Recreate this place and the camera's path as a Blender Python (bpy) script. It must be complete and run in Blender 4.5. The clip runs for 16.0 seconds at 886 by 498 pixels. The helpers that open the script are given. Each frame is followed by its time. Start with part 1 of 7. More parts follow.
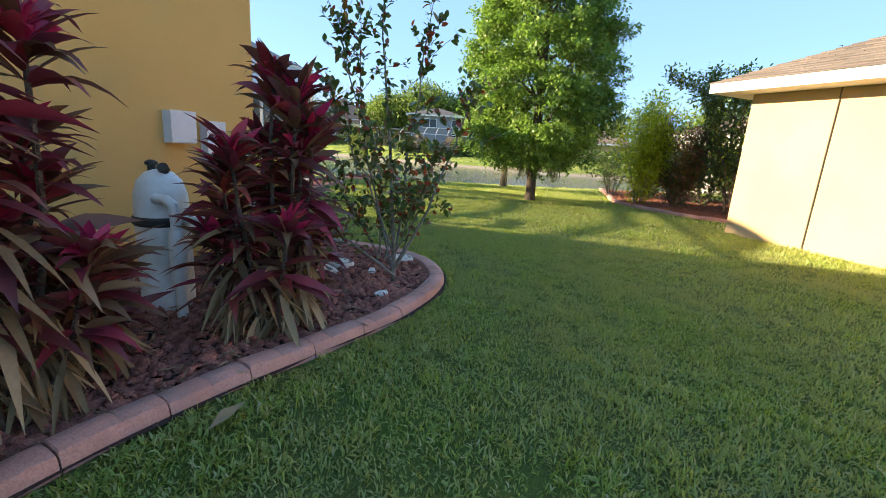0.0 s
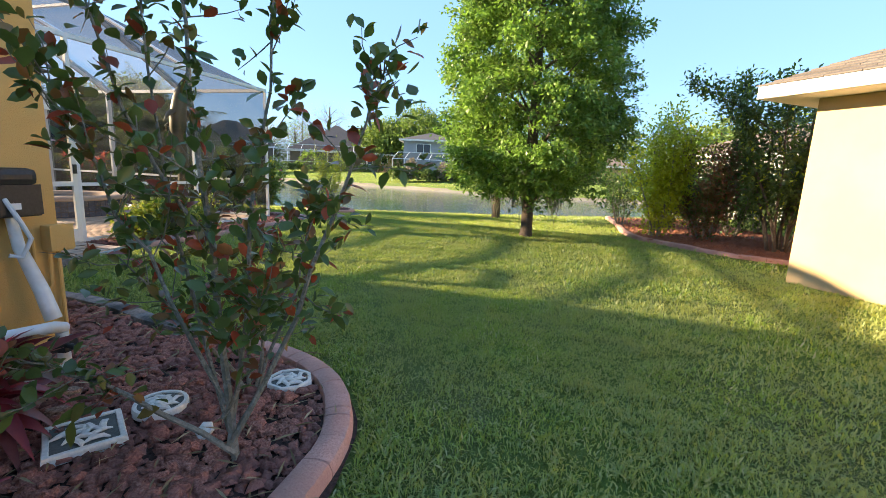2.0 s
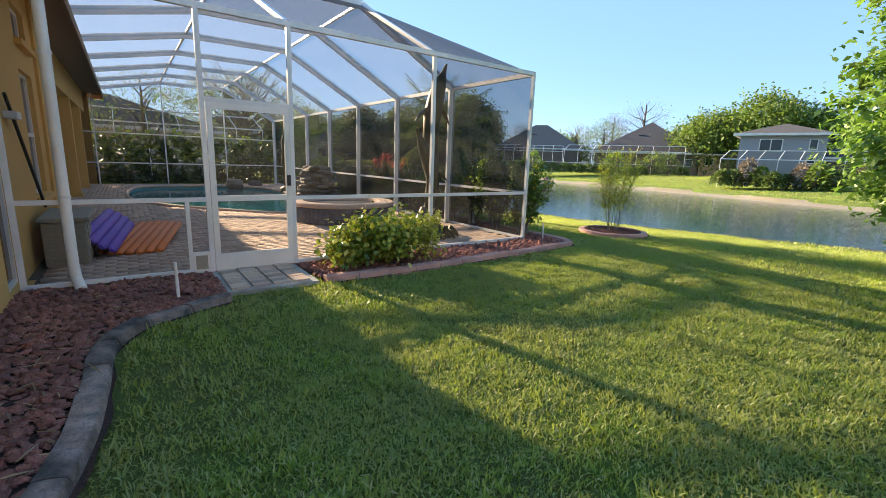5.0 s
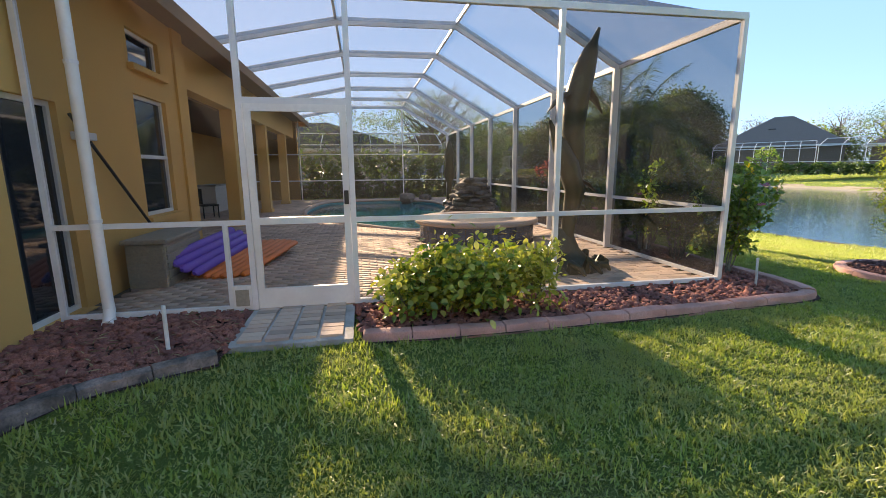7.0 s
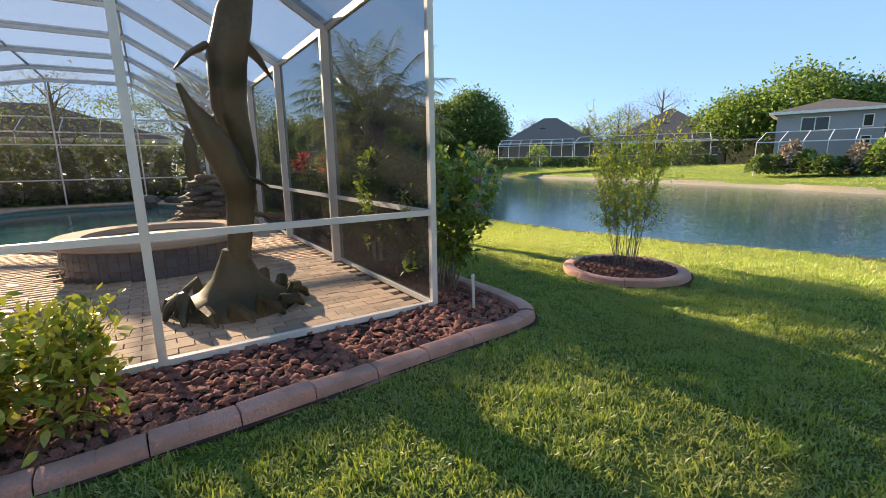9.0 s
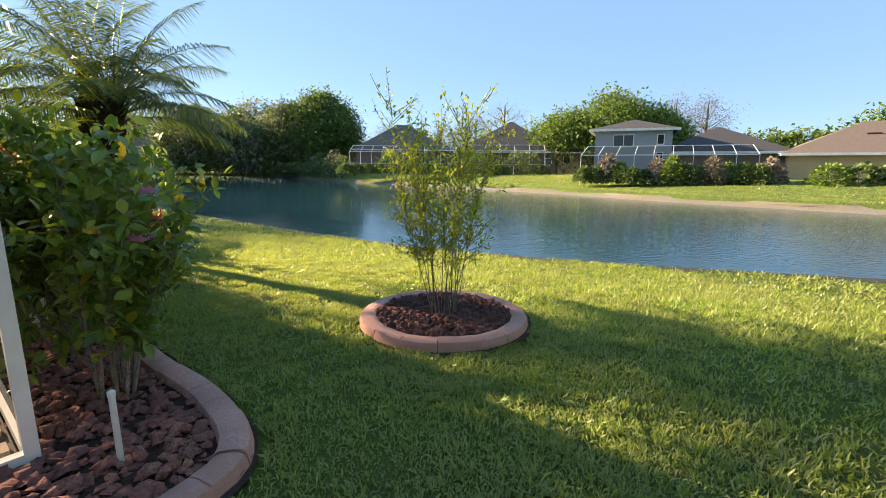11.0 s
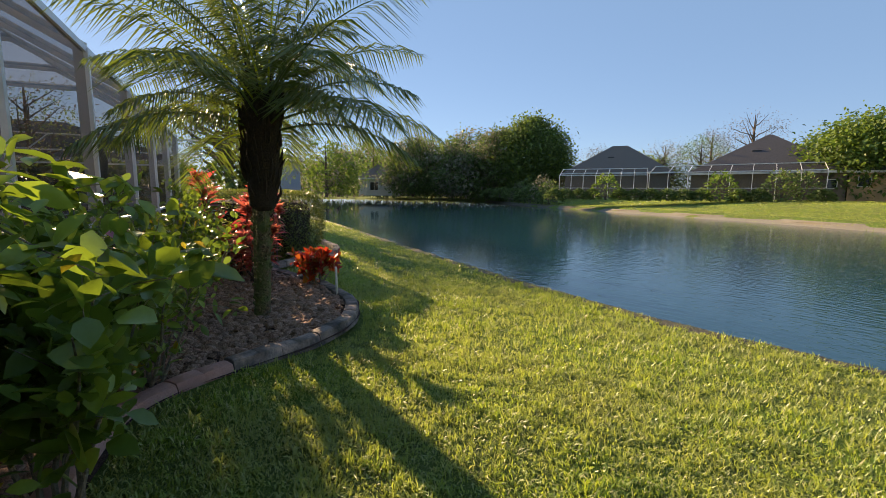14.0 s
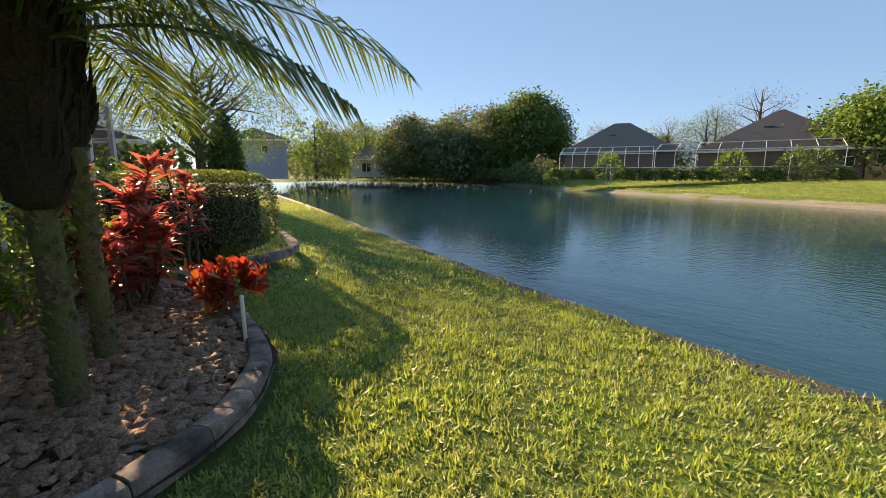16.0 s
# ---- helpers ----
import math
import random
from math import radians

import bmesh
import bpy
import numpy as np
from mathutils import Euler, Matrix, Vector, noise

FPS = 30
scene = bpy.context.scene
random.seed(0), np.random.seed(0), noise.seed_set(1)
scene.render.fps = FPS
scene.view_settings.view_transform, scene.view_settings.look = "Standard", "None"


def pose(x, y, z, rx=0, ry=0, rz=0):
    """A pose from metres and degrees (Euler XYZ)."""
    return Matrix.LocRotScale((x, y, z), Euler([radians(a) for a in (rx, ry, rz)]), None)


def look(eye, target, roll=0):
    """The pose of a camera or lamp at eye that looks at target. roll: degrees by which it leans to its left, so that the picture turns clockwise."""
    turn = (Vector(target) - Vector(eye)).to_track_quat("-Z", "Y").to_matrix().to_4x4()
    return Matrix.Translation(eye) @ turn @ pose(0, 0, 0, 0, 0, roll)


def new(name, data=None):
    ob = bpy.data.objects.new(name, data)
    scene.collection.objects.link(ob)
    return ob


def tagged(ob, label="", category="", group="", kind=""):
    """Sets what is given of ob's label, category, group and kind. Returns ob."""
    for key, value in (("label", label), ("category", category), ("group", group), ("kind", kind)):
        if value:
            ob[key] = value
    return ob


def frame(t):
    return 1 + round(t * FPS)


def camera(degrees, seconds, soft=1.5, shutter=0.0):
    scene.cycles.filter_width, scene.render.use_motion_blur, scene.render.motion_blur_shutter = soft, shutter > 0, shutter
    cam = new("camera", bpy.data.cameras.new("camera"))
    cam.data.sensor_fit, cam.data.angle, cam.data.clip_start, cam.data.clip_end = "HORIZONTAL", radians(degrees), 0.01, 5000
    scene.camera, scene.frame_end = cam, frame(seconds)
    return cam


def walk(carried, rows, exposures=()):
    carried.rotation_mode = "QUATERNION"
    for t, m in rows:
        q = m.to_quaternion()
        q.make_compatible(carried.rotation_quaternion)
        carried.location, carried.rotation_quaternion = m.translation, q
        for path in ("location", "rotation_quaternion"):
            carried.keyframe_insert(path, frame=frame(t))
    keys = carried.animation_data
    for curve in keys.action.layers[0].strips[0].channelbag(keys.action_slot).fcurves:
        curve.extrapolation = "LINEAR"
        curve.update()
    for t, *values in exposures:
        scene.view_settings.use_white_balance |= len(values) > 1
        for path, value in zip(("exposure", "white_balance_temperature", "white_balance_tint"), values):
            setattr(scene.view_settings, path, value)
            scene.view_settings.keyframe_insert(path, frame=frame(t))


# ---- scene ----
cam = camera(90.8, 16.0, 0.75)
PATH = [
    (0, (0.374, -0.048, 1.334), (0.362, 1.898, 0.874), 3.7),
    (0.5, (0.456, 0.428, 1.333), (0.51, 2.374, 0.874), 4.7),
    (1, (0.516, 0.98, 1.367), (0.526, 2.955, 1.051), 2.4),
    (1.5, (0.648, 1.604, 1.407), (0.685, 3.578, 1.087), -0.4),
    (2, (0.832, 2.164, 1.409), (0.811, 4.132, 1.056), 2.5),
    (2.5, (0.937, 2.769, 1.374), (0.848, 4.722, 0.95), 0.9),
    (3, (0.999, 3.31, 1.37), (0.863, 5.248, 0.895), 2.5),
    (3.5, (0.92, 3.94, 1.372), (0.646, 5.871, 0.929), 5.9),
    (4, (0.782, 4.524, 1.379), (0.395, 6.43, 0.914), 6.2),
    (4.5, (0.605, 5.103, 1.431), (-0.21, 6.866, 0.954), 6.3),
    (5, (0.377, 5.63, 1.519), (-0.859, 7.152, 1.122), 2.0),
    (5.2, (0.311, 5.802, 1.533), (-1.035, 7.238, 1.177), 0.5),
    (7.3, (-0.564, 8.172, 1.462), (-2.347, 8.998, 1.093), -0.4),
    (7.5, (-0.625, 8.396, 1.484), (-2.394, 9.259, 1.127), -0.8),
    (8, (-0.725, 9.078, 1.444), (-2.467, 9.988, 1.072), -2.7),
    (8.5, (-0.925, 9.676, 1.372), (-2.445, 10.906, 0.951), -2.2),
    (9, (-1.054, 10.298, 1.413), (-2.354, 11.767, 1.022), -0.8),
    (9.5, (-1.126, 10.853, 1.392), (-2.146, 12.533, 1.019), 0.8),
    (9.7, (-1.144, 11.054, 1.396), (-1.943, 12.853, 1.046), 1.8),
    (11.8, (-1.8, 13.159, 1.343), (-2.605, 14.95, 0.966), -0.5),
    (12, (-1.929, 13.341, 1.361), (-2.876, 15.062, 0.983), 0.8),
    (12.5, (-2.335, 13.708, 1.376), (-3.522, 15.27, 0.99), 2.9),
    (13, (-2.769, 14.097, 1.402), (-4.161, 15.494, 1.07), 1.7),
    (13.5, (-3.249, 14.451, 1.428), (-4.794, 15.685, 1.129), 5.2),
    (14, (-3.788, 14.884, 1.399), (-5.292, 16.176, 1.138), 0.3),
    (14.5, (-4.174, 15.256, 1.37), (-5.629, 16.594, 1.064), 0.3),
    (15, (-4.617, 15.67, 1.352), (-6.117, 16.948, 1.01), 1.0),
    (15.5, (-5.012, 16.077, 1.389), (-6.499, 17.373, 1.059), 0.1),
    (16, (-5.403, 16.488, 1.369), (-6.886, 17.784, 1.025), -0.1),
]
EXPOSURE = ((0, 2.4, 7500, 17), (2, 2.5, 7500, 16), (3.5, 2.62, 7600, 15), (5, 2.25, 7500, 16), (7.5, 2.35, 7700, 20), (9.2, 2.05, 7700, 17), (12, 2.05, 8500, 18), (12.9, 2.05, 8600, 20), (13.8, 1.5, 8400, 21), (14.6, 1.5, 8400, 20), (16, 1.65, 8600, 19))
walk(cam, [(t, look(e, g, r)) for t, e, g, r in PATH], EXPOSURE)

# ---- world and sun ----
SUN_YAW, SUN_UP = 85.0, 17.5
world = bpy.data.worlds.new("sky")
scene.world = world
world.use_nodes = True
wn = world.node_tree
sky = wn.nodes.new("ShaderNodeTexSky")
sky.sky_type, sky.sun_disc = "NISHITA", False
sky.sun_elevation, sky.sun_rotation = radians(SUN_UP), radians(-SUN_YAW)
sky.air_density, sky.dust_density, sky.ozone_density = 0.75, 0.03, 3.5
wn.nodes["Background"].inputs[1].default_value = 0.14
# constant blue added to the sky to fill shade and dim the horizon
even_blue = wn.nodes.new("ShaderNodeMix")
even_blue.data_type = "RGBA"
even_blue.inputs[0].default_value, even_blue.inputs[7].default_value = 0.82, (0.44, 0.98, 1.82, 1)
wn.links.new(sky.outputs[0], even_blue.inputs[6])
wn.links.new(even_blue.outputs[2], wn.nodes["Background"].inputs[0])
sun = new("sun", bpy.data.lights.new("sun", "SUN"))
sun.data.energy, sun.data.angle, sun.data.color = 4.6, radians(0.6), (1.0, 0.84, 0.60)
to_sun = Vector((-math.sin(radians(SUN_YAW)) * math.cos(radians(SUN_UP)), math.cos(radians(SUN_YAW)) * math.cos(radians(SUN_UP)), math.sin(radians(SUN_UP))))
sun.matrix_world = look(to_sun * 50, (0, 0, 0))

# ---- materials ----


def nodes_of(name):
    m = bpy.data.materials.new(name)
    m.use_nodes = True
    return m, m.node_tree, m.node_tree.nodes["Principled BSDF"]


def ramp(nt, cols, source):
    r = nt.nodes.new("ShaderNodeValToRGB")
    while len(r.color_ramp.elements) < len(cols):
        r.color_ramp.elements.new(0.5)
    for i, c in enumerate(cols):
        r.color_ramp.elements[i].position = i / (len(cols) - 1)
        r.color_ramp.elements[i].color = (*c, 1)
    nt.links.new(source, r.inputs[0])
    return r.outputs[0]


def noise_of(nt, scale, detail=4, contrast=1.0, rough=0.6):
    co = nt.nodes.new("ShaderNodeNewGeometry")
    n = nt.nodes.new("ShaderNodeTexNoise")
    n.inputs["Scale"].default_value, n.inputs["Detail"].default_value, n.inputs["Roughness"].default_value = scale, detail, rough
    nt.links.new(co.outputs["Position"], n.inputs["Vector"])
    mr = nt.nodes.new("ShaderNodeMapRange")
    mr.inputs[1].default_value, mr.inputs[2].default_value = 0.5 - 0.22 / contrast, 0.5 + 0.22 / contrast
    nt.links.new(n.outputs[0], mr.inputs[0])
    return mr.outputs[0]


def mixed(nt, a, b, fac, mode="MIX"):
    m = nt.nodes.new("ShaderNodeMix")
    m.data_type, m.blend_type = "RGBA", mode
    for sock, v in ((m.inputs[0], fac), (m.inputs[6], a), (m.inputs[7], b)):
        if isinstance(v, (int, float)):
            sock.default_value = v
        elif isinstance(v, tuple):
            sock.default_value = (*v, 1)
        else:
            nt.links.new(v, sock)
    return m.outputs[2]


def bumped(nt, p, height, strength, dist=0.01):
    b = nt.nodes.new("ShaderNodeBump")
    b.inputs["Strength"].default_value, b.inputs["Distance"].default_value = strength, dist
    nt.links.new(height, b.inputs["Height"])
    nt.links.new(b.outputs[0], p.inputs["Normal"])


def surface(name, cols, fine=60, coarse=1.5, rough=0.8, bump=0.3, dist=0.006, metal=0.0, tint=None, pick="", spec=0.5):
    """A solid surface: grain and stains at two scales; pick: Object or Island for piece-to-piece variation."""
    m, nt, p = nodes_of(name)
    f = noise_of(nt, fine, 5)
    base = ramp(nt, cols, f)
    if tint:
        base = mixed(nt, base, tint, noise_of(nt, coarse, 4, 1.6))
    if pick:
        src = nt.nodes.new("ShaderNodeObjectInfo").outputs["Random"] if pick == "Object" else nt.nodes.new("ShaderNodeNewGeometry").outputs["Random Per Island"]
        base = mixed(nt, base, ramp(nt, [tuple(0.45 + 0.0 * v for v in (1, 1, 1)), (1.0, 0.96, 0.92), (0.72, 0.66, 0.66)], src), 0.8, "MULTIPLY")
    nt.links.new(base, p.inputs["Base Color"])
    p.inputs["Roughness"].default_value, p.inputs["Metallic"].default_value = rough, metal
    p.inputs["Specular IOR Level"].default_value = spec
    if bump:
        bumped(nt, p, f, bump, dist)
    return m


def leafy(name, cols, through_light=0.4, rough=0.45, glow=None, patch=None, spec=0.5):
    """Leaves and blades: colour leaf by leaf, light shining through."""
    m, nt, p = nodes_of(name)
    g = nt.nodes.new("ShaderNodeNewGeometry")
    base = ramp(nt, cols, g.outputs["Random Per Island"])
    if patch:
        base = mixed(nt, base, patch, noise_of(nt, 1.1, 3, 1.4))
    vein = noise_of(nt, 45, 3)
    base = mixed(nt, base, ramp(nt, [(0.72, 0.72, 0.72), (1, 1, 1)], vein), 0.7, "MULTIPLY")
    nt.links.new(base, p.inputs["Base Color"])
    p.inputs["Roughness"].default_value, p.inputs["Specular IOR Level"].default_value = rough, spec
    tr = nt.nodes.new("ShaderNodeBsdfTranslucent")
    if glow:
        nt.links.new(mixed(nt, base, glow, 0.55), tr.inputs[0])
    else:
        nt.links.new(base, tr.inputs[0])
    mx = nt.nodes.new("ShaderNodeMixShader")
    mx.inputs[0].default_value = through_light
    nt.links.new(p.outputs[0], mx.inputs[1])
    nt.links.new(tr.outputs[0], mx.inputs[2])
    nt.links.new(mx.outputs[0], nt.nodes["Material Output"].inputs[0])
    return m


GRASS_COLS = [(0.09, 0.18, 0.037), (0.18, 0.335, 0.058), (0.25, 0.43, 0.075), (0.35, 0.47, 0.12), (0.60, 0.55, 0.35)]
M_GRASS = leafy("grass_blades", GRASS_COLS, 0.45, 0.42, (0.55, 0.63, 0.04), (0.33, 0.38, 0.15), 0.5)
M_SOIL = surface("lawn_ground", [(0.05, 0.075, 0.022), (0.17, 0.23, 0.065), (0.42, 0.40, 0.24)], 110, 0.8, 0.95, 1.0, 0.04, tint=(0.15, 0.25, 0.055), spec=0.1)
M_STUCCO = surface("yellow_stucco", [(0.64, 0.385, 0.125), (0.72, 0.445, 0.155)], 170, 0.7, 0.9, 0.55, 0.006, tint=(0.64, 0.38, 0.125))
M_CREAM = surface("cream_stucco", [(0.50, 0.355, 0.19), (0.56, 0.405, 0.225)], 170, 0.7, 0.9, 0.5, 0.005, tint=(0.48, 0.335, 0.18))
M_SOFFIT = surface("brown_soffit", [(0.20, 0.13, 0.08), (0.27, 0.17, 0.10)], 40, 1.0, 0.8, 0.2)
M_SHINGLE = surface("brown_shingles", [(0.08, 0.072, 0.064), (0.135, 0.12, 0.105), (0.19, 0.17, 0.145)], 38, 0.9, 0.95, 0.6, 0.01, tint=(0.14, 0.118, 0.10), pick="Island")
M_DARKROOF = surface("dark_shingles", [(0.035, 0.036, 0.042), (0.075, 0.075, 0.082)], 9, 0.5, 0.9, 0.4, 0.02)
M_BROWNROOF = surface("brown_roof", [(0.13, 0.10, 0.085), (0.20, 0.155, 0.125)], 9, 0.5, 0.9, 0.4, 0.02)
M_WHITE = surface("white_paint", [(0.74, 0.74, 0.73), (0.82, 0.82, 0.80)], 30, 1.3, 0.45, 0.06, 0.002, tint=(0.66, 0.65, 0.62))
M_ALU = surface("white_aluminium", [(0.70, 0.71, 0.73), (0.80, 0.81, 0.82)], 25, 2.0, 0.38, 0.05, 0.002, tint=(0.64, 0.65, 0.66))
M_PVC = surface("white_pipe", [(0.68, 0.69, 0.70), (0.80, 0.80, 0.80)], 20, 4.0, 0.4, 0.05, 0.002, tint=(0.55, 0.55, 0.52))
M_GREYBOX = surface("grey_enamel", [(0.55, 0.58, 0.62), (0.62, 0.65, 0.68)], 20, 3.0, 0.4, 0.03, 0.002)
M_BLACK = surface("black_plastic", [(0.012, 0.012, 0.013), (0.03, 0.03, 0.03)], 60, 3.0, 0.5, 0.1, 0.002)
M_KERB = surface("pink_concrete", [(0.40, 0.20, 0.17), (0.54, 0.29, 0.245), (0.62, 0.36, 0.30)], 75, 2.2, 0.85, 0.6, 0.006, tint=(0.38, 0.20, 0.165))
M_KERBDARK = surface("grey_blotched_concrete", [(0.20, 0.165, 0.15), (0.36, 0.29, 0.265), (0.44, 0.35, 0.31)], 60, 5.0, 0.9, 0.6, 0.006, tint=(0.07, 0.068, 0.065), pick="Object")
# darker copy of the lava colour, with the rocks' self-shadow painted in
M_LAVADARK = surface("self_shadowed_lava_rock", [(0.06, 0.025, 0.022), (0.16, 0.062, 0.052), (0.30, 0.14, 0.115)], 90, 2.0, 0.95, 0.9, 0.008, tint=(0.11, 0.045, 0.04), pick="Island")
M_LAVA = surface("red_lava_rock", [(0.17, 0.062, 0.048), (0.44, 0.17, 0.13), (0.66, 0.34, 0.265)], 90, 2.0, 0.95, 0.9, 0.008, tint=(0.28, 0.115, 0.10), pick="Island")
M_BARK = surface("wood_chips", [(0.13, 0.065, 0.045), (0.33, 0.20, 0.145), (0.54, 0.38, 0.30)], 70, 2.0, 0.95, 0.8, 0.008, pick="Island")
M_REDMULCH = surface("red_mulch", [(0.17, 0.055, 0.03), (0.30, 0.11, 0.06), (0.40, 0.17, 0.10)], 40, 2.0, 0.95, 0.9, 0.02)
M_BEDSOIL = surface("bed_soil", [(0.03, 0.016, 0.014), (0.075, 0.034, 0.028)], 40, 2.0, 1.0, 0.9, 0.02)
M_PAVER = surface("tan_pavers", [(0.54, 0.42, 0.335), (0.68, 0.555, 0.455)], 90, 1.5, 0.85, 0.4, 0.004, tint=(0.60, 0.45, 0.36), pick="Island")
M_PAVER1 = surface("tan_paver", [(0.54, 0.42, 0.335), (0.68, 0.555, 0.455)], 90, 1.5, 0.85, 0.4, 0.004, tint=(0.60, 0.45, 0.36), pick="Object")
M_JOINT = surface("paver_joint_sand", [(0.10, 0.08, 0.06), (0.16, 0.13, 0.10)], 80, 2.0, 0.95, 0.3)
M_CONCRETE = surface("old_concrete", [(0.36, 0.35, 0.33), (0.50, 0.49, 0.46)], 70, 3.0, 0.9, 0.4, 0.005, tint=(0.28, 0.27, 0.25))
M_ROCK = surface("dark_stone", [(0.06, 0.055, 0.05), (0.16, 0.14, 0.12), (0.26, 0.235, 0.20)], 22, 3.0, 0.75, 0.8, 0.02, pick="Object")
M_BRONZE = surface("green_bronze", [(0.035, 0.042, 0.024), (0.085, 0.088, 0.048)], 22, 4.0, 0.45, 0.3, 0.006, metal=0.3, tint=(0.06, 0.048, 0.02))
M_TRUNK = surface("pale_bark", [(0.12, 0.105, 0.085), (0.27, 0.25, 0.21), (0.36, 0.34, 0.30)], 55, 6.0, 0.95, 0.9, 0.01, tint=(0.16, 0.15, 0.12))
M_DARKBARK = surface("dark_bark", [(0.06, 0.045, 0.035), (0.15, 0.115, 0.09)], 45, 6.0, 0.95, 0.9, 0.015)
M_PALMBARK = surface("palm_bark", [(0.06, 0.045, 0.03), (0.15, 0.115, 0.075), (0.24, 0.20, 0.13)], 45, 7.0, 0.95, 0.9, 0.015, tint=(0.11, 0.15, 0.05))
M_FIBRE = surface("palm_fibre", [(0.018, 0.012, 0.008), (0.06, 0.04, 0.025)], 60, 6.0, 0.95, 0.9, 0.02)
M_WETSOIL = surface("wet_earth", [(0.03, 0.03, 0.022), (0.07, 0.075, 0.045)], 30, 2.0, 0.7, 0.8, 0.02)
M_SAND = surface("bank_sand", [(0.15, 0.14, 0.11), (0.25, 0.235, 0.19)], 6, 0.5, 0.95, 0.5, 0.03, tint=(0.19, 0.17, 0.13))
M_TILE = surface("blue_tiles", [(0.03, 0.06, 0.14), (0.07, 0.12, 0.22)], 30, 4.0, 0.2, 0.05, pick="Object")
M_POOLWALL = surface("pool_plaster", [(0.10, 0.38, 0.42), (0.16, 0.46, 0.48)], 10, 0.6, 0.7, 0.1)
M_PURPLE = surface("purple_foam", [(0.13, 0.06, 0.42), (0.19, 0.09, 0.52)], 40, 3.0, 0.55, 0.15, 0.004)
M_ORANGE = surface("orange_foam", [(0.70, 0.16, 0.025), (0.80, 0.22, 0.04)], 40, 3.0, 0.55, 0.15, 0.004)
M_BIN = surface("grey_resin", [(0.24, 0.23, 0.19), (0.33, 0.31, 0.26)], 30, 2.0, 0.6, 0.2)
M_PLAQUE = surface("white_cast_stone", [(0.52, 0.52, 0.50), (0.70, 0.70, 0.67)], 60, 5.0, 0.85, 0.4, 0.004)
M_PLAQUEDARK = surface("plaque_shadow_paint", [(0.06, 0.065, 0.06), (0.12, 0.125, 0.115)], 60, 5.0, 0.8, 0.3, 0.003)
M_GREYHOUSE = surface("grey_blue_siding", [(0.25, 0.265, 0.31), (0.30, 0.315, 0.36)], 8, 0.4, 0.85, 0.2)
M_PALEHOUSE = surface("pale_stucco", [(0.52, 0.49, 0.45), (0.60, 0.57, 0.52)], 8, 0.4, 0.85, 0.2)
M_TANHOUSE = surface("tan_stucco", [(0.50, 0.34, 0.19), (0.58, 0.40, 0.23)], 8, 0.4, 0.85, 0.2)
M_STRAW = leafy("dry_leaves", [(0.15, 0.10, 0.05), (0.30, 0.21, 0.11), (0.46, 0.36, 0.22)], 0.2, 0.8)
M_CORDY = leafy("burgundy_leaves", [(0.11, 0.034, 0.036), (0.18, 0.034, 0.048), (0.36, 0.04, 0.075), (0.17, 0.11, 0.05), (0.12, 0.055, 0.04), (0.36, 0.25, 0.13)], 0.28, 0.4, (0.35, 0.04, 0.06))
M_CORDYPINK = leafy("crimson_leaves", [(0.50, 0.02, 0.075), (0.60, 0.035, 0.13), (0.34, 0.018, 0.05)], 0.35, 0.33, (0.7, 0.04, 0.14))
M_TI = leafy("scarlet_leaves", [(0.45, 0.05, 0.09), (0.66, 0.19, 0.15), (0.24, 0.04, 0.03), (0.60, 0.30, 0.12), (0.22, 0.13, 0.06)], 0.5, 0.35, (0.9, 0.22, 0.18))
M_TIMIX = leafy("dark_red_leaves", [(0.16, 0.03, 0.03), (0.42, 0.055, 0.07), (0.10, 0.06, 0.03), (0.52, 0.20, 0.10), (0.09, 0.10, 0.03)], 0.42, 0.35, (0.75, 0.12, 0.10))
M_CROTON = leafy("croton_leaves", [(0.46, 0.03, 0.018), (0.10, 0.02, 0.02), (0.55, 0.06, 0.025), (0.10, 0.20, 0.02), (0.26, 0.02, 0.02)], 0.36, 0.3, (0.75, 0.08, 0.03))
M_PHOT = leafy("dark_glossy_leaves", [(0.05, 0.10, 0.03), (0.075, 0.15, 0.04), (0.06, 0.12, 0.045), (0.11, 0.18, 0.045), (0.26, 0.06, 0.03)], 0.3, 0.3, (0.22, 0.26, 0.03))
M_PHOTRED = leafy("bronze_leaves", [(0.36, 0.045, 0.025), (0.46, 0.09, 0.035), (0.22, 0.05, 0.025)], 0.35, 0.3, (0.5, 0.10, 0.03))
M_OAK = leafy("fresh_green_leaves", [(0.08, 0.16, 0.035), (0.13, 0.25, 0.05), (0.19, 0.33, 0.07), (0.27, 0.41, 0.09)], 0.4, 0.45, (0.20, 0.40, 0.04))
M_GOLD = leafy("golden_variegated_leaves", [(0.14, 0.23, 0.03), (0.36, 0.41, 0.05), (0.56, 0.55, 0.09), (0.62, 0.58, 0.18), (0.16, 0.26, 0.04)], 0.35, 0.35, (0.45, 0.5, 0.05))
M_HIB = leafy("hibiscus_leaves", [(0.06, 0.13, 0.03), (0.09, 0.18, 0.04), (0.15, 0.27, 0.055), (0.26, 0.37, 0.06)], 0.34, 0.3, (0.32, 0.46, 0.03))
M_YELLOWLEAF = leafy("yellow_leaves", [(0.45, 0.36, 0.03), (0.30, 0.34, 0.03), (0.55, 0.30, 0.03)], 0.45, 0.4, (0.7, 0.6, 0.05))
M_MYRTLE = leafy("yellow_green_leaves", [(0.14, 0.20, 0.025), (0.28, 0.34, 0.035), (0.50, 0.50, 0.04), (0.24, 0.28, 0.04)], 0.5, 0.45, (0.55, 0.6, 0.04))
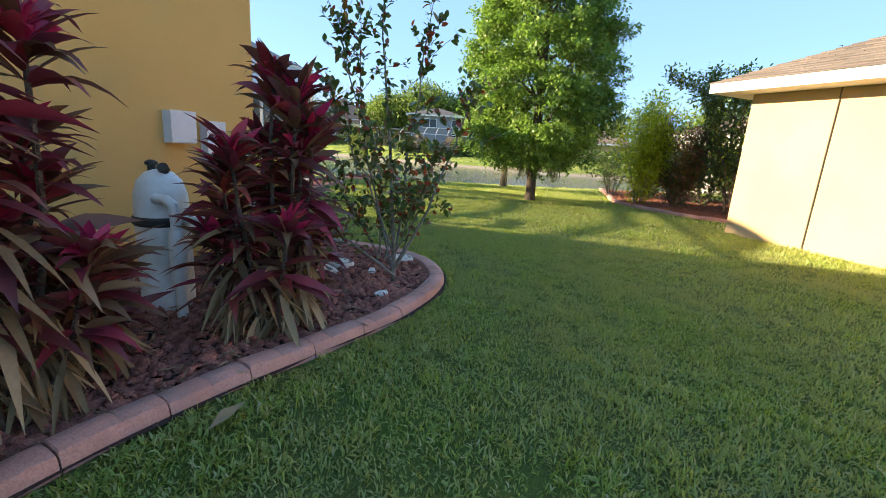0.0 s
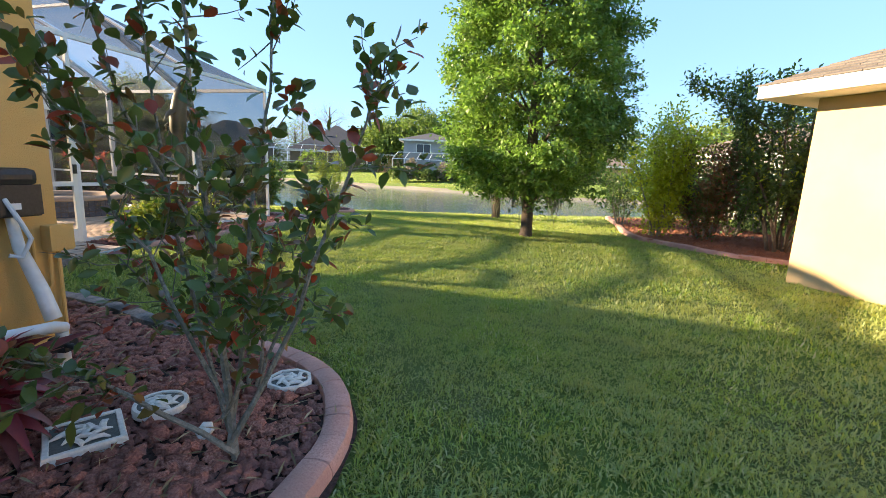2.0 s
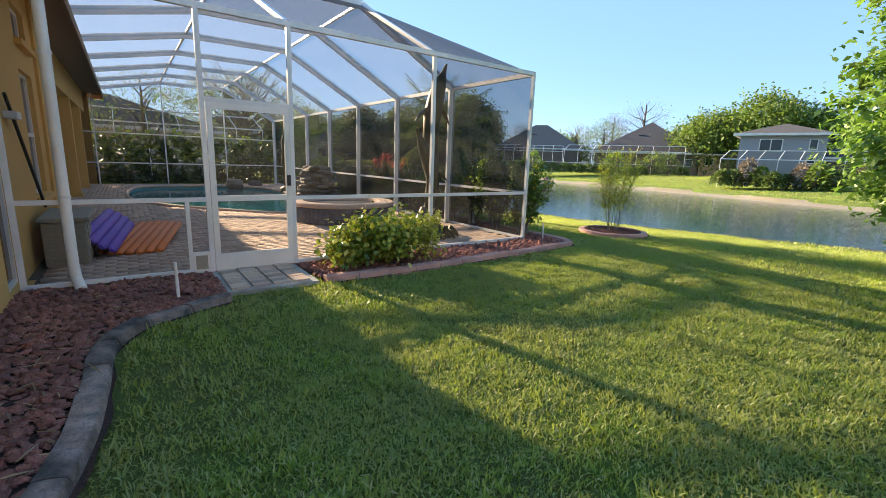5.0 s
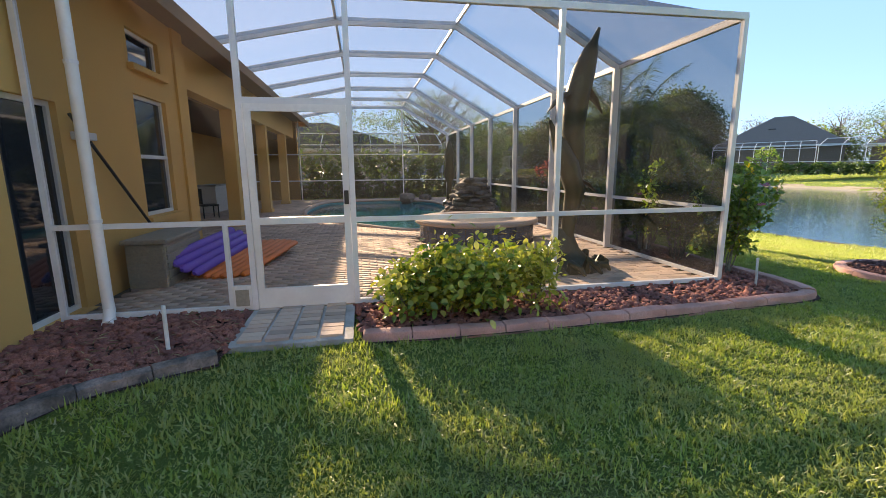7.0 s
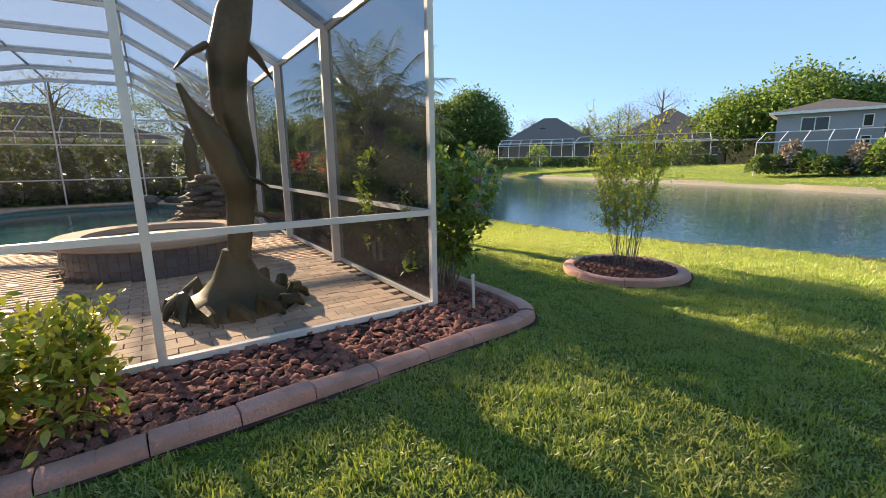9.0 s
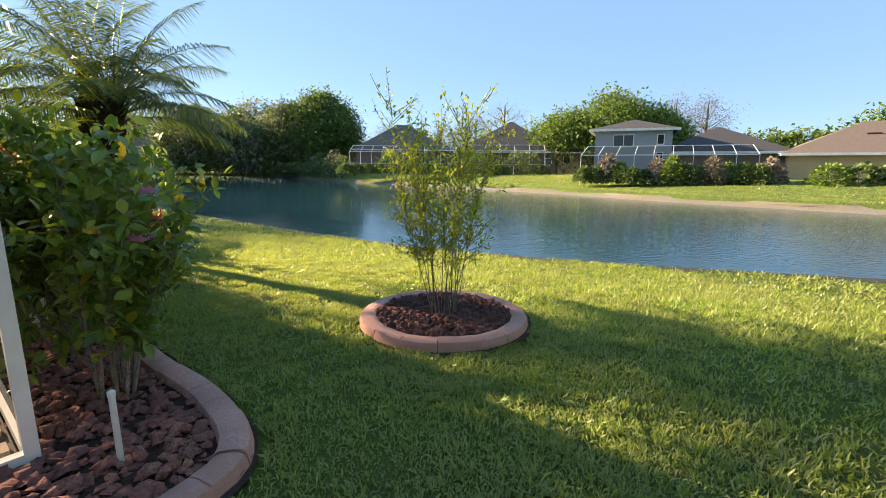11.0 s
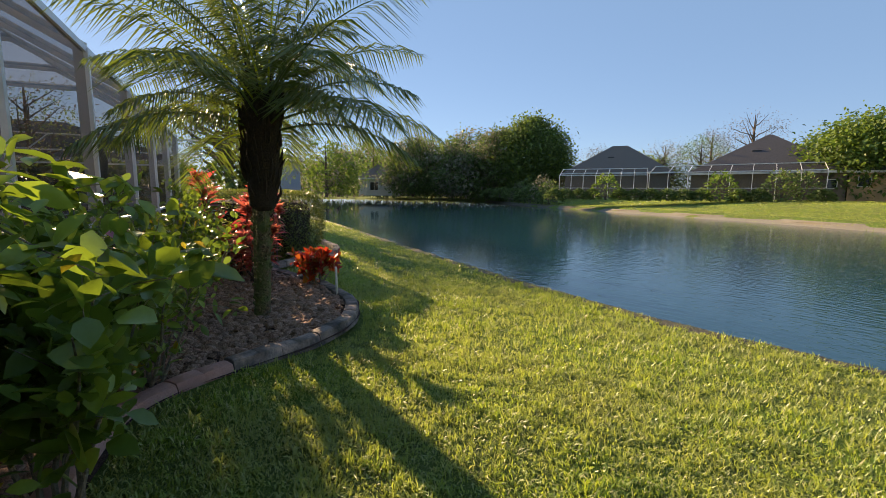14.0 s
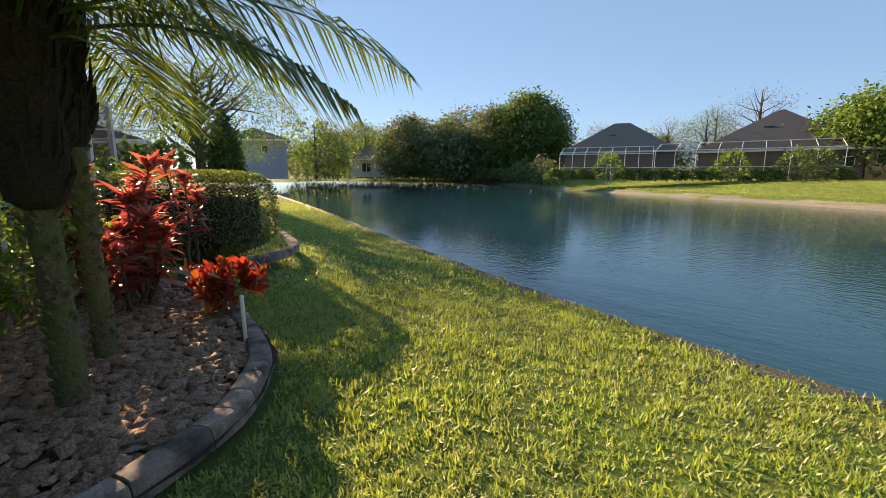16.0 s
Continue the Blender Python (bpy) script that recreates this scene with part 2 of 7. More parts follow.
M_LIME = leafy("lime_leaves", [(0.30, 0.42, 0.03), (0.44, 0.54, 0.04), (0.60, 0.62, 0.06)], 0.48, 0.45, (0.6, 0.65, 0.05))
M_RUSSET = leafy("russet_leaves", [(0.24, 0.10, 0.06), (0.15, 0.11, 0.045), (0.32, 0.14, 0.085), (0.12, 0.13, 0.04)], 0.35, 0.5)
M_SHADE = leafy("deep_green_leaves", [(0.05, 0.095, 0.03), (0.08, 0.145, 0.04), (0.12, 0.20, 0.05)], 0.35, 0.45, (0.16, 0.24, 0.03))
M_PALM = leafy("palm_leaflets", [(0.045, 0.085, 0.024), (0.075, 0.135, 0.034), (0.12, 0.19, 0.042)], 0.35, 0.3, (0.24, 0.32, 0.04))
M_HEDGE = leafy("clipped_hedge_leaves", [(0.075, 0.11, 0.03), (0.13, 0.18, 0.045), (0.25, 0.27, 0.07)], 0.3, 0.35, (0.24, 0.28, 0.04))
M_FARTREE = leafy("far_tree_leaves", [(0.08, 0.13, 0.04), (0.13, 0.20, 0.055), (0.20, 0.28, 0.07)], 0.35, 0.6)
M_FARBRIGHT = leafy("far_bright_leaves", [(0.10, 0.18, 0.03), (0.16, 0.26, 0.04), (0.23, 0.33, 0.055)], 0.4, 0.6)
M_MOSS = leafy("grey_moss", [(0.24, 0.23, 0.16), (0.33, 0.31, 0.23), (0.20, 0.21, 0.12)], 0.35, 0.9)
M_TWIG = leafy("bare_twigs", [(0.20, 0.165, 0.135), (0.26, 0.21, 0.175), (0.22, 0.20, 0.12)], 0.2, 0.9)
# shade from lanai roof and cage is put into this wall colour
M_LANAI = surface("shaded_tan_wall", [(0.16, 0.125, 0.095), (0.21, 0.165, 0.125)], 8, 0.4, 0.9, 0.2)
M_PETAL = leafy("pink_petals", [(0.75, 0.22, 0.45), (0.82, 0.34, 0.55)], 0.45, 0.5)


def make_water(name, deep, scale, strength, rough, calm=None):
    """Dark water with wind ripples; calm: the x at which it lies still and the x at which the wind reaches it."""
    m, nt, p = nodes_of(name)
    p.inputs["Base Color"].default_value = (*deep, 1)
    p.inputs["Roughness"].default_value, p.inputs["IOR"].default_value = rough, 1.333
    co = nt.nodes.new("ShaderNodeNewGeometry")
    mp = nt.nodes.new("ShaderNodeMapping")
    mp.inputs["Rotation"].default_value, mp.inputs["Scale"].default_value = (0, 0, 0.5), (1, 2.2, 1)
    n = nt.nodes.new("ShaderNodeTexNoise")
    n.inputs["Scale"].default_value, n.inputs["Detail"].default_value = scale, 3
    nt.links.new(co.outputs["Position"], mp.inputs[0])
    nt.links.new(mp.outputs[0], n.inputs["Vector"])
    height = n.outputs[0]
    if calm:
        sp, mr, mu = nt.nodes.new("ShaderNodeSeparateXYZ"), nt.nodes.new("ShaderNodeMapRange"), nt.nodes.new("ShaderNodeMath")
        nt.links.new(co.outputs["Position"], sp.inputs[0])
        nt.links.new(sp.outputs[0], mr.inputs[0])
        mr.inputs[1].default_value, mr.inputs[2].default_value, mr.inputs[3].default_value, mr.inputs[4].default_value = calm[0], calm[1], 0.12, 1.0
        mu.operation = "MULTIPLY"
        nt.links.new(height, mu.inputs[0])
        nt.links.new(mr.outputs[0], mu.inputs[1])
        height = mu.outputs[0]
    bumped(nt, p, height, strength, 0.05)
    return m


M_LAKE = make_water("lake_water", (0.011, 0.055, 0.080), 4.0, 0.2, 0.01, (-36.0, 2.0))
M_POOL = make_water("pool_water", (0.02, 0.16, 0.19), 5.0, 0.12, 0.03)


def make_glass(name, tone):
    m, nt, p = nodes_of(name)
    p.inputs["Base Color"].default_value, p.inputs["Roughness"].default_value = (*tone, 1), 0.04
    return m


M_PANE = make_glass("dark_window_glass", (0.02, 0.024, 0.03))


def make_screen(name, clear, tone):
    m, nt, p = nodes_of(name)
    tp = nt.nodes.new("ShaderNodeBsdfTransparent")
    di = nt.nodes.new("ShaderNodeBsdfDiffuse")
    tl = nt.nodes.new("ShaderNodeBsdfTranslucent")
    both, mx = nt.nodes.new("ShaderNodeMixShader"), nt.nodes.new("ShaderNodeMixShader")
    di.inputs[0].default_value = tl.inputs[0].default_value = (*tone, 1)
    both.inputs[0].default_value, mx.inputs[0].default_value = 0.5, 1 - clear
    nt.links.new(di.outputs[0], both.inputs[1])
    nt.links.new(tl.outputs[0], both.inputs[2])
    nt.links.new(tp.outputs[0], mx.inputs[1])
    nt.links.new(both.outputs[0], mx.inputs[2])
    nt.links.new(mx.outputs[0], nt.nodes["Material Output"].inputs[0])
    return m


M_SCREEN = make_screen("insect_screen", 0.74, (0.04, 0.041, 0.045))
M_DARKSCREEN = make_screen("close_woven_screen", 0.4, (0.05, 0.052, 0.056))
# tone and low clearness imitate the mesh looking dark at grazing angles
M_SLOPESCREEN = make_screen("grazing_dark_slope_screen", 0.34, (0.13, 0.135, 0.15))
# pale tone paints in the glow of sun behind the roof mesh
M_ROOFSCREEN = make_screen("sunlit_pale_roof_screen", 0.56, (0.36, 0.36, 0.36))

# ---- mesh helpers ----
rng = np.random.default_rng(7)


class Build:
    """Collects vertices and faces of one mesh."""

    def __init__(self):
        self.v, self.f = [], []

    def box(self, lo, hi, m=None, bev=0.0):
        (x0, y0, z0), (x1, y1, z1) = lo, hi
        if bev:
            bm = bmesh.new()
            bmesh.ops.create_cube(bm, size=1)
            for q in bm.verts:
                q.co = Vector(((x0 + x1) / 2 + q.co.x * (x1 - x0), (y0 + y1) / 2 + q.co.y * (y1 - y0), (z0 + z1) / 2 + q.co.z * (z1 - z0)))
            bmesh.ops.bevel(bm, geom=bm.edges[:], offset=bev, segments=2, affect="EDGES", profile=0.6)
            bm.verts.index_update()
            k = len(self.v)
            self.v += [(m @ q.co if m else q.co)[:] for q in bm.verts]
            self.f += [[k + q.index for q in fc.verts] for fc in bm.faces]
            bm.free()
            return self
        k = len(self.v)
        pts = [Vector(p) for p in ((x0, y0, z0), (x1, y0, z0), (x1, y1, z0), (x0, y1, z0), (x0, y0, z1), (x1, y0, z1), (x1, y1, z1), (x0, y1, z1))]
        self.v += [(m @ p if m else p)[:] for p in pts]
        self.f += [[k + i for i in q] for q in ((3, 2, 1, 0), (4, 5, 6, 7), (0, 1, 5, 4), (1, 2, 6, 5), (2, 3, 7, 6), (3, 0, 4, 7))]
        return self

    def tube(self, pts, radii, n=8, flat=1.0):
        pts = [Vector(p) for p in pts]
        if isinstance(radii, (int, float)):
            radii = [radii] * len(pts)
        k = len(self.v)
        prev = None
        for i, p in enumerate(pts):
            d = (pts[min(i + 1, len(pts) - 1)] - pts[max(i - 1, 0)]).normalized()
            ref = prev if prev is not None else (Vector((1, 0, 0)) if abs(d.x) < 0.8 else Vector((0, 1, 0)))
            a = (ref - d * ref.dot(d)).normalized()
            prev = a
            b = d.cross(a)
            for j in range(n):
                an = 2 * math.pi * j / n
                self.v.append((p + (a * math.cos(an) + b * math.sin(an) * flat) * radii[i])[:])
        for i in range(len(pts) - 1):
            for j in range(n):
                self.f.append([k + i * n + j, k + i * n + (j + 1) % n, k + (i + 1) * n + (j + 1) % n, k + (i + 1) * n + j])
        self.f.append([k + j for j in range(n)][::-1])
        self.f.append([k + (len(pts) - 1) * n + j for j in range(n)])
        return self

    def bar(self, p, q, w, h):
        """A square bar from p to q, w across and h high."""
        p, q = Vector(p), Vector(q)
        d = (q - p).normalized()
        up = Vector((0, 0, 1)) if abs(d.z) < 0.95 else Vector((math.sin(radians(15)), math.cos(radians(15)), 0))
        s = d.cross(up).normalized() * w / 2
        u = s.cross(d).normalized() * h / 2
        k = len(self.v)
        for e in (p, q):
            self.v += [(e + a)[:] for a in (-s - u, s - u, s + u, -s + u)]
        self.f += [[k + i for i in t] for t in ((3, 2, 1, 0), (4, 5, 6, 7), (0, 1, 5, 4), (1, 2, 6, 5), (2, 3, 7, 6), (3, 0, 4, 7))]
        return self

    def lathe(self, profile, at, n=20):
        k = len(self.v)
        for r, z in profile:
            for j in range(n):
                an = 2 * math.pi * j / n
                self.v.append((at[0] + r * math.cos(an), at[1] + r * math.sin(an), at[2] + z))
        for i in range(len(profile) - 1):
            for j in range(n):
                self.f.append([k + i * n + j, k + i * n + (j + 1) % n, k + (i + 1) * n + (j + 1) % n, k + (i + 1) * n + j])
        self.f.append([k + j for j in range(n)][::-1])
        self.f.append([k + (len(profile) - 1) * n + j for j in range(n)])
        return self

    def quad(self, *pts):
        k = len(self.v)
        self.v += [tuple(p) for p in pts]
        self.f.append([k + i for i in range(len(pts))])
        return self

    def mesh(self, name, mat, smooth=False):
        me = bpy.data.meshes.new(name)
        me.from_pydata(self.v, [], self.f)
        me.materials.append(mat)
        if smooth:
            me.polygons.foreach_set("use_smooth", [True] * len(me.polygons))
            me.set_sharp_from_angle(angle=radians(40))
        me.update()
        return me


def part(name, b, mat, parent=None, label="", smooth=False):
    ob = new(name, b.mesh(name, mat, smooth) if isinstance(b, Build) else b)
    if parent is not None:
        ob.parent = parent
        ob.matrix_parent_inverse = parent.matrix_basis.inverted()
    return tagged(ob, label)


def thing(name, at=(0, 0, 0), label="", category="", group="", kind="", turn=0.0):
    e = new(name)
    e.empty_display_size = 0.1
    e.matrix_basis = pose(*at, 0, 0, turn)
    return tagged(e, label, category, group, kind)


def np_mesh(name, verts, faces, mat, smooth=False):
    verts, faces = np.asarray(verts, np.float32).reshape(-1, 3), np.asarray(faces, np.int32)
    k = faces.shape[1]
    me = bpy.data.meshes.new(name)
    me.vertices.add(len(verts))
    me.vertices.foreach_set("co", verts.ravel())
    me.loops.add(faces.size)
    me.loops.foreach_set("vertex_index", faces.ravel())
    me.polygons.add(len(faces))
    me.polygons.foreach_set("loop_start", np.arange(0, faces.size, k, dtype=np.int32))
    me.polygons.foreach_set("loop_total", np.full(len(faces), k, np.int32))
    if smooth:
        me.polygons.foreach_set("use_smooth", np.ones(len(faces), bool))
    me.materials.append(mat)
    me.update(calc_edges=True)
    me.validate()
    return me


def unit(a):
    return a / np.maximum(np.linalg.norm(a, axis=1, keepdims=True), 1e-6)


def leaf_mesh(name, pos, aim, length, width, mat, droop=0.25, simple=False, wide_at=0.45, oval=False):
    """Leaves at pos growing along aim: a folded kite of four triangles, one flat kite, or an oval blade on a short stalk."""
    n = len(pos)
    pos, aim = np.asarray(pos, float), unit(np.asarray(aim, float))
    length, width = np.broadcast_to(length, n)[:, None], np.broadcast_to(width, n)[:, None]
    side = unit(np.cross(aim, rng.normal(size=(n, 3)) * 0.5 + np.array([0, 0, 1.0])))
    nor = np.cross(side, aim)
    mid = pos + aim * length * wide_at
    tip = pos + aim * length - np.array([0, 0, 1.0]) * length * droop
    lift = nor * width * 0.18
    if simple:
        v = np.stack([pos, mid + side * width / 2, tip, mid - side * width / 2], 1)
        f = np.arange(n)[:, None] * 4 + np.arange(4)[None]
        return np_mesh(name, v, f, mat)
    if oval:
        dn = np.array([0, 0, 1.0]) * length * droop
        q = [pos + aim * length * t - dn * t * t for t in (0.0, 0.16, 0.42, 0.74, 1.0)]
        h = [side * width / 2 * s for s in (0.5, 1.0, 0.78)]
        u = [nor * width * 0.14 * s for s in (0.6, 1.0, 0.8)]
        v = np.stack([q[0], q[1] + h[0] + u[0], q[1], q[1] - h[0] + u[0], q[2] + h[1] + u[1], q[2], q[2] - h[1] + u[1], q[3] + h[2] + u[2], q[3], q[3] - h[2] + u[2], q[4]], 1)
        base = np.arange(n)[:, None] * 11
        f = np.concatenate([base + np.array([t]) for t in ((0, 1, 2), (0, 2, 3), (1, 4, 5), (1, 5, 2), (2, 5, 6), (2, 6, 3), (4, 7, 8), (4, 8, 5), (5, 8, 9), (5, 9, 6), (7, 10, 8), (8, 10, 9))])
        return np_mesh(name, v, f, mat, True)
    v = np.stack([pos, mid + side * width / 2 + lift, mid, mid - side * width / 2 + lift, tip], 1)
    base = np.arange(n)[:, None] * 5
    f = np.concatenate([base + np.array([t]) for t in ((0, 1, 2), (0, 2, 3), (1, 4, 2), (2, 4, 3))])
    return np_mesh(name, v, f, mat)


def dirs(n, up=0.0):
    d = rng.normal(size=(n, 3))
    d[:, 2] += up
    return unit(d)


S15, C15 = math.sin(radians(15)), math.cos(radians(15))
ORIGIN = Vector((-3.805, 13.262, 0))
ALONG, INWARD = Vector((S15, C15, 0)), Vector((-C15, S15, 0))


def at_house(a, b, z=0.0):
    """House axes: a along the screened front from its lake corner, b inwards from it."""
    return ORIGIN + ALONG * a + INWARD * b + Vector((0, 0, z))


# local x = along, y = inward
HOUSE = Matrix(((S15, -C15, 0, ORIGIN.x), (C15, S15, 0, ORIGIN.y), (0, 0, 1, 0), (0, 0, 0, 1)))


def smooth_line(pts, step=0.12):
    """A rounded line through the plan points, at even steps."""
    p = np.array(pts, float)
    out = []
    for i in range(len(p) - 1):
        p0, p1, p2, p3 = p[max(i - 1, 0)], p[i], p[i + 1], p[min(i + 2, len(p) - 1)]
        for t in np.linspace(0, 1, 9)[:-1]:
            out.append(0.5 * (2 * p1 + (p2 - p0) * t + (2 * p0 - 5 * p1 + 4 * p2 - p3) * t * t + (3 * p1 - p0 - 3 * p2 + p3) * t ** 3))
    out.append(p[-1])
    out = np.array(out)
    d = np.r_[0, np.cumsum(np.linalg.norm(np.diff(out, axis=0), axis=1))]
    s = np.linspace(0, d[-1], max(2, int(d[-1] / step)))
    return np.stack([np.interp(s, d, out[:, 0]), np.interp(s, d, out[:, 1])], 1)


def inside(poly, x, y):
    """Which of the points lie in the plan polygon."""
    poly = np.asarray(poly, float)
    r = np.zeros(np.shape(x), bool)
    j = len(poly) - 1
    for i in range(len(poly)):
        (xi, yi), (xj, yj) = poly[i], poly[j]
        if yi != yj:
            r ^= ((yi > y) != (yj > y)) & (x < (xj - xi) * (y - yi) / (yj - yi) + xi)
        j = i
    return r


def line_gap(line, x, y):
    """Distance of the points from a plan line."""
    line = np.asarray(line, float)
    best = np.full(np.shape(x), 1e9)
    for (x0, y0), (x1, y1) in zip(line[:-1], line[1:]):
        dx, dy = x1 - x0, y1 - y0
        t = np.clip(((x - x0) * dx + (y - y0) * dy) / max(dx * dx + dy * dy, 1e-9), 0, 1)
        best = np.minimum(best, np.hypot(x - x0 - t * dx, y - y0 - t * dy))
    return best

# ---- plan lines ----
NEAR_SHORE = [(34, 29), (24, 27), (14, 25), (8, 23.2), (1.6, 21.8), (-4, 21.2), (-9, 21.8), (-18, 24.1), (-28, 26.8), (-45, 31), (-75, 37), (-95, 45)]
FAR_SHORE = [(-104, 60), (-96, 74), (-78, 78), (-60, 73), (-38, 60), (-25, 54), (-9, 46.5), (0, 41), (8, 37.3), (14, 36), (22, 35), (32, 33)]
LAKE = smooth_line(NEAR_SHORE + FAR_SHORE + [NEAR_SHORE[0]], 1.0)
LAKE_Z = -0.45
BED_A = [(-1.75, -0.6), (-1.42, 0.5), (-1.15, 1.2), (-0.82, 1.84), (-0.32, 2.56), (0.08, 3.16), (0.34, 3.85), (0.36, 4.3), (0.2, 4.76), (-0.2, 5.16), (-0.8, 5.42),
         (-1.52, 5.68), (-2.1, 6.0), (-2.75, 6.25), (-3.42, 6.46), (-3.78, 6.74), (-3.93, 7.15), (-4.02, 7.62)]
BED_B = [(-3.93, 8.72), (-3.66, 9.62), (-3.33, 11.1), (-3.04, 12.6), (-2.9, 13.3), (-2.96, 13.72), (-3.5, 14.03), (-4.25, 14.22), (-4.97, 14.44), (-5.7, 14.68),
         (-6.5, 14.88), (-7.02, 15.16), (-7.26, 15.7), (-7.45, 16.45), (-7.82, 17.08), (-8.4, 17.48), (-9.0, 17.64), (-10.0, 17.72), (-11.2, 17.55), (-12.0, 17.1)]
BED_R = [(6.3, 17.5), (5.9, 15.6), (5.6, 14.5), (5.3, 13.3), (5.3, 12.4), (5.62, 11.7), (6.2, 10.5), (6.9, 9.9), (7.8, 9.6)]
RING = (-2.91, 15.86, 0.75)
LINE_A, LINE_B, LINE_R = smooth_line(BED_A), smooth_line(BED_B), smooth_line(BED_R)


def plan(*ab):
    return [tuple(at_house(a, b)[:2]) for a, b in ab]


POLY_A = list(map(tuple, LINE_A)) + plan((-5.55, -0.02), (-7.3, -0.02), (-7.3, -3.87), (-14.5, -3.87))
POLY_B = list(map(tuple, LINE_B)) + plan((-0.5, 9.5), (0.0, 9.0), (0.0, 0.0), (-4.5, -0.03))
POLY_R = list(map(tuple, LINE_R)) + [(9.5, 10.2), (10.0, 18.0)]
POOL = smooth_line([(-4.4, 6.7), (-3.3, 5.5), (-2.0, 5.5), (-1.4, 7.0), (-1.9, 9.0), (-1.3, 11.0), (-1.2, 14.0), (-2.2, 15.8), (-4.0, 16.2), (-5.8, 15.7), (-6.3, 13.0), (-6.2, 10.0), (-5.4, 8.0), (-4.4, 6.7)], 0.35)
PATIO = plan((-7.3, 0), (0, 0), (0, 17.5), (-10.5, 17.5), (-10.5, 3.9), (-7.3, 3.9))
PAD = plan((-5.52, -1.02), (-4.5, -1.02), (-4.5, 0), (-5.52, 0))
HOUSE_PLAN = plan((-22, -3.87), (-7.3, -3.87), (-7.3, 17.5), (-22, 17.5))
WALKED = [(0.4, -1.5), (0.5, 0.5), (0.95, 2.8), (0.8, 4.5), (0.0, 6.5), (-0.6, 8.3), (-1.1, 10.5), (-1.6, 12.6), (-2.3, 13.7), (-3.8, 14.9), (-5.4, 16.5)]


def smoothstep(t):
    t = np.clip(t, 0, 1)
    return t * t * (3 - 2 * t)


def ground_height(x, y):
    gap = line_gap(LAKE, x, y)
    wet = inside(LAKE, x, y)
    far = (y > 30 + 0.0 * x) & (x > -100) & (y > 33 - 0.12 * x)
    near_bank = -0.455 + 0.455 * smoothstep(gap / 6.0)
    far_bank = -0.46 + 0.42 * smoothstep(gap / 1.3) + 0.75 * smoothstep((gap - 1.0) / 11.0)
    z = np.where(far, far_bank, near_bank)
    z = np.where(wet, -0.46 - np.minimum(gap * 0.22, 1.6), z)
    dx, dy = x - ORIGIN.x, y - ORIGIN.y
    a, b = dx * S15 + dy * C15, -dx * C15 + dy * S15
    pit = (a > -6.6) & (a < -0.8) & (b > 5.2) & (b < 16.6)
    return np.where(pit, -1.9, z) + 0.012 * np.sin(x * 2.1 + y) * np.sin(y * 1.7) * ~wet


def steps(lo, hi, fine):
    far_lo, far_hi = lo - np.geomspace(1, 1500, 34)[::-1], hi + np.geomspace(1, 1500, 34)
    return np.r_[far_lo, np.arange(lo, hi, fine), far_hi]


gx, gy = steps(-30, 14, 0.3), steps(-5, 50, 0.3)
GX, GY = np.meshgrid(gx, gy, indexing="ij")
idx = np.arange(GX.size).reshape(GX.shape)
quads = np.stack([idx[:-1, :-1], idx[1:, :-1], idx[1:, 1:], idx[:-1, 1:]], -1).reshape(-1, 4)
ground = new("ground", np_mesh("ground", np.stack([GX, GY, ground_height(GX, GY)], -1).reshape(-1, 3), quads, M_SOIL, True))
tagged(ground, "lawn ground sloping down to the lake and rising beyond", "ground", kind="structure")

b = Build()
b.v = [(x, y, LAKE_Z) for x, y in LAKE[:-1]]
b.f = [list(range(len(b.v)))]
tagged(part("water", b, M_LAKE), "dark green lake water with fine wind ripples", "lake", kind="structure")

# sandy bank along the far shore
bank_line = smooth_line(FAR_SHORE[3:], 1.2)
nrm = np.gradient(bank_line, axis=0)
nrm = np.stack([nrm[:, 1], -nrm[:, 0]], 1) / np.linalg.norm(nrm, axis=1, keepdims=True)
nrm *= np.where(inside(LAKE, *(bank_line + nrm * 0.8).T), -1, 1)[:, None]
rows_b = []
for off, z in ((-0.5, -0.55), (0.1, -0.41), (0.45, -0.30), (0.7, -0.21), (0.85, -0.16)):
    w = off + 0.35 * np.sin(np.arange(len(bank_line)) * 0.9) * (off > 0.5)
    rows_b.append(np.c_[bank_line + nrm * w[:, None] if np.ndim(w) else bank_line + nrm * w, np.full(len(bank_line), z)])
V = np.stack(rows_b, 1)
k = V.shape[1]
I = np.arange(V.shape[0] * k).reshape(V.shape[:2])
tagged(new("shore_bank", np_mesh("shore_bank", V.reshape(-1, 3), np.stack([I[:-1, :-1], I[1:, :-1], I[1:, 1:], I[:-1, 1:]], -1).reshape(-1, 4), M_SAND)), "bare eroded sand along the far lake edge", "bank", kind="structure")
# dark wet rim along the near water's edge
rim = smooth_line(NEAR_SHORE[2:-2], 0.3)
b = Build()
for i in range(len(rim) - 1):
    d = rim[i + 1] - rim[i]
    q = np.array([d[1], -d[0]]) / np.linalg.norm(d)
    w = 0.02 * math.sin(i * 1.7) + 0.015 * math.sin(i * 0.61)
    k = len(b.v)
    for e in (rim[i], rim[i + 1]):
        b.v += [(e[0] - q[0] * 0.25, e[1] - q[1] * 0.25, -0.47), (e[0] + q[0] * w, e[1] + q[1] * w, -0.425)]
    b.f.append([k, k + 2, k + 3, k + 1])
tagged(part("shore_rim", b, M_WETSOIL), "dark wet earth at the lawn's water edge", "bank", kind="structure")

# ---- beds ----


def bed(name, poly, mat, z, label):
    b = Build()
    b.v = [(x, y, z) for x, y in poly]
    b.f = [list(range(len(poly)))]
    return tagged(part(name, b, mat), label, "planting bed", kind="structure")


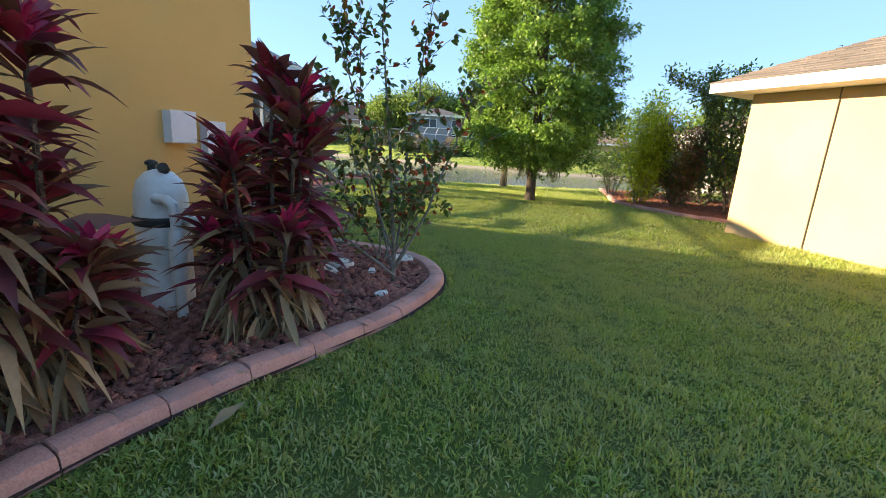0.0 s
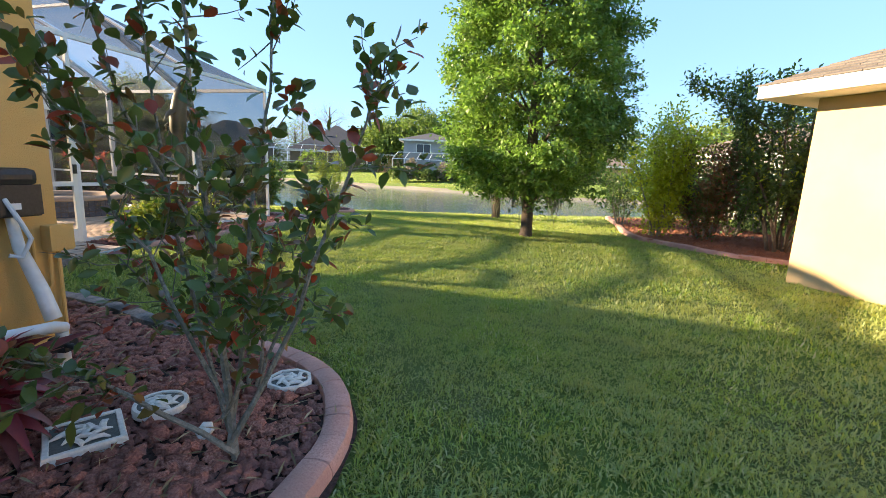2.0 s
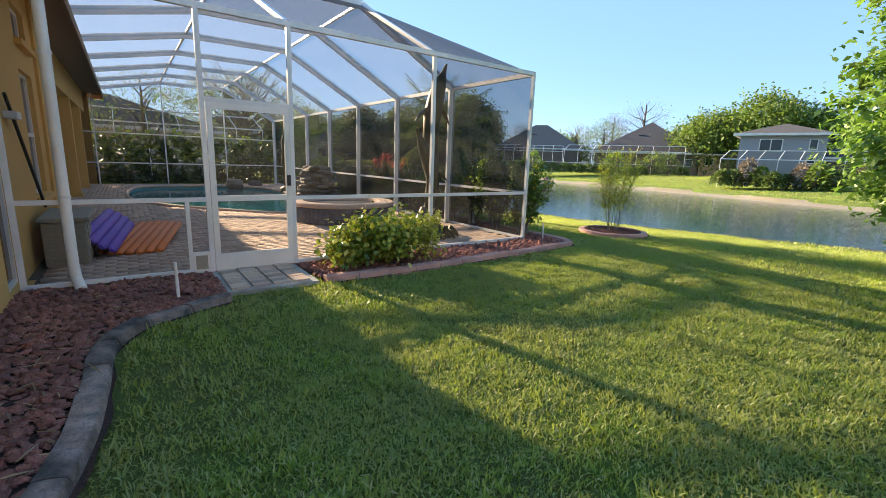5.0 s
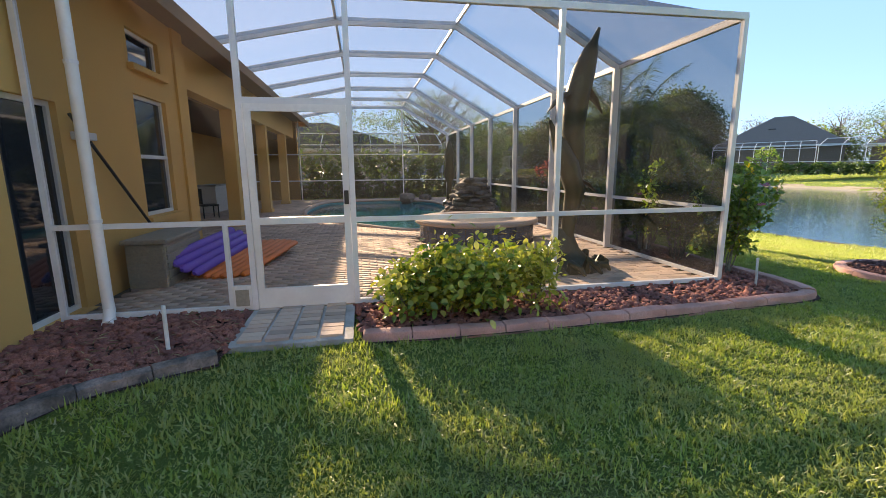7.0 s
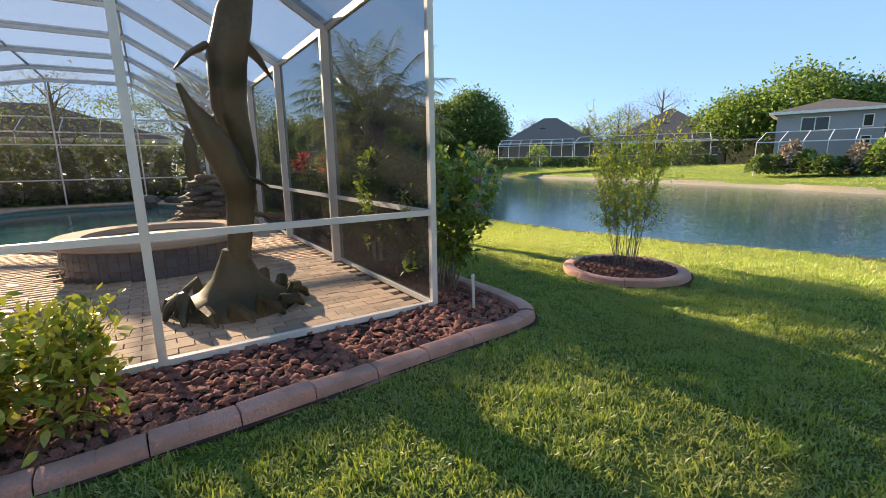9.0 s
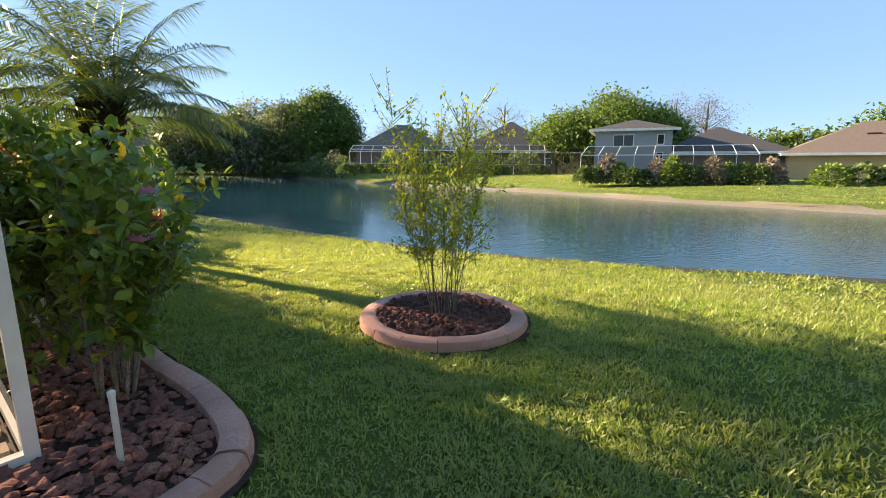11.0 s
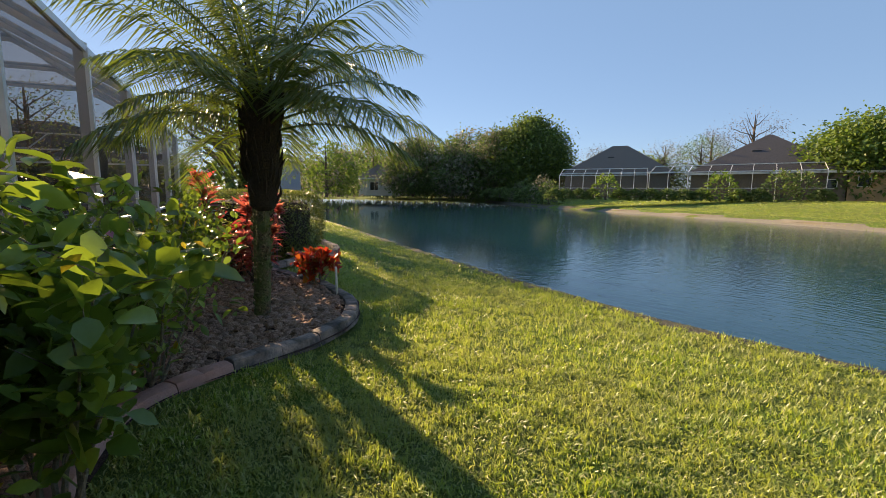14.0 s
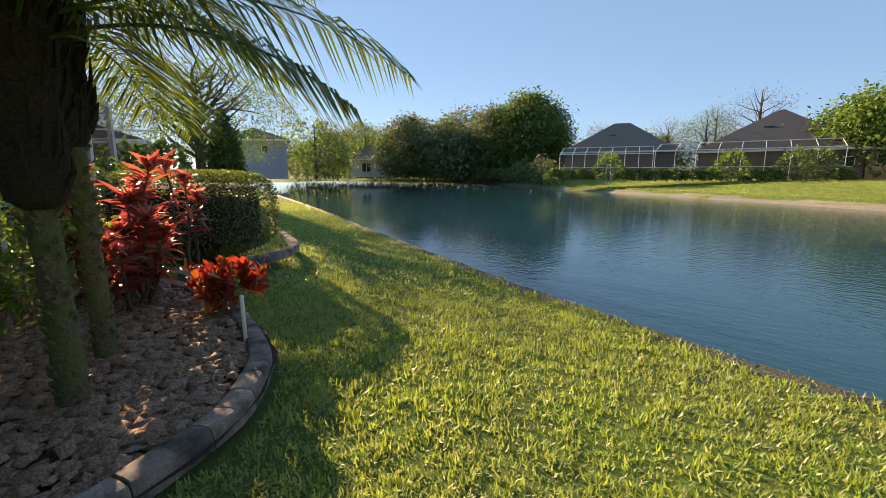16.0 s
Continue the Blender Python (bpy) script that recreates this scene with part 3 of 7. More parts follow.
bed_a = bed("bed_soil", POLY_A, M_BEDSOIL, 0.03, "dark soil of the planting bed beside the house")
bed_b = bed("bed_soil", POLY_B, M_BEDSOIL, 0.03, "dark soil of the planting bed round the screened pool")
bed_r = bed("bed_soil", POLY_R, M_REDMULCH, 0.04, "red mulch bed under the boundary shrubs")
bed_ring = bed("bed_soil", [(RING[0] + (RING[2] - 0.1) * math.cos(a * math.pi / 16), RING[1] + (RING[2] - 0.1) * math.sin(a * math.pi / 16)) for a in range(32)], M_BEDSOIL, 0.05, "soil in the round bed of the lawn shrub")


def kerb(line, label, mats, length=0.42, width=0.155, height=0.088, z0=-0.03, parts_mat=None):
    """A rounded concrete edging cast along the line, in pieces with narrow joints, scored on top."""
    root = thing("kerb", (*line[0], 0), label, "kerb", kind="structure")
    d = np.r_[0, np.cumsum(np.linalg.norm(np.diff(line, axis=0), axis=1))]
    n = max(1, round(d[-1] / length))
    for i in range(n):
        a0, a1 = d[-1] * i / n + 0.0035, d[-1] * (i + 1) / n - 0.0035
        # a stamped score across the middle of each piece
        mid_s = a0 + (a1 - a0) * (0.5 + 0.12 * rng.normal())
        s = np.array([a0, a0 + 0.006, a0 * 0.55 + mid_s * 0.45, mid_s - 0.009, mid_s, mid_s + 0.009, a1 * 0.55 + mid_s * 0.45, a1 - 0.006, a1])
        dip = np.array([0.006, 0, 0, 0, 0.007, 0, 0, 0, 0.006])
        P = np.stack([np.interp(s, d, line[:, 0]), np.interp(s, d, line[:, 1])], 1)
        T = np.gradient(P, axis=0)
        T /= np.linalg.norm(T, axis=1, keepdims=True)
        Q = np.stack([-T[:, 1], T[:, 0]], 1)
        prof = [(-0.012, z0), (0.0, height * 0.62), (0.012, height * 0.9), (0.032, height * 0.98), (width / 2, height * 1.03), (width - 0.032, height * 0.98), (width - 0.01, height * 0.88), (width, height * 0.5), (width, z0)]
        b = Build()
        lift = 0.006 * rng.normal()
        for j in range(len(P)):
            for u, z in prof:
                wob = 0.0025 * math.sin(9 * s[j] + 5 * u)
                b.v.append((P[j, 0] + Q[j, 0] * (u + wob), P[j, 1] + Q[j, 1] * (u + wob), z + wob + (lift - dip[j]) * (z > 0)))
        m = len(prof)
        for j in range(len(P) - 1):
            for q in range(m - 1):
                b.f.append([j * m + q, j * m + q + 1, (j + 1) * m + q + 1, (j + 1) * m + q])
        b.f.append(list(range(m)))
        b.f.append([(len(P) - 1) * m + q for q in range(m)][::-1])
        # the last 38% of a line takes the second material, if given
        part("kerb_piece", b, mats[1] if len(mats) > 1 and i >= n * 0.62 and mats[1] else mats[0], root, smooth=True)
    return root


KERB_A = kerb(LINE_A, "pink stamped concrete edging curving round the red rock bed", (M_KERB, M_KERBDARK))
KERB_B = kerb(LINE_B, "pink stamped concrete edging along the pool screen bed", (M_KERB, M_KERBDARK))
KERB_R = kerb(LINE_R, "low terracotta concrete edging of the boundary bed", (M_KERB,))
ring_line = np.array([(RING[0] + RING[2] * math.cos(a), RING[1] + RING[2] * math.sin(a)) for a in np.linspace(0.35, 0.35 + 2 * math.pi, 60)])
KERB_RING = kerb(ring_line, "pink concrete ring edging round the lawn shrub", (M_KERB,), 0.6)
hedge_line = smooth_line([(-11.7, 17.6), (-12.2, 18.45), (-12.35, 18.9), (-12.75, 19.45), (-13.6, 19.9), (-15, 20.2)], 0.12)
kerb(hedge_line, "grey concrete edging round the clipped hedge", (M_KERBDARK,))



def trench(line, label):
    """A narrow strip of bare earth that the edger has cut beside a kerb."""
    T = np.gradient(line, axis=0)
    T /= np.linalg.norm(T, axis=1, keepdims=True)
    Q = np.stack([T[:, 1], -T[:, 0]], 1)
    w = 0.028 + 0.012 * np.sin(np.arange(len(line)) * 1.3) + 0.012 * np.sin(np.arange(len(line)) * 0.37)
    b = Build()
    for p, q, u in zip(line, Q, w):
        b.v += [(p[0] - q[0] * 0.01, p[1] - q[1] * 0.01, 0.016), (p[0] + q[0] * u, p[1] + q[1] * u, 0.017)]
    b.f = [[2 * i, 2 * i + 1, 2 * i + 3, 2 * i + 2] for i in range(len(line) - 1)]
    tagged(part("trench", b, M_BEDSOIL), label, "trench", kind="structure")


trench(LINE_A, "dark earth line cut beside the edging")
trench(LINE_B, "dark earth line cut beside the edging")
trench(ring_line, "dark earth line cut round the ring edging")

# ---- house ----
WALL_Z = 3.75


def house_box(b, a0, a1, b0, b1, z0, z1):
    return b.box((a0, b0, z0), (a1, b1, z1), HOUSE)


side = house_box(Build(), -22, -7.3, -3.87, -3.67, -0.05, WALL_Z)
tagged(part("wall_side", side, M_STUCCO), "ochre yellow stucco house wall", "wall", kind="structure")


def wall_with_holes(name, a0, a1, b0, b1, z1, holes, label):
    """A wall along b from b0 to b1 with rectangular holes (b, b, z, z)."""
    bld = Build()
    cuts = sorted({b0, b1, *[h[0] for h in holes], *[h[1] for h in holes]})
    for p, q in zip(cuts[:-1], cuts[1:]):
        zs = sorted([(h[2], h[3]) for h in holes if h[0] <= p + 1e-6 and h[1] >= q - 1e-6])
        z = -0.05
        for lo, hi in zs:
            if lo > z:
                house_box(bld, a0, a1, p, q, z, lo)
            z = hi
        house_box(bld, a0, a1, p, q, z, z1)
    return tagged(part(name, bld, M_STUCCO), label, "wall", kind="structure")


WIN_LOW, WIN_TOP, WIN_DOOR = (2.05, 3.05, 0.85, 2.5), (2.05, 3.0, 2.88, 3.33), (-0.35, 0.45, 0.05, 2.15)
wall_with_holes("wall_pool", -7.5, -7.3, -3.67, 3.9, WALL_Z, [WIN_LOW, WIN_TOP, WIN_DOOR], "ochre yellow stucco wall facing the pool")


def window(name, w, label, cross=True):
    b0, b1, z0, z1 = w
    root = thing(name, at_house(-7.4, (b0 + b1) / 2, z0), label, "window", kind="structure")
    fr = Build()
    for q in ((b0, b0 + 0.05, z0, z1), (b1 - 0.05, b1, z0, z1), (b0 + 0.05, b1 - 0.05, z0, z0 + 0.05), (b0 + 0.05, b1 - 0.05, z1 - 0.05, z1)):
        house_box(fr, -7.42, -7.36, q[0], q[1], q[2], q[3])
    part("window_frame", fr, M_WHITE, root, "white metal frame")
    if cross:
        part("sash_rail", house_box(Build(), -7.415, -7.35, b0 + 0.05, b1 - 0.05, (z0 + z1) / 2 - 0.025, (z0 + z1) / 2 + 0.025), M_WHITE, root)
        part("pane", house_box(Build(), -7.40, -7.39, b0 + 0.05, b1 - 0.05, z0 + 0.05, (z0 + z1) / 2 - 0.025), M_PANE, root)
        part("pane", house_box(Build(), -7.40, -7.39, b0 + 0.05, b1 - 0.05, (z0 + z1) / 2 + 0.025, z1 - 0.05), M_PANE, root)
    else:
        part("pane", house_box(Build(), -7.40, -7.39, b0 + 0.05, b1 - 0.05, z0 + 0.05, z1 - 0.05), M_PANE, root)
    part("window_sill", house_box(Build(), -7.33, -7.22, b0 - 0.06, b1 + 0.06, z0 - 0.09, z0 - 0.01), M_STUCCO, root)
    return root


window("window_1", WIN_LOW, "sash window with white frame and dark glass")
window("window_2", WIN_TOP, "small transom window with white frame", False)
window("door_1", WIN_DOOR, "glazed white door to the pool deck", False)
trim = Build()
house_box(trim, -7.3, -7.26, 3.5, 3.9, 0.05, WALL_Z)
tagged(part("trim", trim, M_STUCCO), "raised stucco band at the wall's end", "trim", kind="structure")
wall_with_holes("wall_lanai_side", -10.5, -7.5, 3.7, 3.9, WALL_Z, [], "stucco side wall of the covered lanai")
wall_with_holes("wall_lanai_back", -10.7, -10.5, 3.7, 17.5, WALL_Z, [(5.0, 6.2, 0.05, 2.15), (8.4, 11.0, 0.9, 2.1)], "stucco back wall of the covered lanai")
lan = thing("door_2", at_house(-10.6, 5.6), "white french door in the lanai", "door", kind="structure")
part("door_leaf", house_box(Build(), -10.62, -10.56, 5.0, 6.2, 0.05, 2.15), M_WHITE, lan)
part("pane", house_box(Build(), -10.555, -10.545, 5.12, 5.52, 0.35, 2.0), M_PANE, lan)
part("pane", house_box(Build(), -10.555, -10.545, 5.68, 6.08, 0.35, 2.0), M_PANE, lan)
lanw = thing("window_3", at_house(-10.6, 9.7), "wide pale window in the lanai wall", "window", kind="structure")
part("pane", house_box(Build(), -10.6, -10.58, 8.4, 11.0, 0.9, 2.1), M_PANE, lanw)
part("window_frame", house_box(house_box(Build(), -10.57, -10.52, 8.4, 11.0, 0.9, 0.97), -10.57, -10.52, 8.4, 11.0, 2.03, 2.1), M_WHITE, lanw)
for bb in (7.5, 11.3, 15.2):
    c = thing("column", at_house(-7.6, bb), "square ochre stucco column carrying the lanai roof", "column", "lanai columns", "structure")
    part("shaft", house_box(Build(), -7.75, -7.45, bb - 0.15, bb + 0.15, 0.05, 2.95), M_STUCCO, c)
    part("base", house_box(Build(), -7.79, -7.41, bb - 0.19, bb + 0.19, 0.05, 0.18), M_STUCCO, c)
tagged(part("wall_beam", house_box(Build(), -7.75, -7.45, 3.9, 17.5, 2.95, WALL_Z), M_STUCCO), "stucco beam over the lanai columns", "beam", kind="structure")
tagged(part("ceiling", house_box(Build(), -10.5, -7.75, 3.9, 17.5, 2.9, 2.96), M_SOFFIT), "brown painted lanai ceiling", "ceiling", kind="structure")
for nm, q in (("wall_far", (-22, -7.3, 17.5, 17.7)), ("wall_street", (-22.2, -22, -3.87, 17.7))):
    tagged(part(nm, house_box(Build(), *q, -0.05, WALL_Z), M_STUCCO), "ochre yellow stucco house wall", "wall", kind="structure")

# hip roof with soffit, fascia and courses
roof = thing("house_roof", at_house(-14, 7, WALL_Z), "hipped brown shingle roof of the yellow house", "roof", kind="structure")
e = [at_house(a, bq, WALL_Z) for a, bq in ((-22.6, -4.35), (-6.8, -4.35), (-6.8, 18.1), (-22.6, 18.1))]
r0, r1 = at_house(-14.7, 3.6, WALL_Z + 3.0), at_house(-14.7, 10.2, WALL_Z + 3.0)
part("shingle_field", Build().quad(e[0], e[1], r0).quad(e[1], e[2], r1, r0).quad(e[2], e[3], r1).quad(e[3], e[0], r0, r1), M_SHINGLE, roof)
part("soffit", Build().box((-22.6, -4.35, WALL_Z - 0.03), (-6.8, 18.1, WALL_Z - 0.01), HOUSE), M_SOFFIT, roof)
fas = Build()
for p, q in zip(e, e[1:] + e[:1]):
    fas.bar(p + Vector((0, 0, -0.1)), q + Vector((0, 0, -0.1)), 0.03, 0.2)
part("fascia", fas, M_SOFFIT, roof)

# ---- screened pool cage ----
EAVE = 3.14
PROFILE = [(0.0, EAVE), (-2.27, 4.42), (-4.75, 4.40), (-7.2, 3.9)]
cage = thing("pool_cage", at_house(0, 0), "white aluminium pool enclosure with insect screens", "pool enclosure", kind="structure")


def rod(name, p, q, w=0.05, h=0.05, mat=None, parent=None):
    return part(name, Build().bar(at_house(*p), at_house(*q), w, h), mat or M_ALU, parent or cage)


for a in (0.0, -2.22, -4.47, -5.5):
    rod("post", (a, 0, 0.05), (a, 0, EAVE), 0.055, 0.055)
rod("post", (-7.25, 0, 0.05), (-7.25, 0, 3.4), 0.05, 0.05)
rod("mid_post", (-5.73, 0, 0.05), (-5.73, 0, 0.95), 0.045, 0.045)
rod("front_beam", (-7.25, 0, EAVE), (0.02, 0, EAVE), 0.06, 0.07)
rod("sill_rail", (-7.25, 0, 0.075), (-5.5, 0, 0.075), 0.05, 0.05)
rod("sill_rail", (-4.47, 0, 0.075), (0, 0, 0.075), 0.05, 0.05)
rod("chair_rail", (-7.25, 0, 0.955), (-5.5, 0, 0.955), 0.045, 0.05)
rod("chair_rail", (-4.47, 0, 0.955), (0, 0, 0.955), 0.045, 0.05)
rod("door_header", (-5.5, 0, 2.13), (-4.47, 0, 2.13), 0.05, 0.06)
B_POSTS = [2.5, 5.0, 7.5, 10.0, 12.5, 15.0, 17.5]
rod("eave_beam", (0, 0, EAVE), (0, 17.5, EAVE), 0.06, 0.08)
rod("side_rail", (0, 0, 0.955), (0, 17.5, 0.955), 0.05, 0.05)
rod("side_sill", (0, 0, 0.075), (0, 17.5, 0.075), 0.05, 0.05)
for bb in B_POSTS:
    rod("post", (-0.03, bb, 0.05), (-0.03, bb, EAVE), 0.06, 0.15)
    for (a0, z0), (a1, z1) in zip(PROFILE[:-1], PROFILE[1:]):
        rod("roof_beam", (a0, bb, z0), (a1, bb, z1), 0.055, 0.15)
for (a0, z0), aa in ((PROFILE[1], -2.22), (PROFILE[2], -4.47)):
    rod("hip_rafter", (aa, 0, EAVE), (a0, 2.5, z0), 0.05, 0.06)
    rod("purlin", (a0, 2.5, z0 + 0.05), (a0, 17.5, z0 + 0.05), 0.05, 0.05)
rod("purlin", (-7.2, 0, 3.9), (-7.2, 17.5, 3.9), 0.06, 0.12)
for aa in (-2.3, -4.75, -7.2, -9.0):
    rod("end_post", (aa, 17.5, 0.05), (aa, 17.5, 3.9 if aa < -6 else 4.4), 0.05, 0.05)
rod("end_rail", (-10.4, 17.5, 0.955), (0, 17.5, 0.955), 0.05, 0.05)
rod("end_rail", (-10.4, 17.5, 2.2), (0, 17.5, 2.2), 0.05, 0.05)
fr = [0.0, -2.22, -4.47, -5.5, -7.25]


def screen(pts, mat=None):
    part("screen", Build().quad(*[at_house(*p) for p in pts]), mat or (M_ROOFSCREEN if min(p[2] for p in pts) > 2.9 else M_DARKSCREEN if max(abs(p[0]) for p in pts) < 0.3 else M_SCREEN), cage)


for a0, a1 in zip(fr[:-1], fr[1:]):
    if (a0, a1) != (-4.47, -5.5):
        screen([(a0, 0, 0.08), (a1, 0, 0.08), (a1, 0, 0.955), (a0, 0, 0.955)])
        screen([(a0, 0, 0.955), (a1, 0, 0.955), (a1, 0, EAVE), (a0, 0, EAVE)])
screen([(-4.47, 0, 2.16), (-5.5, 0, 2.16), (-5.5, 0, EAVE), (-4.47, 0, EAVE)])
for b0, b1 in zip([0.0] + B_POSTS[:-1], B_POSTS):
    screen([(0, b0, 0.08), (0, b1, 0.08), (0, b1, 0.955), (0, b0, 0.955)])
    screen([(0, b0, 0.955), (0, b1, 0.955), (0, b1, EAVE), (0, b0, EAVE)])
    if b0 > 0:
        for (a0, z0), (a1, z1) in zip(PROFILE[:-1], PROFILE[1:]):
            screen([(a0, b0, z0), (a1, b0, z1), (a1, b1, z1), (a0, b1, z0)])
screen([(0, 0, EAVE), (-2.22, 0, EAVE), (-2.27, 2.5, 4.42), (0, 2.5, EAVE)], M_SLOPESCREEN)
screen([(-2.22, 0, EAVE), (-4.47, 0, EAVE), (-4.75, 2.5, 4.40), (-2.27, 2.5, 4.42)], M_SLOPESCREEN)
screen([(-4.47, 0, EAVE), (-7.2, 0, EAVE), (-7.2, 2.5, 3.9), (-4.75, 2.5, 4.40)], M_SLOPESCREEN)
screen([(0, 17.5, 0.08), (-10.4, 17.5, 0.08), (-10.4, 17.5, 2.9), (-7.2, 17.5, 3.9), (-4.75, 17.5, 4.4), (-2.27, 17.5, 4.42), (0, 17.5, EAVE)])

door = thing("screen_door", at_house(-5.0, 0), "closed white screen door with a kick panel", "door", kind="structure")
dr = Build()
for q in ((-5.465, -5.40, 0.06, 2.1), (-4.565, -4.50, 0.06, 2.1)):
    house_box(dr, q[0], q[1], -0.03, 0.01, q[2], q[3])
house_box(house_box(house_box(dr, -5.40, -4.565, -0.03, 0.01, 2.03, 2.1), -5.40, -4.565, -0.03, 0.01, 0.93, 1.0), -5.40, -4.565, -0.028, 0.008, 0.06, 0.27)
part("door_frame", dr, M_WHITE, door)
part("screen", Build().quad(*[at_house(a, -0.01, z) for a, z in ((-5.4, 0.27), (-4.565, 0.27), (-4.565, 2.03), (-5.4, 2.03))]), M_SCREEN, door)
part("handle", house_box(Build(), -4.555, -4.51, -0.055, -0.03, 1.12, 1.26), M_BLACK, door, "dark latch handle")
flap = thing("pet_flap", at_house(-5.61, 0), "white pet door panel with a cream flap", "pet door")
part("panel", house_box(Build(), -5.71, -5.53, -0.032, 0.012, 0.06, 0.31), M_WHITE, flap)
part("flap", house_box(Build(), -5.685, -5.555, -0.04, -0.032, 0.10, 0.27), M_BIN, flap, "cream flap")

spout = thing("downspout", at_house(-6.83, -0.08), "white downspout with an elbow at its foot", "downspout")
pts = [at_house(-6.83, -0.07, 3.6), at_house(-6.83, -0.07, 0.3), at_house(-6.82, -0.08, 0.16), at_house(-6.79, -0.16, 0.075), at_house(-6.77, -0.24, 0.05)]
part("pipe", Build().tube(pts, [0.05, 0.05, 0.052, 0.055, 0.05], 12), M_WHITE, spout, smooth=True)
for z in (1.0, 2.4):
    part("strap", Build().tube([at_house(-6.83, -0.07, z), at_house(-6.83, -0.07, z + 0.03)], 0.057, 12), M_ALU, spout)

# ---- deck, pool and the things round it ----
deck = thing("patio", at_house(-4, 3), "tan brick paver pool deck", "patio", kind="structure")
slab = bmesh.new()
edges = []
for loop in ([at_house(a, q, 0.03) for a, q in ((-7.3, 0.03), (-0.03, 0.03), (-0.03, 17.5), (-10.5, 17.5), (-10.5, 3.9), (-7.3, 3.9))], [at_house(a, q, 0.03) for a, q in POOL[:-1]]):
    vs = [slab.verts.new(p) for p in loop]
    edges += [slab.edges.new((p, q)) for p, q in zip(vs, vs[1:] + vs[:1])]
bmesh.ops.triangle_fill(slab, edges=edges, use_beauty=True)
me = bpy.data.meshes.new("slab")
slab.to_mesh(me)
slab.free()
me.materials.append(M_JOINT)
part("slab", me, M_JOINT, deck)
pool = thing("swimming_pool", at_house(-3.8, 11), "free-form swimming pool with turquoise water", "pool", kind="structure")
wall, lip, wat = Build(), Build(), Build()
P = POOL[:-1]
wat.v, wat.f = [at_house(a, q, -0.07)[:] for a, q in P], [list(range(len(P)))]
for i in range(len(P)):
    p, q = P[i], P[(i + 1) % len(P)]
    wall.quad(at_house(*p, 0.04), at_house(*q, 0.04), at_house(*q, -1.5), at_house(*p, -1.5))
k = len(wall.v)
wall.v += [at_house(a, q, -1.5)[:] for a, q in P]
wall.f.append([k + i for i in range(len(P))])
part("basin", wall, M_POOLWALL, pool)
part("water_surface", wat, M_POOL, pool)
part("coping", lip.tube([at_house(a, q, 0.05) for a, q in POOL], 0.06, 8), M_PAVER, pool, smooth=True)


def paver_mesh(l, w):
    return Build().box((-l / 2 + 0.004, -w / 2 + 0.004, 0), (l / 2 - 0.004, w / 2 - 0.004, 0.028)).mesh("paver", M_PAVER1)


PAVER_1 = paver_mesh(0.23, 0.115)
count, rest_v, rest_f = 0, [], []
px, py = np.meshgrid(np.arange(-10.4, -0.1, 0.23), np.arange(0.1, 17.4, 0.115), indexing="ij")
px = px + 0.115 * (np.round((py - 0.1) / 0.115).astype(int) % 2)
ok = (px < -0.12) & ~inside(POOL, px, py) & ((px > -7.15) | (py > 4.0)) & (line_gap(POOL, px, py) > 0.15) & (np.hypot(px + 2.1, py - 4.0) > 1.2)
near = ok & (px > -2.9) & (py < 2.9) & (np.hypot(px + 1.6, py - 1.2) > 0.45)
for x, y in zip(px[near], py[near]):
    if count >= 290:
        break
    o = new("paver", PAVER_1)
    o.matrix_basis = HOUSE @ pose(x, y, 0.03 + 0.0015 * rng.normal(), 0.3 * rng.normal(), 0.3 * rng.normal(), 0.4 * rng.normal())
    o.parent, count = deck, count + 1
    o.matrix_parent_inverse = deck.matrix_basis.inverted()
    near[(px == x) & (py == y)] = False
    ok[(px == x) & (py == y)] = False
cx, cy = px[ok], py[ok]
n = len(cx)
corner = np.array([(-0.111, -0.0535, 0), (0.111, -0.0535, 0), (0.111, 0.0535, 0), (-0.111, 0.0535, 0), (-0.111, -0.0535, 1), (0.111, -0.0535, 1), (0.111, 0.0535, 1), (-0.111, 0.0535, 1)])
loc = np.stack([cx[:, None] + corner[None, :, 0], cy[:, None] + corner[None, :, 1], 0.028 + corner[None, :, 2] * (0.029 + 0.0015 * rng.normal(size=(n, 1)))], -1).reshape(-1, 3)
wpos = np.c_[ORIGIN.x + loc[:, 0] * S15 - loc[:, 1] * C15, ORIGIN.y + loc[:, 0] * C15 + loc[:, 1] * S15, loc[:, 2]]
fc = np.array([(4, 5, 6, 7), (0, 1, 5, 4), (1, 2, 6, 5), (2, 3, 7, 6), (3, 0, 4, 7)])
tagged(part("pavers", np_mesh("pavers", wpos, (np.arange(n)[:, None, None] * 8 + fc[None]).reshape(-1, 4), M_PAVER), M_PAVER, deck), kind="stuff")

pad = thing("step_pad", at_house(-5, -0.5), "small brick paver landing before the screen door", "landing", kind="structure")
part("bed_slab", house_box(Build(), -5.52, -4.5, -1.02, -0.03, -0.05, 0.045), M_CONCRETE, pad, "cracked grey mortar edge")
PAVER_2 = paver_mesh(0.2, 0.1)
for i in range(4):
    for j in range(9):
        o = new("paver", PAVER_2)
        o.matrix_basis = HOUSE @ pose(-5.36 + i * 0.225, -0.9 + j * 0.104, 0.04 + 0.002 * rng.normal(), 0.4 * rng.normal(), 0.4 * rng.normal(), 0)
        o.parent = pad
        o.matrix_parent_inverse = pad.matrix_basis.inverted()

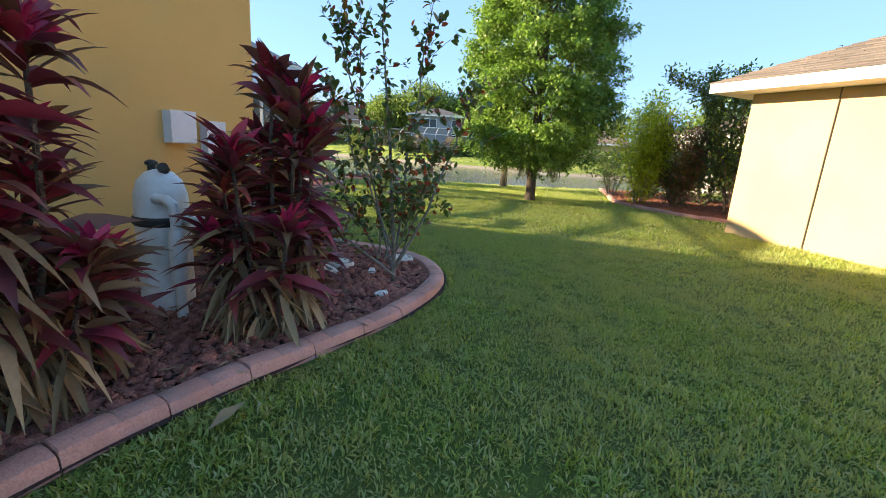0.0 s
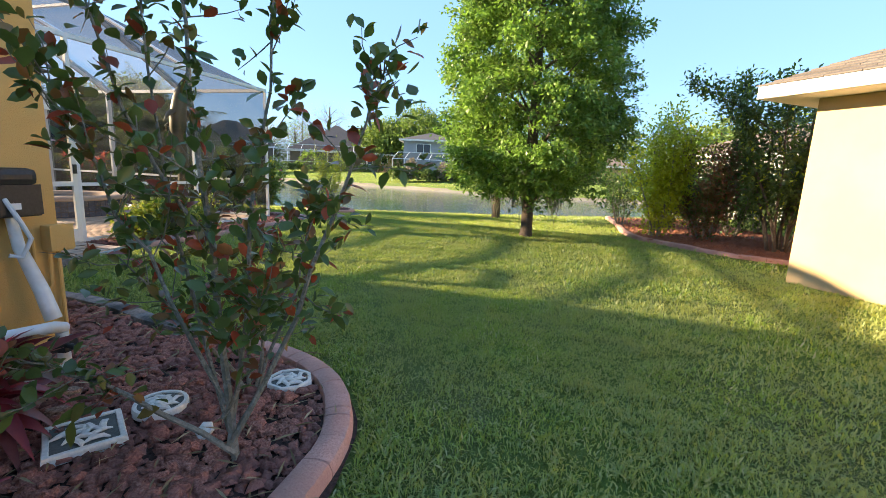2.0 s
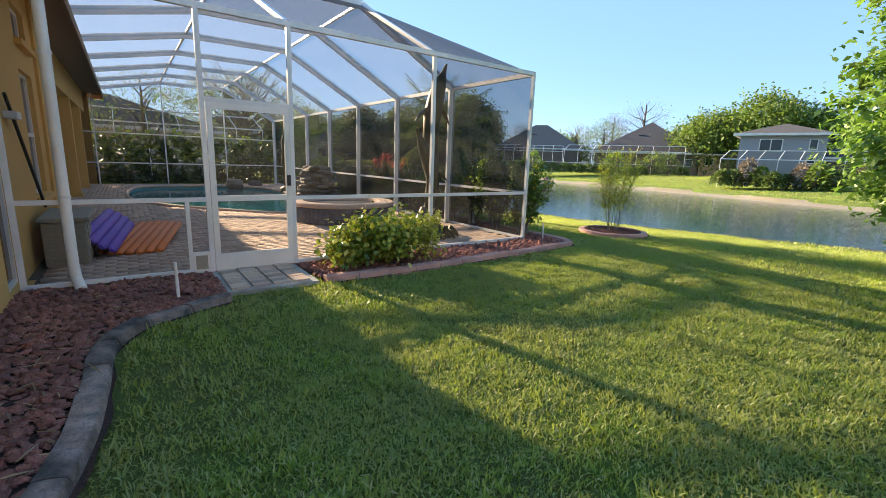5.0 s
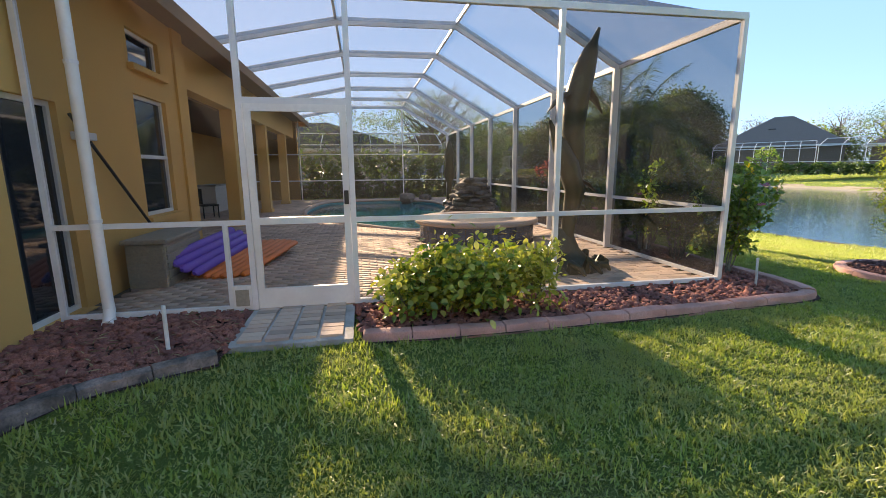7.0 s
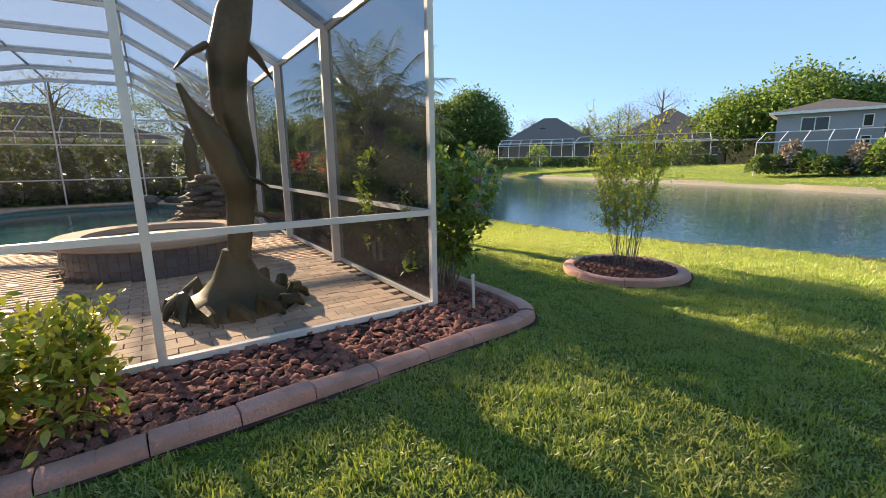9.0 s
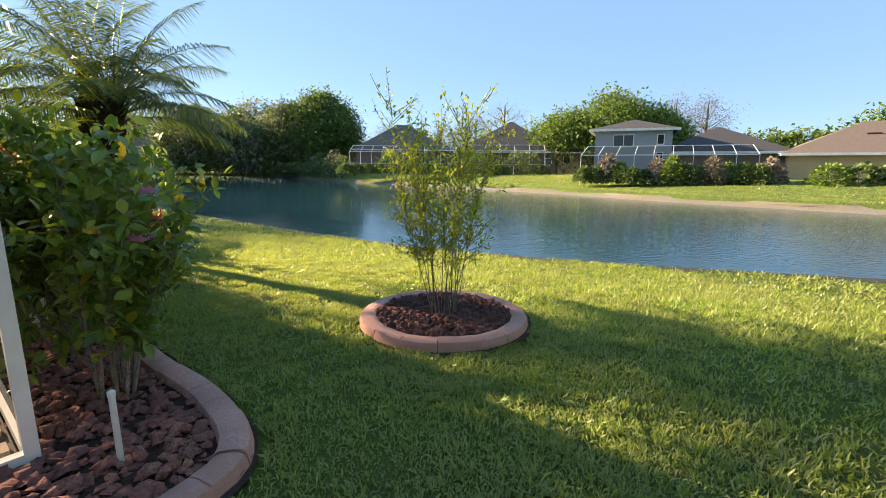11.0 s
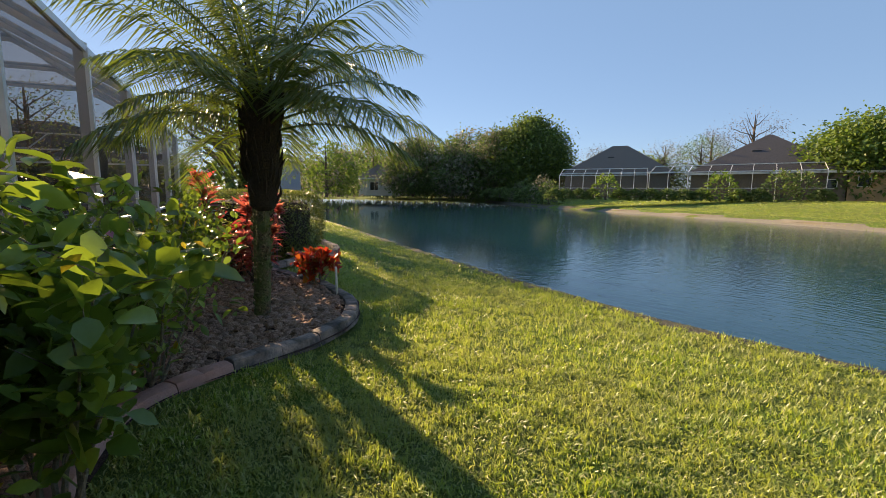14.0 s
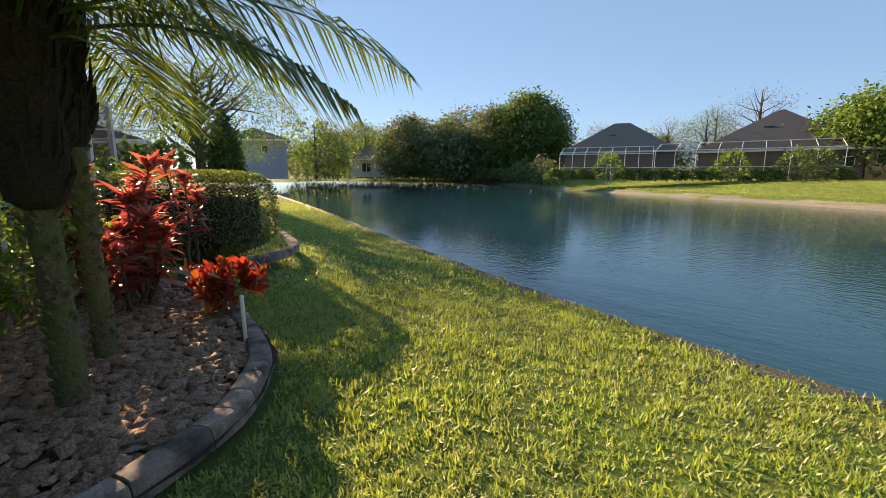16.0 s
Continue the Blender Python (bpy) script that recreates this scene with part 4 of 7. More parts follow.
spa = thing("raised_spa", at_house(-2.1, 4.0), "round raised spa with blue tiles and stone coping", "spa", kind="structure")
C = at_house(-2.1, 4.0)
part("drum", Build().lathe([(1.14, 0.03), (1.14, 0.42)], (C.x, C.y, 0), 40), M_BLACK, spa, "dark grout drum")
ring = Build()
for prof in ([(0.86, 0.3), (0.86, 0.42), (0.9, 0.5), (1.22, 0.5), (1.25, 0.47), (1.25, 0.43), (1.22, 0.41), (1.14, 0.41)],):
    k, m = 0, len(prof)
    for j in range(40):
        an = 2 * math.pi * j / 40
        ring.v += [(C.x + r * math.cos(an), C.y + r * math.sin(an), z) for r, z in prof]
    for j in range(40):
        for q in range(m - 1):
            ring.f.append([j * m + q, ((j + 1) % 40) * m + q, ((j + 1) % 40) * m + q + 1, j * m + q + 1])
part("coping", ring, M_PAVER, spa, "tan stone coping", smooth=True)
part("water_surface", Build().lathe([(0.87, 0.0), (0.87, 0.004)], (C.x, C.y, 0.4), 32), M_POOL, spa)
TILE_1 = Build().box((-0.056, -0.006, -0.056), (0.056, 0.012, 0.056)).mesh("tile", M_TILE)
for j in range(60):
    for r in range(3):
        an = 2 * math.pi * j / 60
        o = new("tile", TILE_1)
        o.matrix_basis = Matrix.Translation((C.x + 1.145 * math.cos(an), C.y + 1.145 * math.sin(an), 0.11 + r * 0.122)) @ Matrix.Rotation(an - math.pi / 2, 4, "Z")
        o.parent = spa
        o.matrix_parent_inverse = spa.matrix_basis.inverted()


def stone_mesh(name, mat, seed, sx, sy, sz, level=2):
    bm = bmesh.new()
    bmesh.ops.create_icosphere(bm, subdivisions=level, radius=0.5)
    for v in bm.verts:
        v.co *= 1 + 0.32 * noise.noise(v.co * 2.2 + Vector((seed * 7.1, 0, seed)))
        v.co = Vector((v.co.x * sx, v.co.y * sy, max(-0.34, min(0.34, v.co.z)) * sz * 1.35))
    me = bpy.data.meshes.new(name)
    bm.to_mesh(me)
    bm.free()
    me.materials.append(mat)
    return me


fall = thing("rock_waterfall", at_house(-0.9, 9.3), "stacked flat dark stone waterfall beside the pool", "waterfall")
STONES = [stone_mesh("stone", M_ROCK, s, 0.55, 0.4, 0.16) for s in range(5)]
for lev in range(9):
    w = 1.15 - lev * 0.085
    for j in range(max(3, int(9 - lev * 0.7))):
        an = 2 * math.pi * j / max(3, int(9 - lev * 0.7)) + lev * 0.5
        o = new("stone", STONES[(lev + j) % 5])
        q = at_house(-0.85 + 0.75 * w * math.cos(an) * 0.8, 9.3 + w * math.sin(an) * 0.8, 0.1 + lev * 0.125)
        o.matrix_basis = pose(*q, 4 * rng.normal(), 4 * rng.normal(), rng.uniform(0, 360))
        o.parent = fall
        o.matrix_parent_inverse = fall.matrix_basis.inverted()
part("core", Build().lathe([(0.75, 0.04), (0.6, 0.6), (0.35, 1.1)], at_house(-0.85, 9.3), 14), M_ROCK, fall)
for a, q, sc in ((-2.3, 15.9, 1.2), (-1.5, 15.4, 0.9)):
    o = new("boulder", stone_mesh("boulder", M_ROCK, 9 * sc, 0.9 * sc, 0.6 * sc, 0.4 * sc))
    o.location = at_house(a, q, 0.15)
    tagged(o, "low pale boulder at the pool edge", "boulder", "pool boulders")

# leaping dolphins, cast as one piece
dol = Build()


def hp(a, q, z):
    return at_house(a, q, z)[:]


dol.tube([hp(-1.52, 1.2, 0.35), hp(-1.4, 1.2, 0.95), hp(-1.36, 1.22, 1.45), hp(-1.45, 1.2, 1.95), hp(-1.43, 1.2, 2.35), hp(-1.33, 1.2, 2.75), hp(-1.24, 1.2, 3.02), hp(-1.19, 1.2, 3.16), hp(-1.13, 1.2, 3.32)],
         [0.09, 0.085, 0.11, 0.155, 0.175, 0.155, 0.105, 0.05, 0.02], 14)
dol.tube([hp(-1.55, 1.1, 0.3), hp(-1.5, 1.1, 0.75), hp(-1.44, 1.08, 1.15), hp(-1.56, 1.08, 1.5), hp(-1.70, 1.08, 1.78), hp(-1.79, 1.08, 1.95), hp(-1.85, 1.08, 2.1)], [0.09, 0.10, 0.14, 0.145, 0.105, 0.045, 0.02], 14)
for base, tip, r in (((-1.6, 1.15, 2.45), (-1.88, 1.1, 2.2), 0.10), ((-1.26, 1.2, 2.5), (-1.05, 1.15, 2.2), 0.10), ((-1.42, 1.4, 2.2), (-1.42, 1.68, 2.0), 0.1), ((-1.4, 1.08, 1.3), (-1.12, 1.05, 1.12), 0.09), ((-1.35, 1.25, 0.95), (-1.1, 1.3, 0.8), 0.1)):
    mid = tuple((p + t) / 2 + (0.03 if i == 2 else 0) for i, (p, t) in enumerate(zip(base, tip)))
    dol.tube([hp(*base), hp(*mid), hp(*tip)], [r, r * 0.7, 0.012], 8, 0.35)
dol.lathe([(0.56, 0.055), (0.52, 0.12), (0.36, 0.2), (0.22, 0.34), (0.15, 0.5), (0.10, 0.62)], at_house(-1.55, 1.15), 22)
for j in range(14):
    an = j * 0.449
    c = (-1.55 + 0.48 * math.cos(an), 1.15 + 0.48 * math.sin(an))
    dol.tube([hp(*c, 0.06), hp(c[0] + 0.05 * math.cos(an), c[1] + 0.05 * math.sin(an), 0.16 + 0.05 * (j % 3)), hp(c[0] + 0.16 * math.cos(an + 0.7), c[1] + 0.16 * math.sin(an + 0.7), 0.14), hp(c[0] + 0.22 * math.cos(an + 0.8), c[1] + 0.22 * math.sin(an + 0.8), 0.065)], [0.08, 0.06, 0.045, 0.02], 7)
tagged(part("dolphin_statue", dol, M_BRONZE, smooth=True), "tall dark bronze statue of leaping dolphins on waves", "statue")
figure = Build().lathe([(0.28, 0.05), (0.28, 0.2), (0.14, 0.3), (0.1, 0.9), (0.22, 1.2), (0.16, 1.7), (0.2, 2.0), (0.05, 2.5)], at_house(-1.0, 12.2), 14)
tagged(part("fountain_statue", figure, M_BRONZE, smooth=True), "slim dark fountain sculpture beyond the waterfall", "statue")

bin_ = thing("storage_bin", at_house(-6.98, 1.7), "grey ribbed resin storage box against the wall", "storage box")
part("body", Build().box((-7.2, 1.1, 0.05), (-6.76, 2.3, 0.6), HOUSE, 0.02), M_BIN, bin_)
for i in range(5):
    part("rib", Build().box((-7.18, 1.085, 0.1 + i * 0.1), (-6.78, 1.1, 0.16 + i * 0.1), HOUSE), M_BIN, bin_)
    part("rib", Build().box((-6.76, 1.13, 0.1 + i * 0.1), (-6.745, 2.27, 0.16 + i * 0.1), HOUSE), M_BIN, bin_)
part("lid", Build().box((-7.23, 1.06, 0.605), (-6.72, 2.34, 0.66), HOUSE, 0.02), M_BIN, bin_)

def pool_float(label, mat, at, turn, tilt, rows):
    root = thing("pool_float", at, label, "pool float", "pool floats")
    for i in range(rows):
        x = (i - (rows - 1) / 2) * 0.115
        end = 1.08 - 0.12 * abs(i - (rows - 1) / 2) ** 2 / max(1, ((rows - 1) / 2) ** 2)
        part("foam_rib", Build().tube([(x, -end, 0), (x, -end + 0.05, 0), (x, end - 0.05, 0), (x, end, 0)], [0.03, 0.062, 0.062, 0.03], 10, 0.7), mat, root, smooth=True)
    for o in root.children:
        o.matrix_parent_inverse = Matrix.Identity(4)
    root.matrix_basis = pose(*at, *tilt, turn)
    return root


pool_float("ribbed orange foam pool float lying on the deck", M_ORANGE, at_house(-6.12, 2.5, 0.15), 62, (4, 0), 7)
pool_float("ribbed purple foam pool float leaning on the storage box", M_PURPLE, at_house(-6.55, 2.3, 0.33), 70, (4, 40), 4)

pole = thing("pool_pole", at_house(-7.25, 0.9, 1.6), "black pool pole with a brush hung on the wall", "pool pole")
part("shaft", Build().tube([at_house(-7.25, 0.55, 2.05), at_house(-7.22, 1.95, 0.72)], 0.018, 8), M_BLACK, pole)
part("brush", Build().box((-7.3, 0.6, 1.8), (-7.18, 0.85, 1.88), HOUSE, 0.01), M_GREYBOX, pole, "grey brush head")

for aa, bb, tn in ((-9.2, 6.4, 30), (-9.6, 8.9, -60), (-9.0, 9.8, 200)):
    ch = thing("patio_chair", at_house(aa, bb), "dark metal patio chair under the lanai roof", "chair", "lanai chairs", turn=tn)
    H = ch.matrix_basis
    part("seat", Build().box((-0.24, -0.24, 0.42), (0.24, 0.24, 0.47), H, 0.015), M_BLACK, ch)
    part("backrest", Build().box((-0.24, 0.21, 0.5), (0.24, 0.25, 0.95), H, 0.015), M_BLACK, ch)
    for sx in (-0.21, 0.21):
        for sy in (-0.21, 0.21):
            part("leg", Build().bar(H @ Vector((sx, sy, 0.06)), H @ Vector((sx, sy, 0.43)), 0.03, 0.03), M_BLACK, ch)
tb = thing("patio_table", at_house(-9.3, 7.7), "round dark patio table", "table")
part("tabletop", Build().lathe([(0.5, 0.7), (0.52, 0.72), (0.5, 0.74)], at_house(-9.3, 7.7), 24), M_BLACK, tb)
part("pedestal", Build().lathe([(0.25, 0.06), (0.05, 0.12), (0.05, 0.7)], at_house(-9.3, 7.7), 12), M_BLACK, tb)
bar_ = thing("counter", at_house(-9.6, 12.4), "pale stone lanai counter", "counter")
part("body", house_box(Build(), -9.9, -9.3, 11.6, 13.2, 0.06, 0.95), M_PALEHOUSE, bar_)
part("worktop", house_box(Build(), -9.95, -9.25, 11.55, 13.25, 0.95, 1.0), M_CONCRETE, bar_)

stake = thing("marker_stake", (-3.44, 13.42, 0), "thin white plastic marker stake in the rock bed", "stake", "white stakes")
part("shaft", Build().tube([(-3.44, 13.42, 0.02), (-3.455, 13.425, 0.36)], [0.014, 0.014], 8), M_PVC, stake)
part("cap", Build().lathe([(0.017, 0.0), (0.017, 0.02), (0.008, 0.028)], (-3.455, 13.425, 0.36), 8), M_PVC, stake)
for x, y, h in ((-8.93, 17.48, 0.42), (-4.4, 7.25, 0.42), (5.86, 13.1, 0.42)):
    s2 = thing("marker_stake", (x, y, 0), "thin white plastic marker stake in the rock bed", "stake", "white stakes")
    part("shaft", Build().tube([(x, y, 0.0), (x - 0.02, y, h)], 0.016, 8), M_PVC, s2)
for i, (x, y) in enumerate(((-5.75, 14.15), (-5.68, 14.2), (-5.82, 14.25))):
    s2 = thing("riser_pipe", (x, y, 0), "short grey irrigation riser pipe among the hibiscus", "pipe", "riser pipes")
    part("pipe", Build().tube([(x, y, 0.03), (x, y, 0.40 + 0.05 * i)], 0.028, 10), M_PVC, s2, smooth=True)

# ---- pool equipment beside the house ----
tank = thing("filter_tank", at_house(-9.33, -4.7), "white domed pool filter tank with black clamp band", "filter tank")
tc = at_house(-9.33, -4.7)
part("shell", Build().lathe([(0.165, 0.03), (0.175, 0.1), (0.175, 0.76), (0.168, 0.88), (0.14, 0.97), (0.09, 1.025), (0.035, 1.045)], tc, 26), M_PVC, tank, smooth=True)
part("clamp_band", Build().lathe([(0.178, 0.66), (0.19, 0.675), (0.19, 0.71), (0.178, 0.725)], tc, 26), M_BLACK, tank)
part("gauge", Build().tube([tc + Vector((0.06, -0.03, 1.045)), tc + Vector((0.065, -0.06, 1.07))], 0.036, 14), M_BLACK, tank)
part("valve_knob", Build().lathe([(0.026, 1.01), (0.026, 1.07), (0.04, 1.075), (0.04, 1.095), (0.018, 1.11)], tc + Vector((-0.05, 0, 0)), 10), M_BLACK, tank)


def elbow_pipe(name, pts, r, parent, mat=None):
    return part(name, Build().tube(pts, r, 12), mat or M_PVC, parent, smooth=True)


pump = thing("pipe_manifold", at_house(-8.2, -4.45), "white plastic pool pipes with black valves", "pipework")
elbow_pipe("riser", [tc + Vector((0.06, -0.15, 0.86)), tc + Vector((0.16, -0.19, 0.86)), tc + Vector((0.21, -0.2, 0.83)), tc + Vector((0.22, -0.2, 0.76)), tc + Vector((0.22, -0.2, 0.03))], 0.036, pump)
elbow_pipe("strainer", [tc + Vector((0.22, -0.2, 0.3)), tc + Vector((0.22, -0.2, 0.62)), tc + Vector((0.22, -0.2, 0.66))], [0.055, 0.055, 0.04], pump)
elbow_pipe("cross_pipe", [tc + Vector((0.24, -0.17, 0.72)), tc + Vector((0.36, -0.06, 0.74)), tc + Vector((0.4, -0.02, 0.68)), tc + Vector((0.4, -0.02, 0.03))], 0.033, pump)
mf = [Vector(p) for p in ((-1.62, 4.45, 0), (-1.5, 4.42, 0), (-1.5, 4.66, 0))]
for i, q in enumerate(mf):
    elbow_pipe("stub_pipe", [q + Vector((0, 0, 0.03)), q + Vector((0, 0, 0.34))], 0.034, pump)
    part("valve", Build().box((q.x - 0.055, q.y - 0.05, 0.22), (q.x + 0.055, q.y + 0.05, 0.31), None, 0.015), M_BLACK, pump)
    part("valve_handle", Build().tube([q + Vector((0.05, -0.03, 0.27)), q + Vector((0.12, -0.05, 0.27))], 0.016, 8), M_BLACK, pump)
elbow_pipe("header_pipe", [(-2.1, 4.3, 0.2), (-2.05, 4.32, 0.36), (-1.95, 4.35, 0.385), (-1.62, 4.45, 0.385), (-1.5, 4.62, 0.385), (-1.5, 4.68, 0.36)], 0.036, pump)
elbow_pipe("header_pipe", [(-2.35, 4.0, 0.3), (-1.8, 4.1, 0.3), (-1.7, 4.12, 0.26), (-1.69, 4.12, 0.03)], 0.04, pump)
elbow_pipe("header_pipe", [(-2.2, 3.9, 0.03), (-2.2, 3.9, 0.42), (-2.1, 3.92, 0.46), (-1.85, 3.98, 0.46), (-1.8, 3.99, 0.4), (-1.8, 4.0, 0.03)], 0.036, pump)


def wall_box(name, a0, a1, z0, z1, depth, mat, label, cat, extra=()):
    root = thing(name, at_house((a0 + a1) / 2, -3.87, z0), label, cat)
    part("body", Build().box((a0, -3.87 - depth, z0), (a1, -3.865, z1), HOUSE, 0.008), mat, root)
    part("cover", Build().box((a0 - 0.006, -3.875 - depth, z0 + 0.01), (a1 + 0.006, -3.867 - depth, z1 + 0.006), HOUSE, 0.003), mat, root)
    return root


wall_box("meter_box", -8.52, -8.25, 1.2, 1.49, 0.10, M_GREYBOX, "grey electrical box on the yellow wall", "electrical box")
wall_box("meter_box", -8.1, -7.86, 1.0, 1.42, 0.09, M_GREYBOX, "grey electrical box on the yellow wall", "electrical box")
wall_box("disconnect_box", -7.9, -7.72, 0.98, 1.16, 0.08, M_GREYBOX, "small grey disconnect box on the wall", "electrical box")
tm = wall_box("timer_box", -7.72, -7.46, 1.0, 1.2, 0.13, M_BLACK, "black pool timer box with a domed cover", "timer")
part("dome", Build().box((-7.71, -4.02, 1.2), (-7.47, -3.88, 1.31), HOUSE, 0.04), M_BLACK, tm)
part("sticker", Build().box((-7.64, -4.012, 1.05), (-7.58, -4.009, 1.09), HOUSE), M_WHITE, tm, "small white sticker")
part("conduit", Build().tube([at_house(-7.6, -3.93, 1.0), at_house(-7.58, -3.94, 0.8), at_house(-7.52, -4.0, 0.5), at_house(-7.5, -4.05, 0.3)], [0.03, 0.035, 0.045, 0.05], 12), M_PVC, tm, "wide grey-white conduit", True)
part("cable", Build().tube([at_house(-7.66, -4.0, 1.12), at_house(-7.62, -4.05, 0.98), at_house(-7.56, -4.03, 0.86), at_house(-7.6, -4.0, 0.74), at_house(-7.66, -3.98, 0.76)], 0.014, 8), M_GREYBOX, tm, "grey flexible cable", True)
jb = wall_box("junction_box", -7.41, -7.27, 0.74, 0.92, 0.10, M_STUCCO, "yellow painted junction box on the wall corner", "electrical box")
part("conduit", Build().tube([at_house(-7.38, -3.9, 0.74), at_house(-7.39, -3.9, 0.5), at_house(-7.44, -3.9, 0.45), at_house(-7.48, -3.9, 0.5), at_house(-7.48, -3.9, 0.9)], 0.012, 8), M_STUCCO, jb, smooth=True)
part("conduit", Build().tube([at_house(-7.33, -3.9, 0.74), at_house(-7.33, -3.9, 0.03)], 0.013, 8), M_STUCCO, jb, smooth=True)
for aa in (-7.72, -7.78, -7.86, -7.98):
    cd = thing("conduit_pipe", at_house(aa, -3.9), "yellow painted conduit running up the wall", "conduit", "wall conduits")
    part("pipe", Build().tube([at_house(aa, -3.89, 0.03), at_house(aa, -3.89, 1.0)], 0.014, 8), M_STUCCO, cd, smooth=True)

# ---- stepping plaques ----


def plaque(label, at, turn, sides, rx, ry):
    root = thing("garden_plaque", at, label, "garden plaque", "stepping plaques", turn=turn)
    off = math.pi / sides if sides != 32 else 0
    M = root.matrix_basis

    def ringpts(s, z):
        return [M @ Vector((rx * s * math.cos(2 * math.pi * j / sides + off) * (1.35 if sides == 4 else 1), ry * s * math.sin(2 * math.pi * j / sides + off) * (1.35 if sides == 4 else 1), z)) for j in range(sides)]

    b = Build()
    loops = [(1.0, 0.0), (1.0, 0.035), (0.97, 0.045), (0.84, 0.045), (0.82, 0.036)]
    for s, z in loops:
        b.v += [p[:] for p in ringpts(s, z)]
    for i in range(len(loops) - 1):
        for j in range(sides):
            b.f.append([i * sides + j, i * sides + (j + 1) % sides, (i + 1) * sides + (j + 1) % sides, (i + 1) * sides + j])
    part("rim", b, M_PLAQUE, root, "white cast rim")
    part("panel", Build().quad(*ringpts(0.83, 0.037)), M_PLAQUEDARK, root, "dark recessed panel")
    rel = Build()
    for j in range(11):
        an = j * 2.4
        r = 0.62 * math.sqrt((j + 0.5) / 11)
        c = Vector((rx * r * math.cos(an), ry * r * math.sin(an), 0.038))
        d = Vector((math.cos(an + 1.2), math.sin(an + 1.2), 0)) * 0.05
        e = Vector((-d.y, d.x, 0)) * 0.6
        rel.tube([M @ (c - d), M @ (c - d * 0.4 + e * 0.5 + Vector((0, 0, 0.008))), M @ (c + d * 0.5 + e * 0.2 + Vector((0, 0, 0.008))), M @ (c + d - e * 0.4)], [0.006, 0.017, 0.015, 0.005], 6, 0.6)
    tagged(part("relief", rel, M_PLAQUE, root, smooth=True), "raised white leaf relief", kind="stuff")
    return root


plaque("rectangular white cast plaque with leaf relief on red rocks", (-0.885, 4.06, 0.045), 42, 4, 0.165, 0.165)
plaque("round white cast plaque with leaf relief on red rocks", (-0.71, 4.36, 0.045), 10, 32, 0.135, 0.135)
plaque("octagonal white cast plaque with leaf relief on red rocks", (-0.12, 4.70, 0.045), 20, 8, 0.14, 0.14)

# ---- neighbour's house at the boundary ----
G0, GU = Vector((5.82, 8.5, 0)), Vector((0.375, -0.927, 0))
GN = Vector((0.927, 0.375, 0))
nb = thing("neighbour_house", G0, "cream stucco neighbouring house with brown shingle roof", "house")


def gp(u, n, z):
    return G0 + GU * u + GN * n + Vector((0, 0, z))


GM = Matrix(((GU.x, GN.x, 0, G0.x), (GU.y, GN.y, 0, G0.y), (0, 0, 1, 0), (0, 0, 0, 1)))
part("wall", Build().box((0, 0, -0.05), (14, 9, 2.62), GM), M_CREAM, nb)
part("soffit", Build().box((-0.5, -0.5, 2.60), (14.5, 9.5, 2.63), GM), M_WHITE, nb)
fas = Build()
for p, q in (((-0.5, -0.5), (14.5, -0.5)), ((-0.5, -0.5), (-0.5, 9.5)), ((-0.5, 9.5), (14.5, 9.5)), ((14.5, -0.5), (14.5, 9.5))):
    fas.bar(gp(*p, 2.69), gp(*q, 2.69), 0.03, 0.17)
part("fascia", fas, M_WHITE, nb)
rf, slope = Build(), 0.45
n_course = 38
for i in range(n_course):
    d0, d1 = -0.53 + i * 0.14, -0.53 + (i + 1) * 0.14 + 0.02
    z0, z1 = 2.775 + (d0 + 0.53) * slope + 0.014, 2.775 + (d1 + 0.53) * slope
    if d1 < 4.6:
        u = d0
        while u < 14.5 - d0:
            w = min(u + 0.33 + 0.1 * rng.random(), 14.5 - d0)
            jz = 0.005 * rng.random()
            rf.quad(gp(u, d0, z0 + jz), gp(w - 0.006, d0, z0 + jz), gp(w - 0.006 + (d1 - d0) * (w > 14), d1, z1), gp(max(u, d1 if u < d0 + 0.01 else u), d1, z1))
            rf.quad(gp(u, d0, z0 - 0.015), gp(w - 0.006, d0, z0 - 0.015), gp(w - 0.006, d0, z0 + jz), gp(u, d0, z0 + jz))
            u = w
        rf.quad(gp(d0, d0, z0), gp(d1, d1, z1), gp(d1, 9 - d1, z1), gp(d0, 9 - d0, z0))
rf.quad(gp(4.3, 4.3, 4.95), gp(10, 4.3, 4.95), gp(10.5, 5, 4.95), gp(4.3, 5, 4.95))
rf.quad(gp(-0.5, 9.5, 2.77), gp(14.5, 9.5, 2.77), gp(10, 4.6, 4.95), gp(4.5, 4.6, 4.95))
part("roof", rf, M_SHINGLE, nb, "weathered brown shingles in courses")
part("service_cable", Build().tube([gp(1.38, -0.015, 0.0), gp(1.38, -0.015, 2.6)], 0.011, 6), M_JOINT, nb, "thin dark cable on the wall")

# ---- plants ----


def stems_mesh(paths, n=6):
    b = Build()
    for pts, rad in paths:
        b.tube(pts, rad, n)
    return b


def bend(p, d, length, n=5, wander=0.12, up=0.0):
    """A wandering stem from p along d."""
    pts, p, d = [Vector(p)], Vector(p), Vector(d).normalized()
    for _ in range(n):
        d = (d + Vector(rng.normal(size=3)) * wander + Vector((0, 0, up))).normalized()
        p = p + d * (length / n)
        pts.append(p.copy())
    return pts


def along(pts, t):
    s = t * (len(pts) - 1)
    i = min(int(s), len(pts) - 2)
    return pts[i].lerp(pts[i + 1], s - i), (pts[i + 1] - pts[i]).normalized()


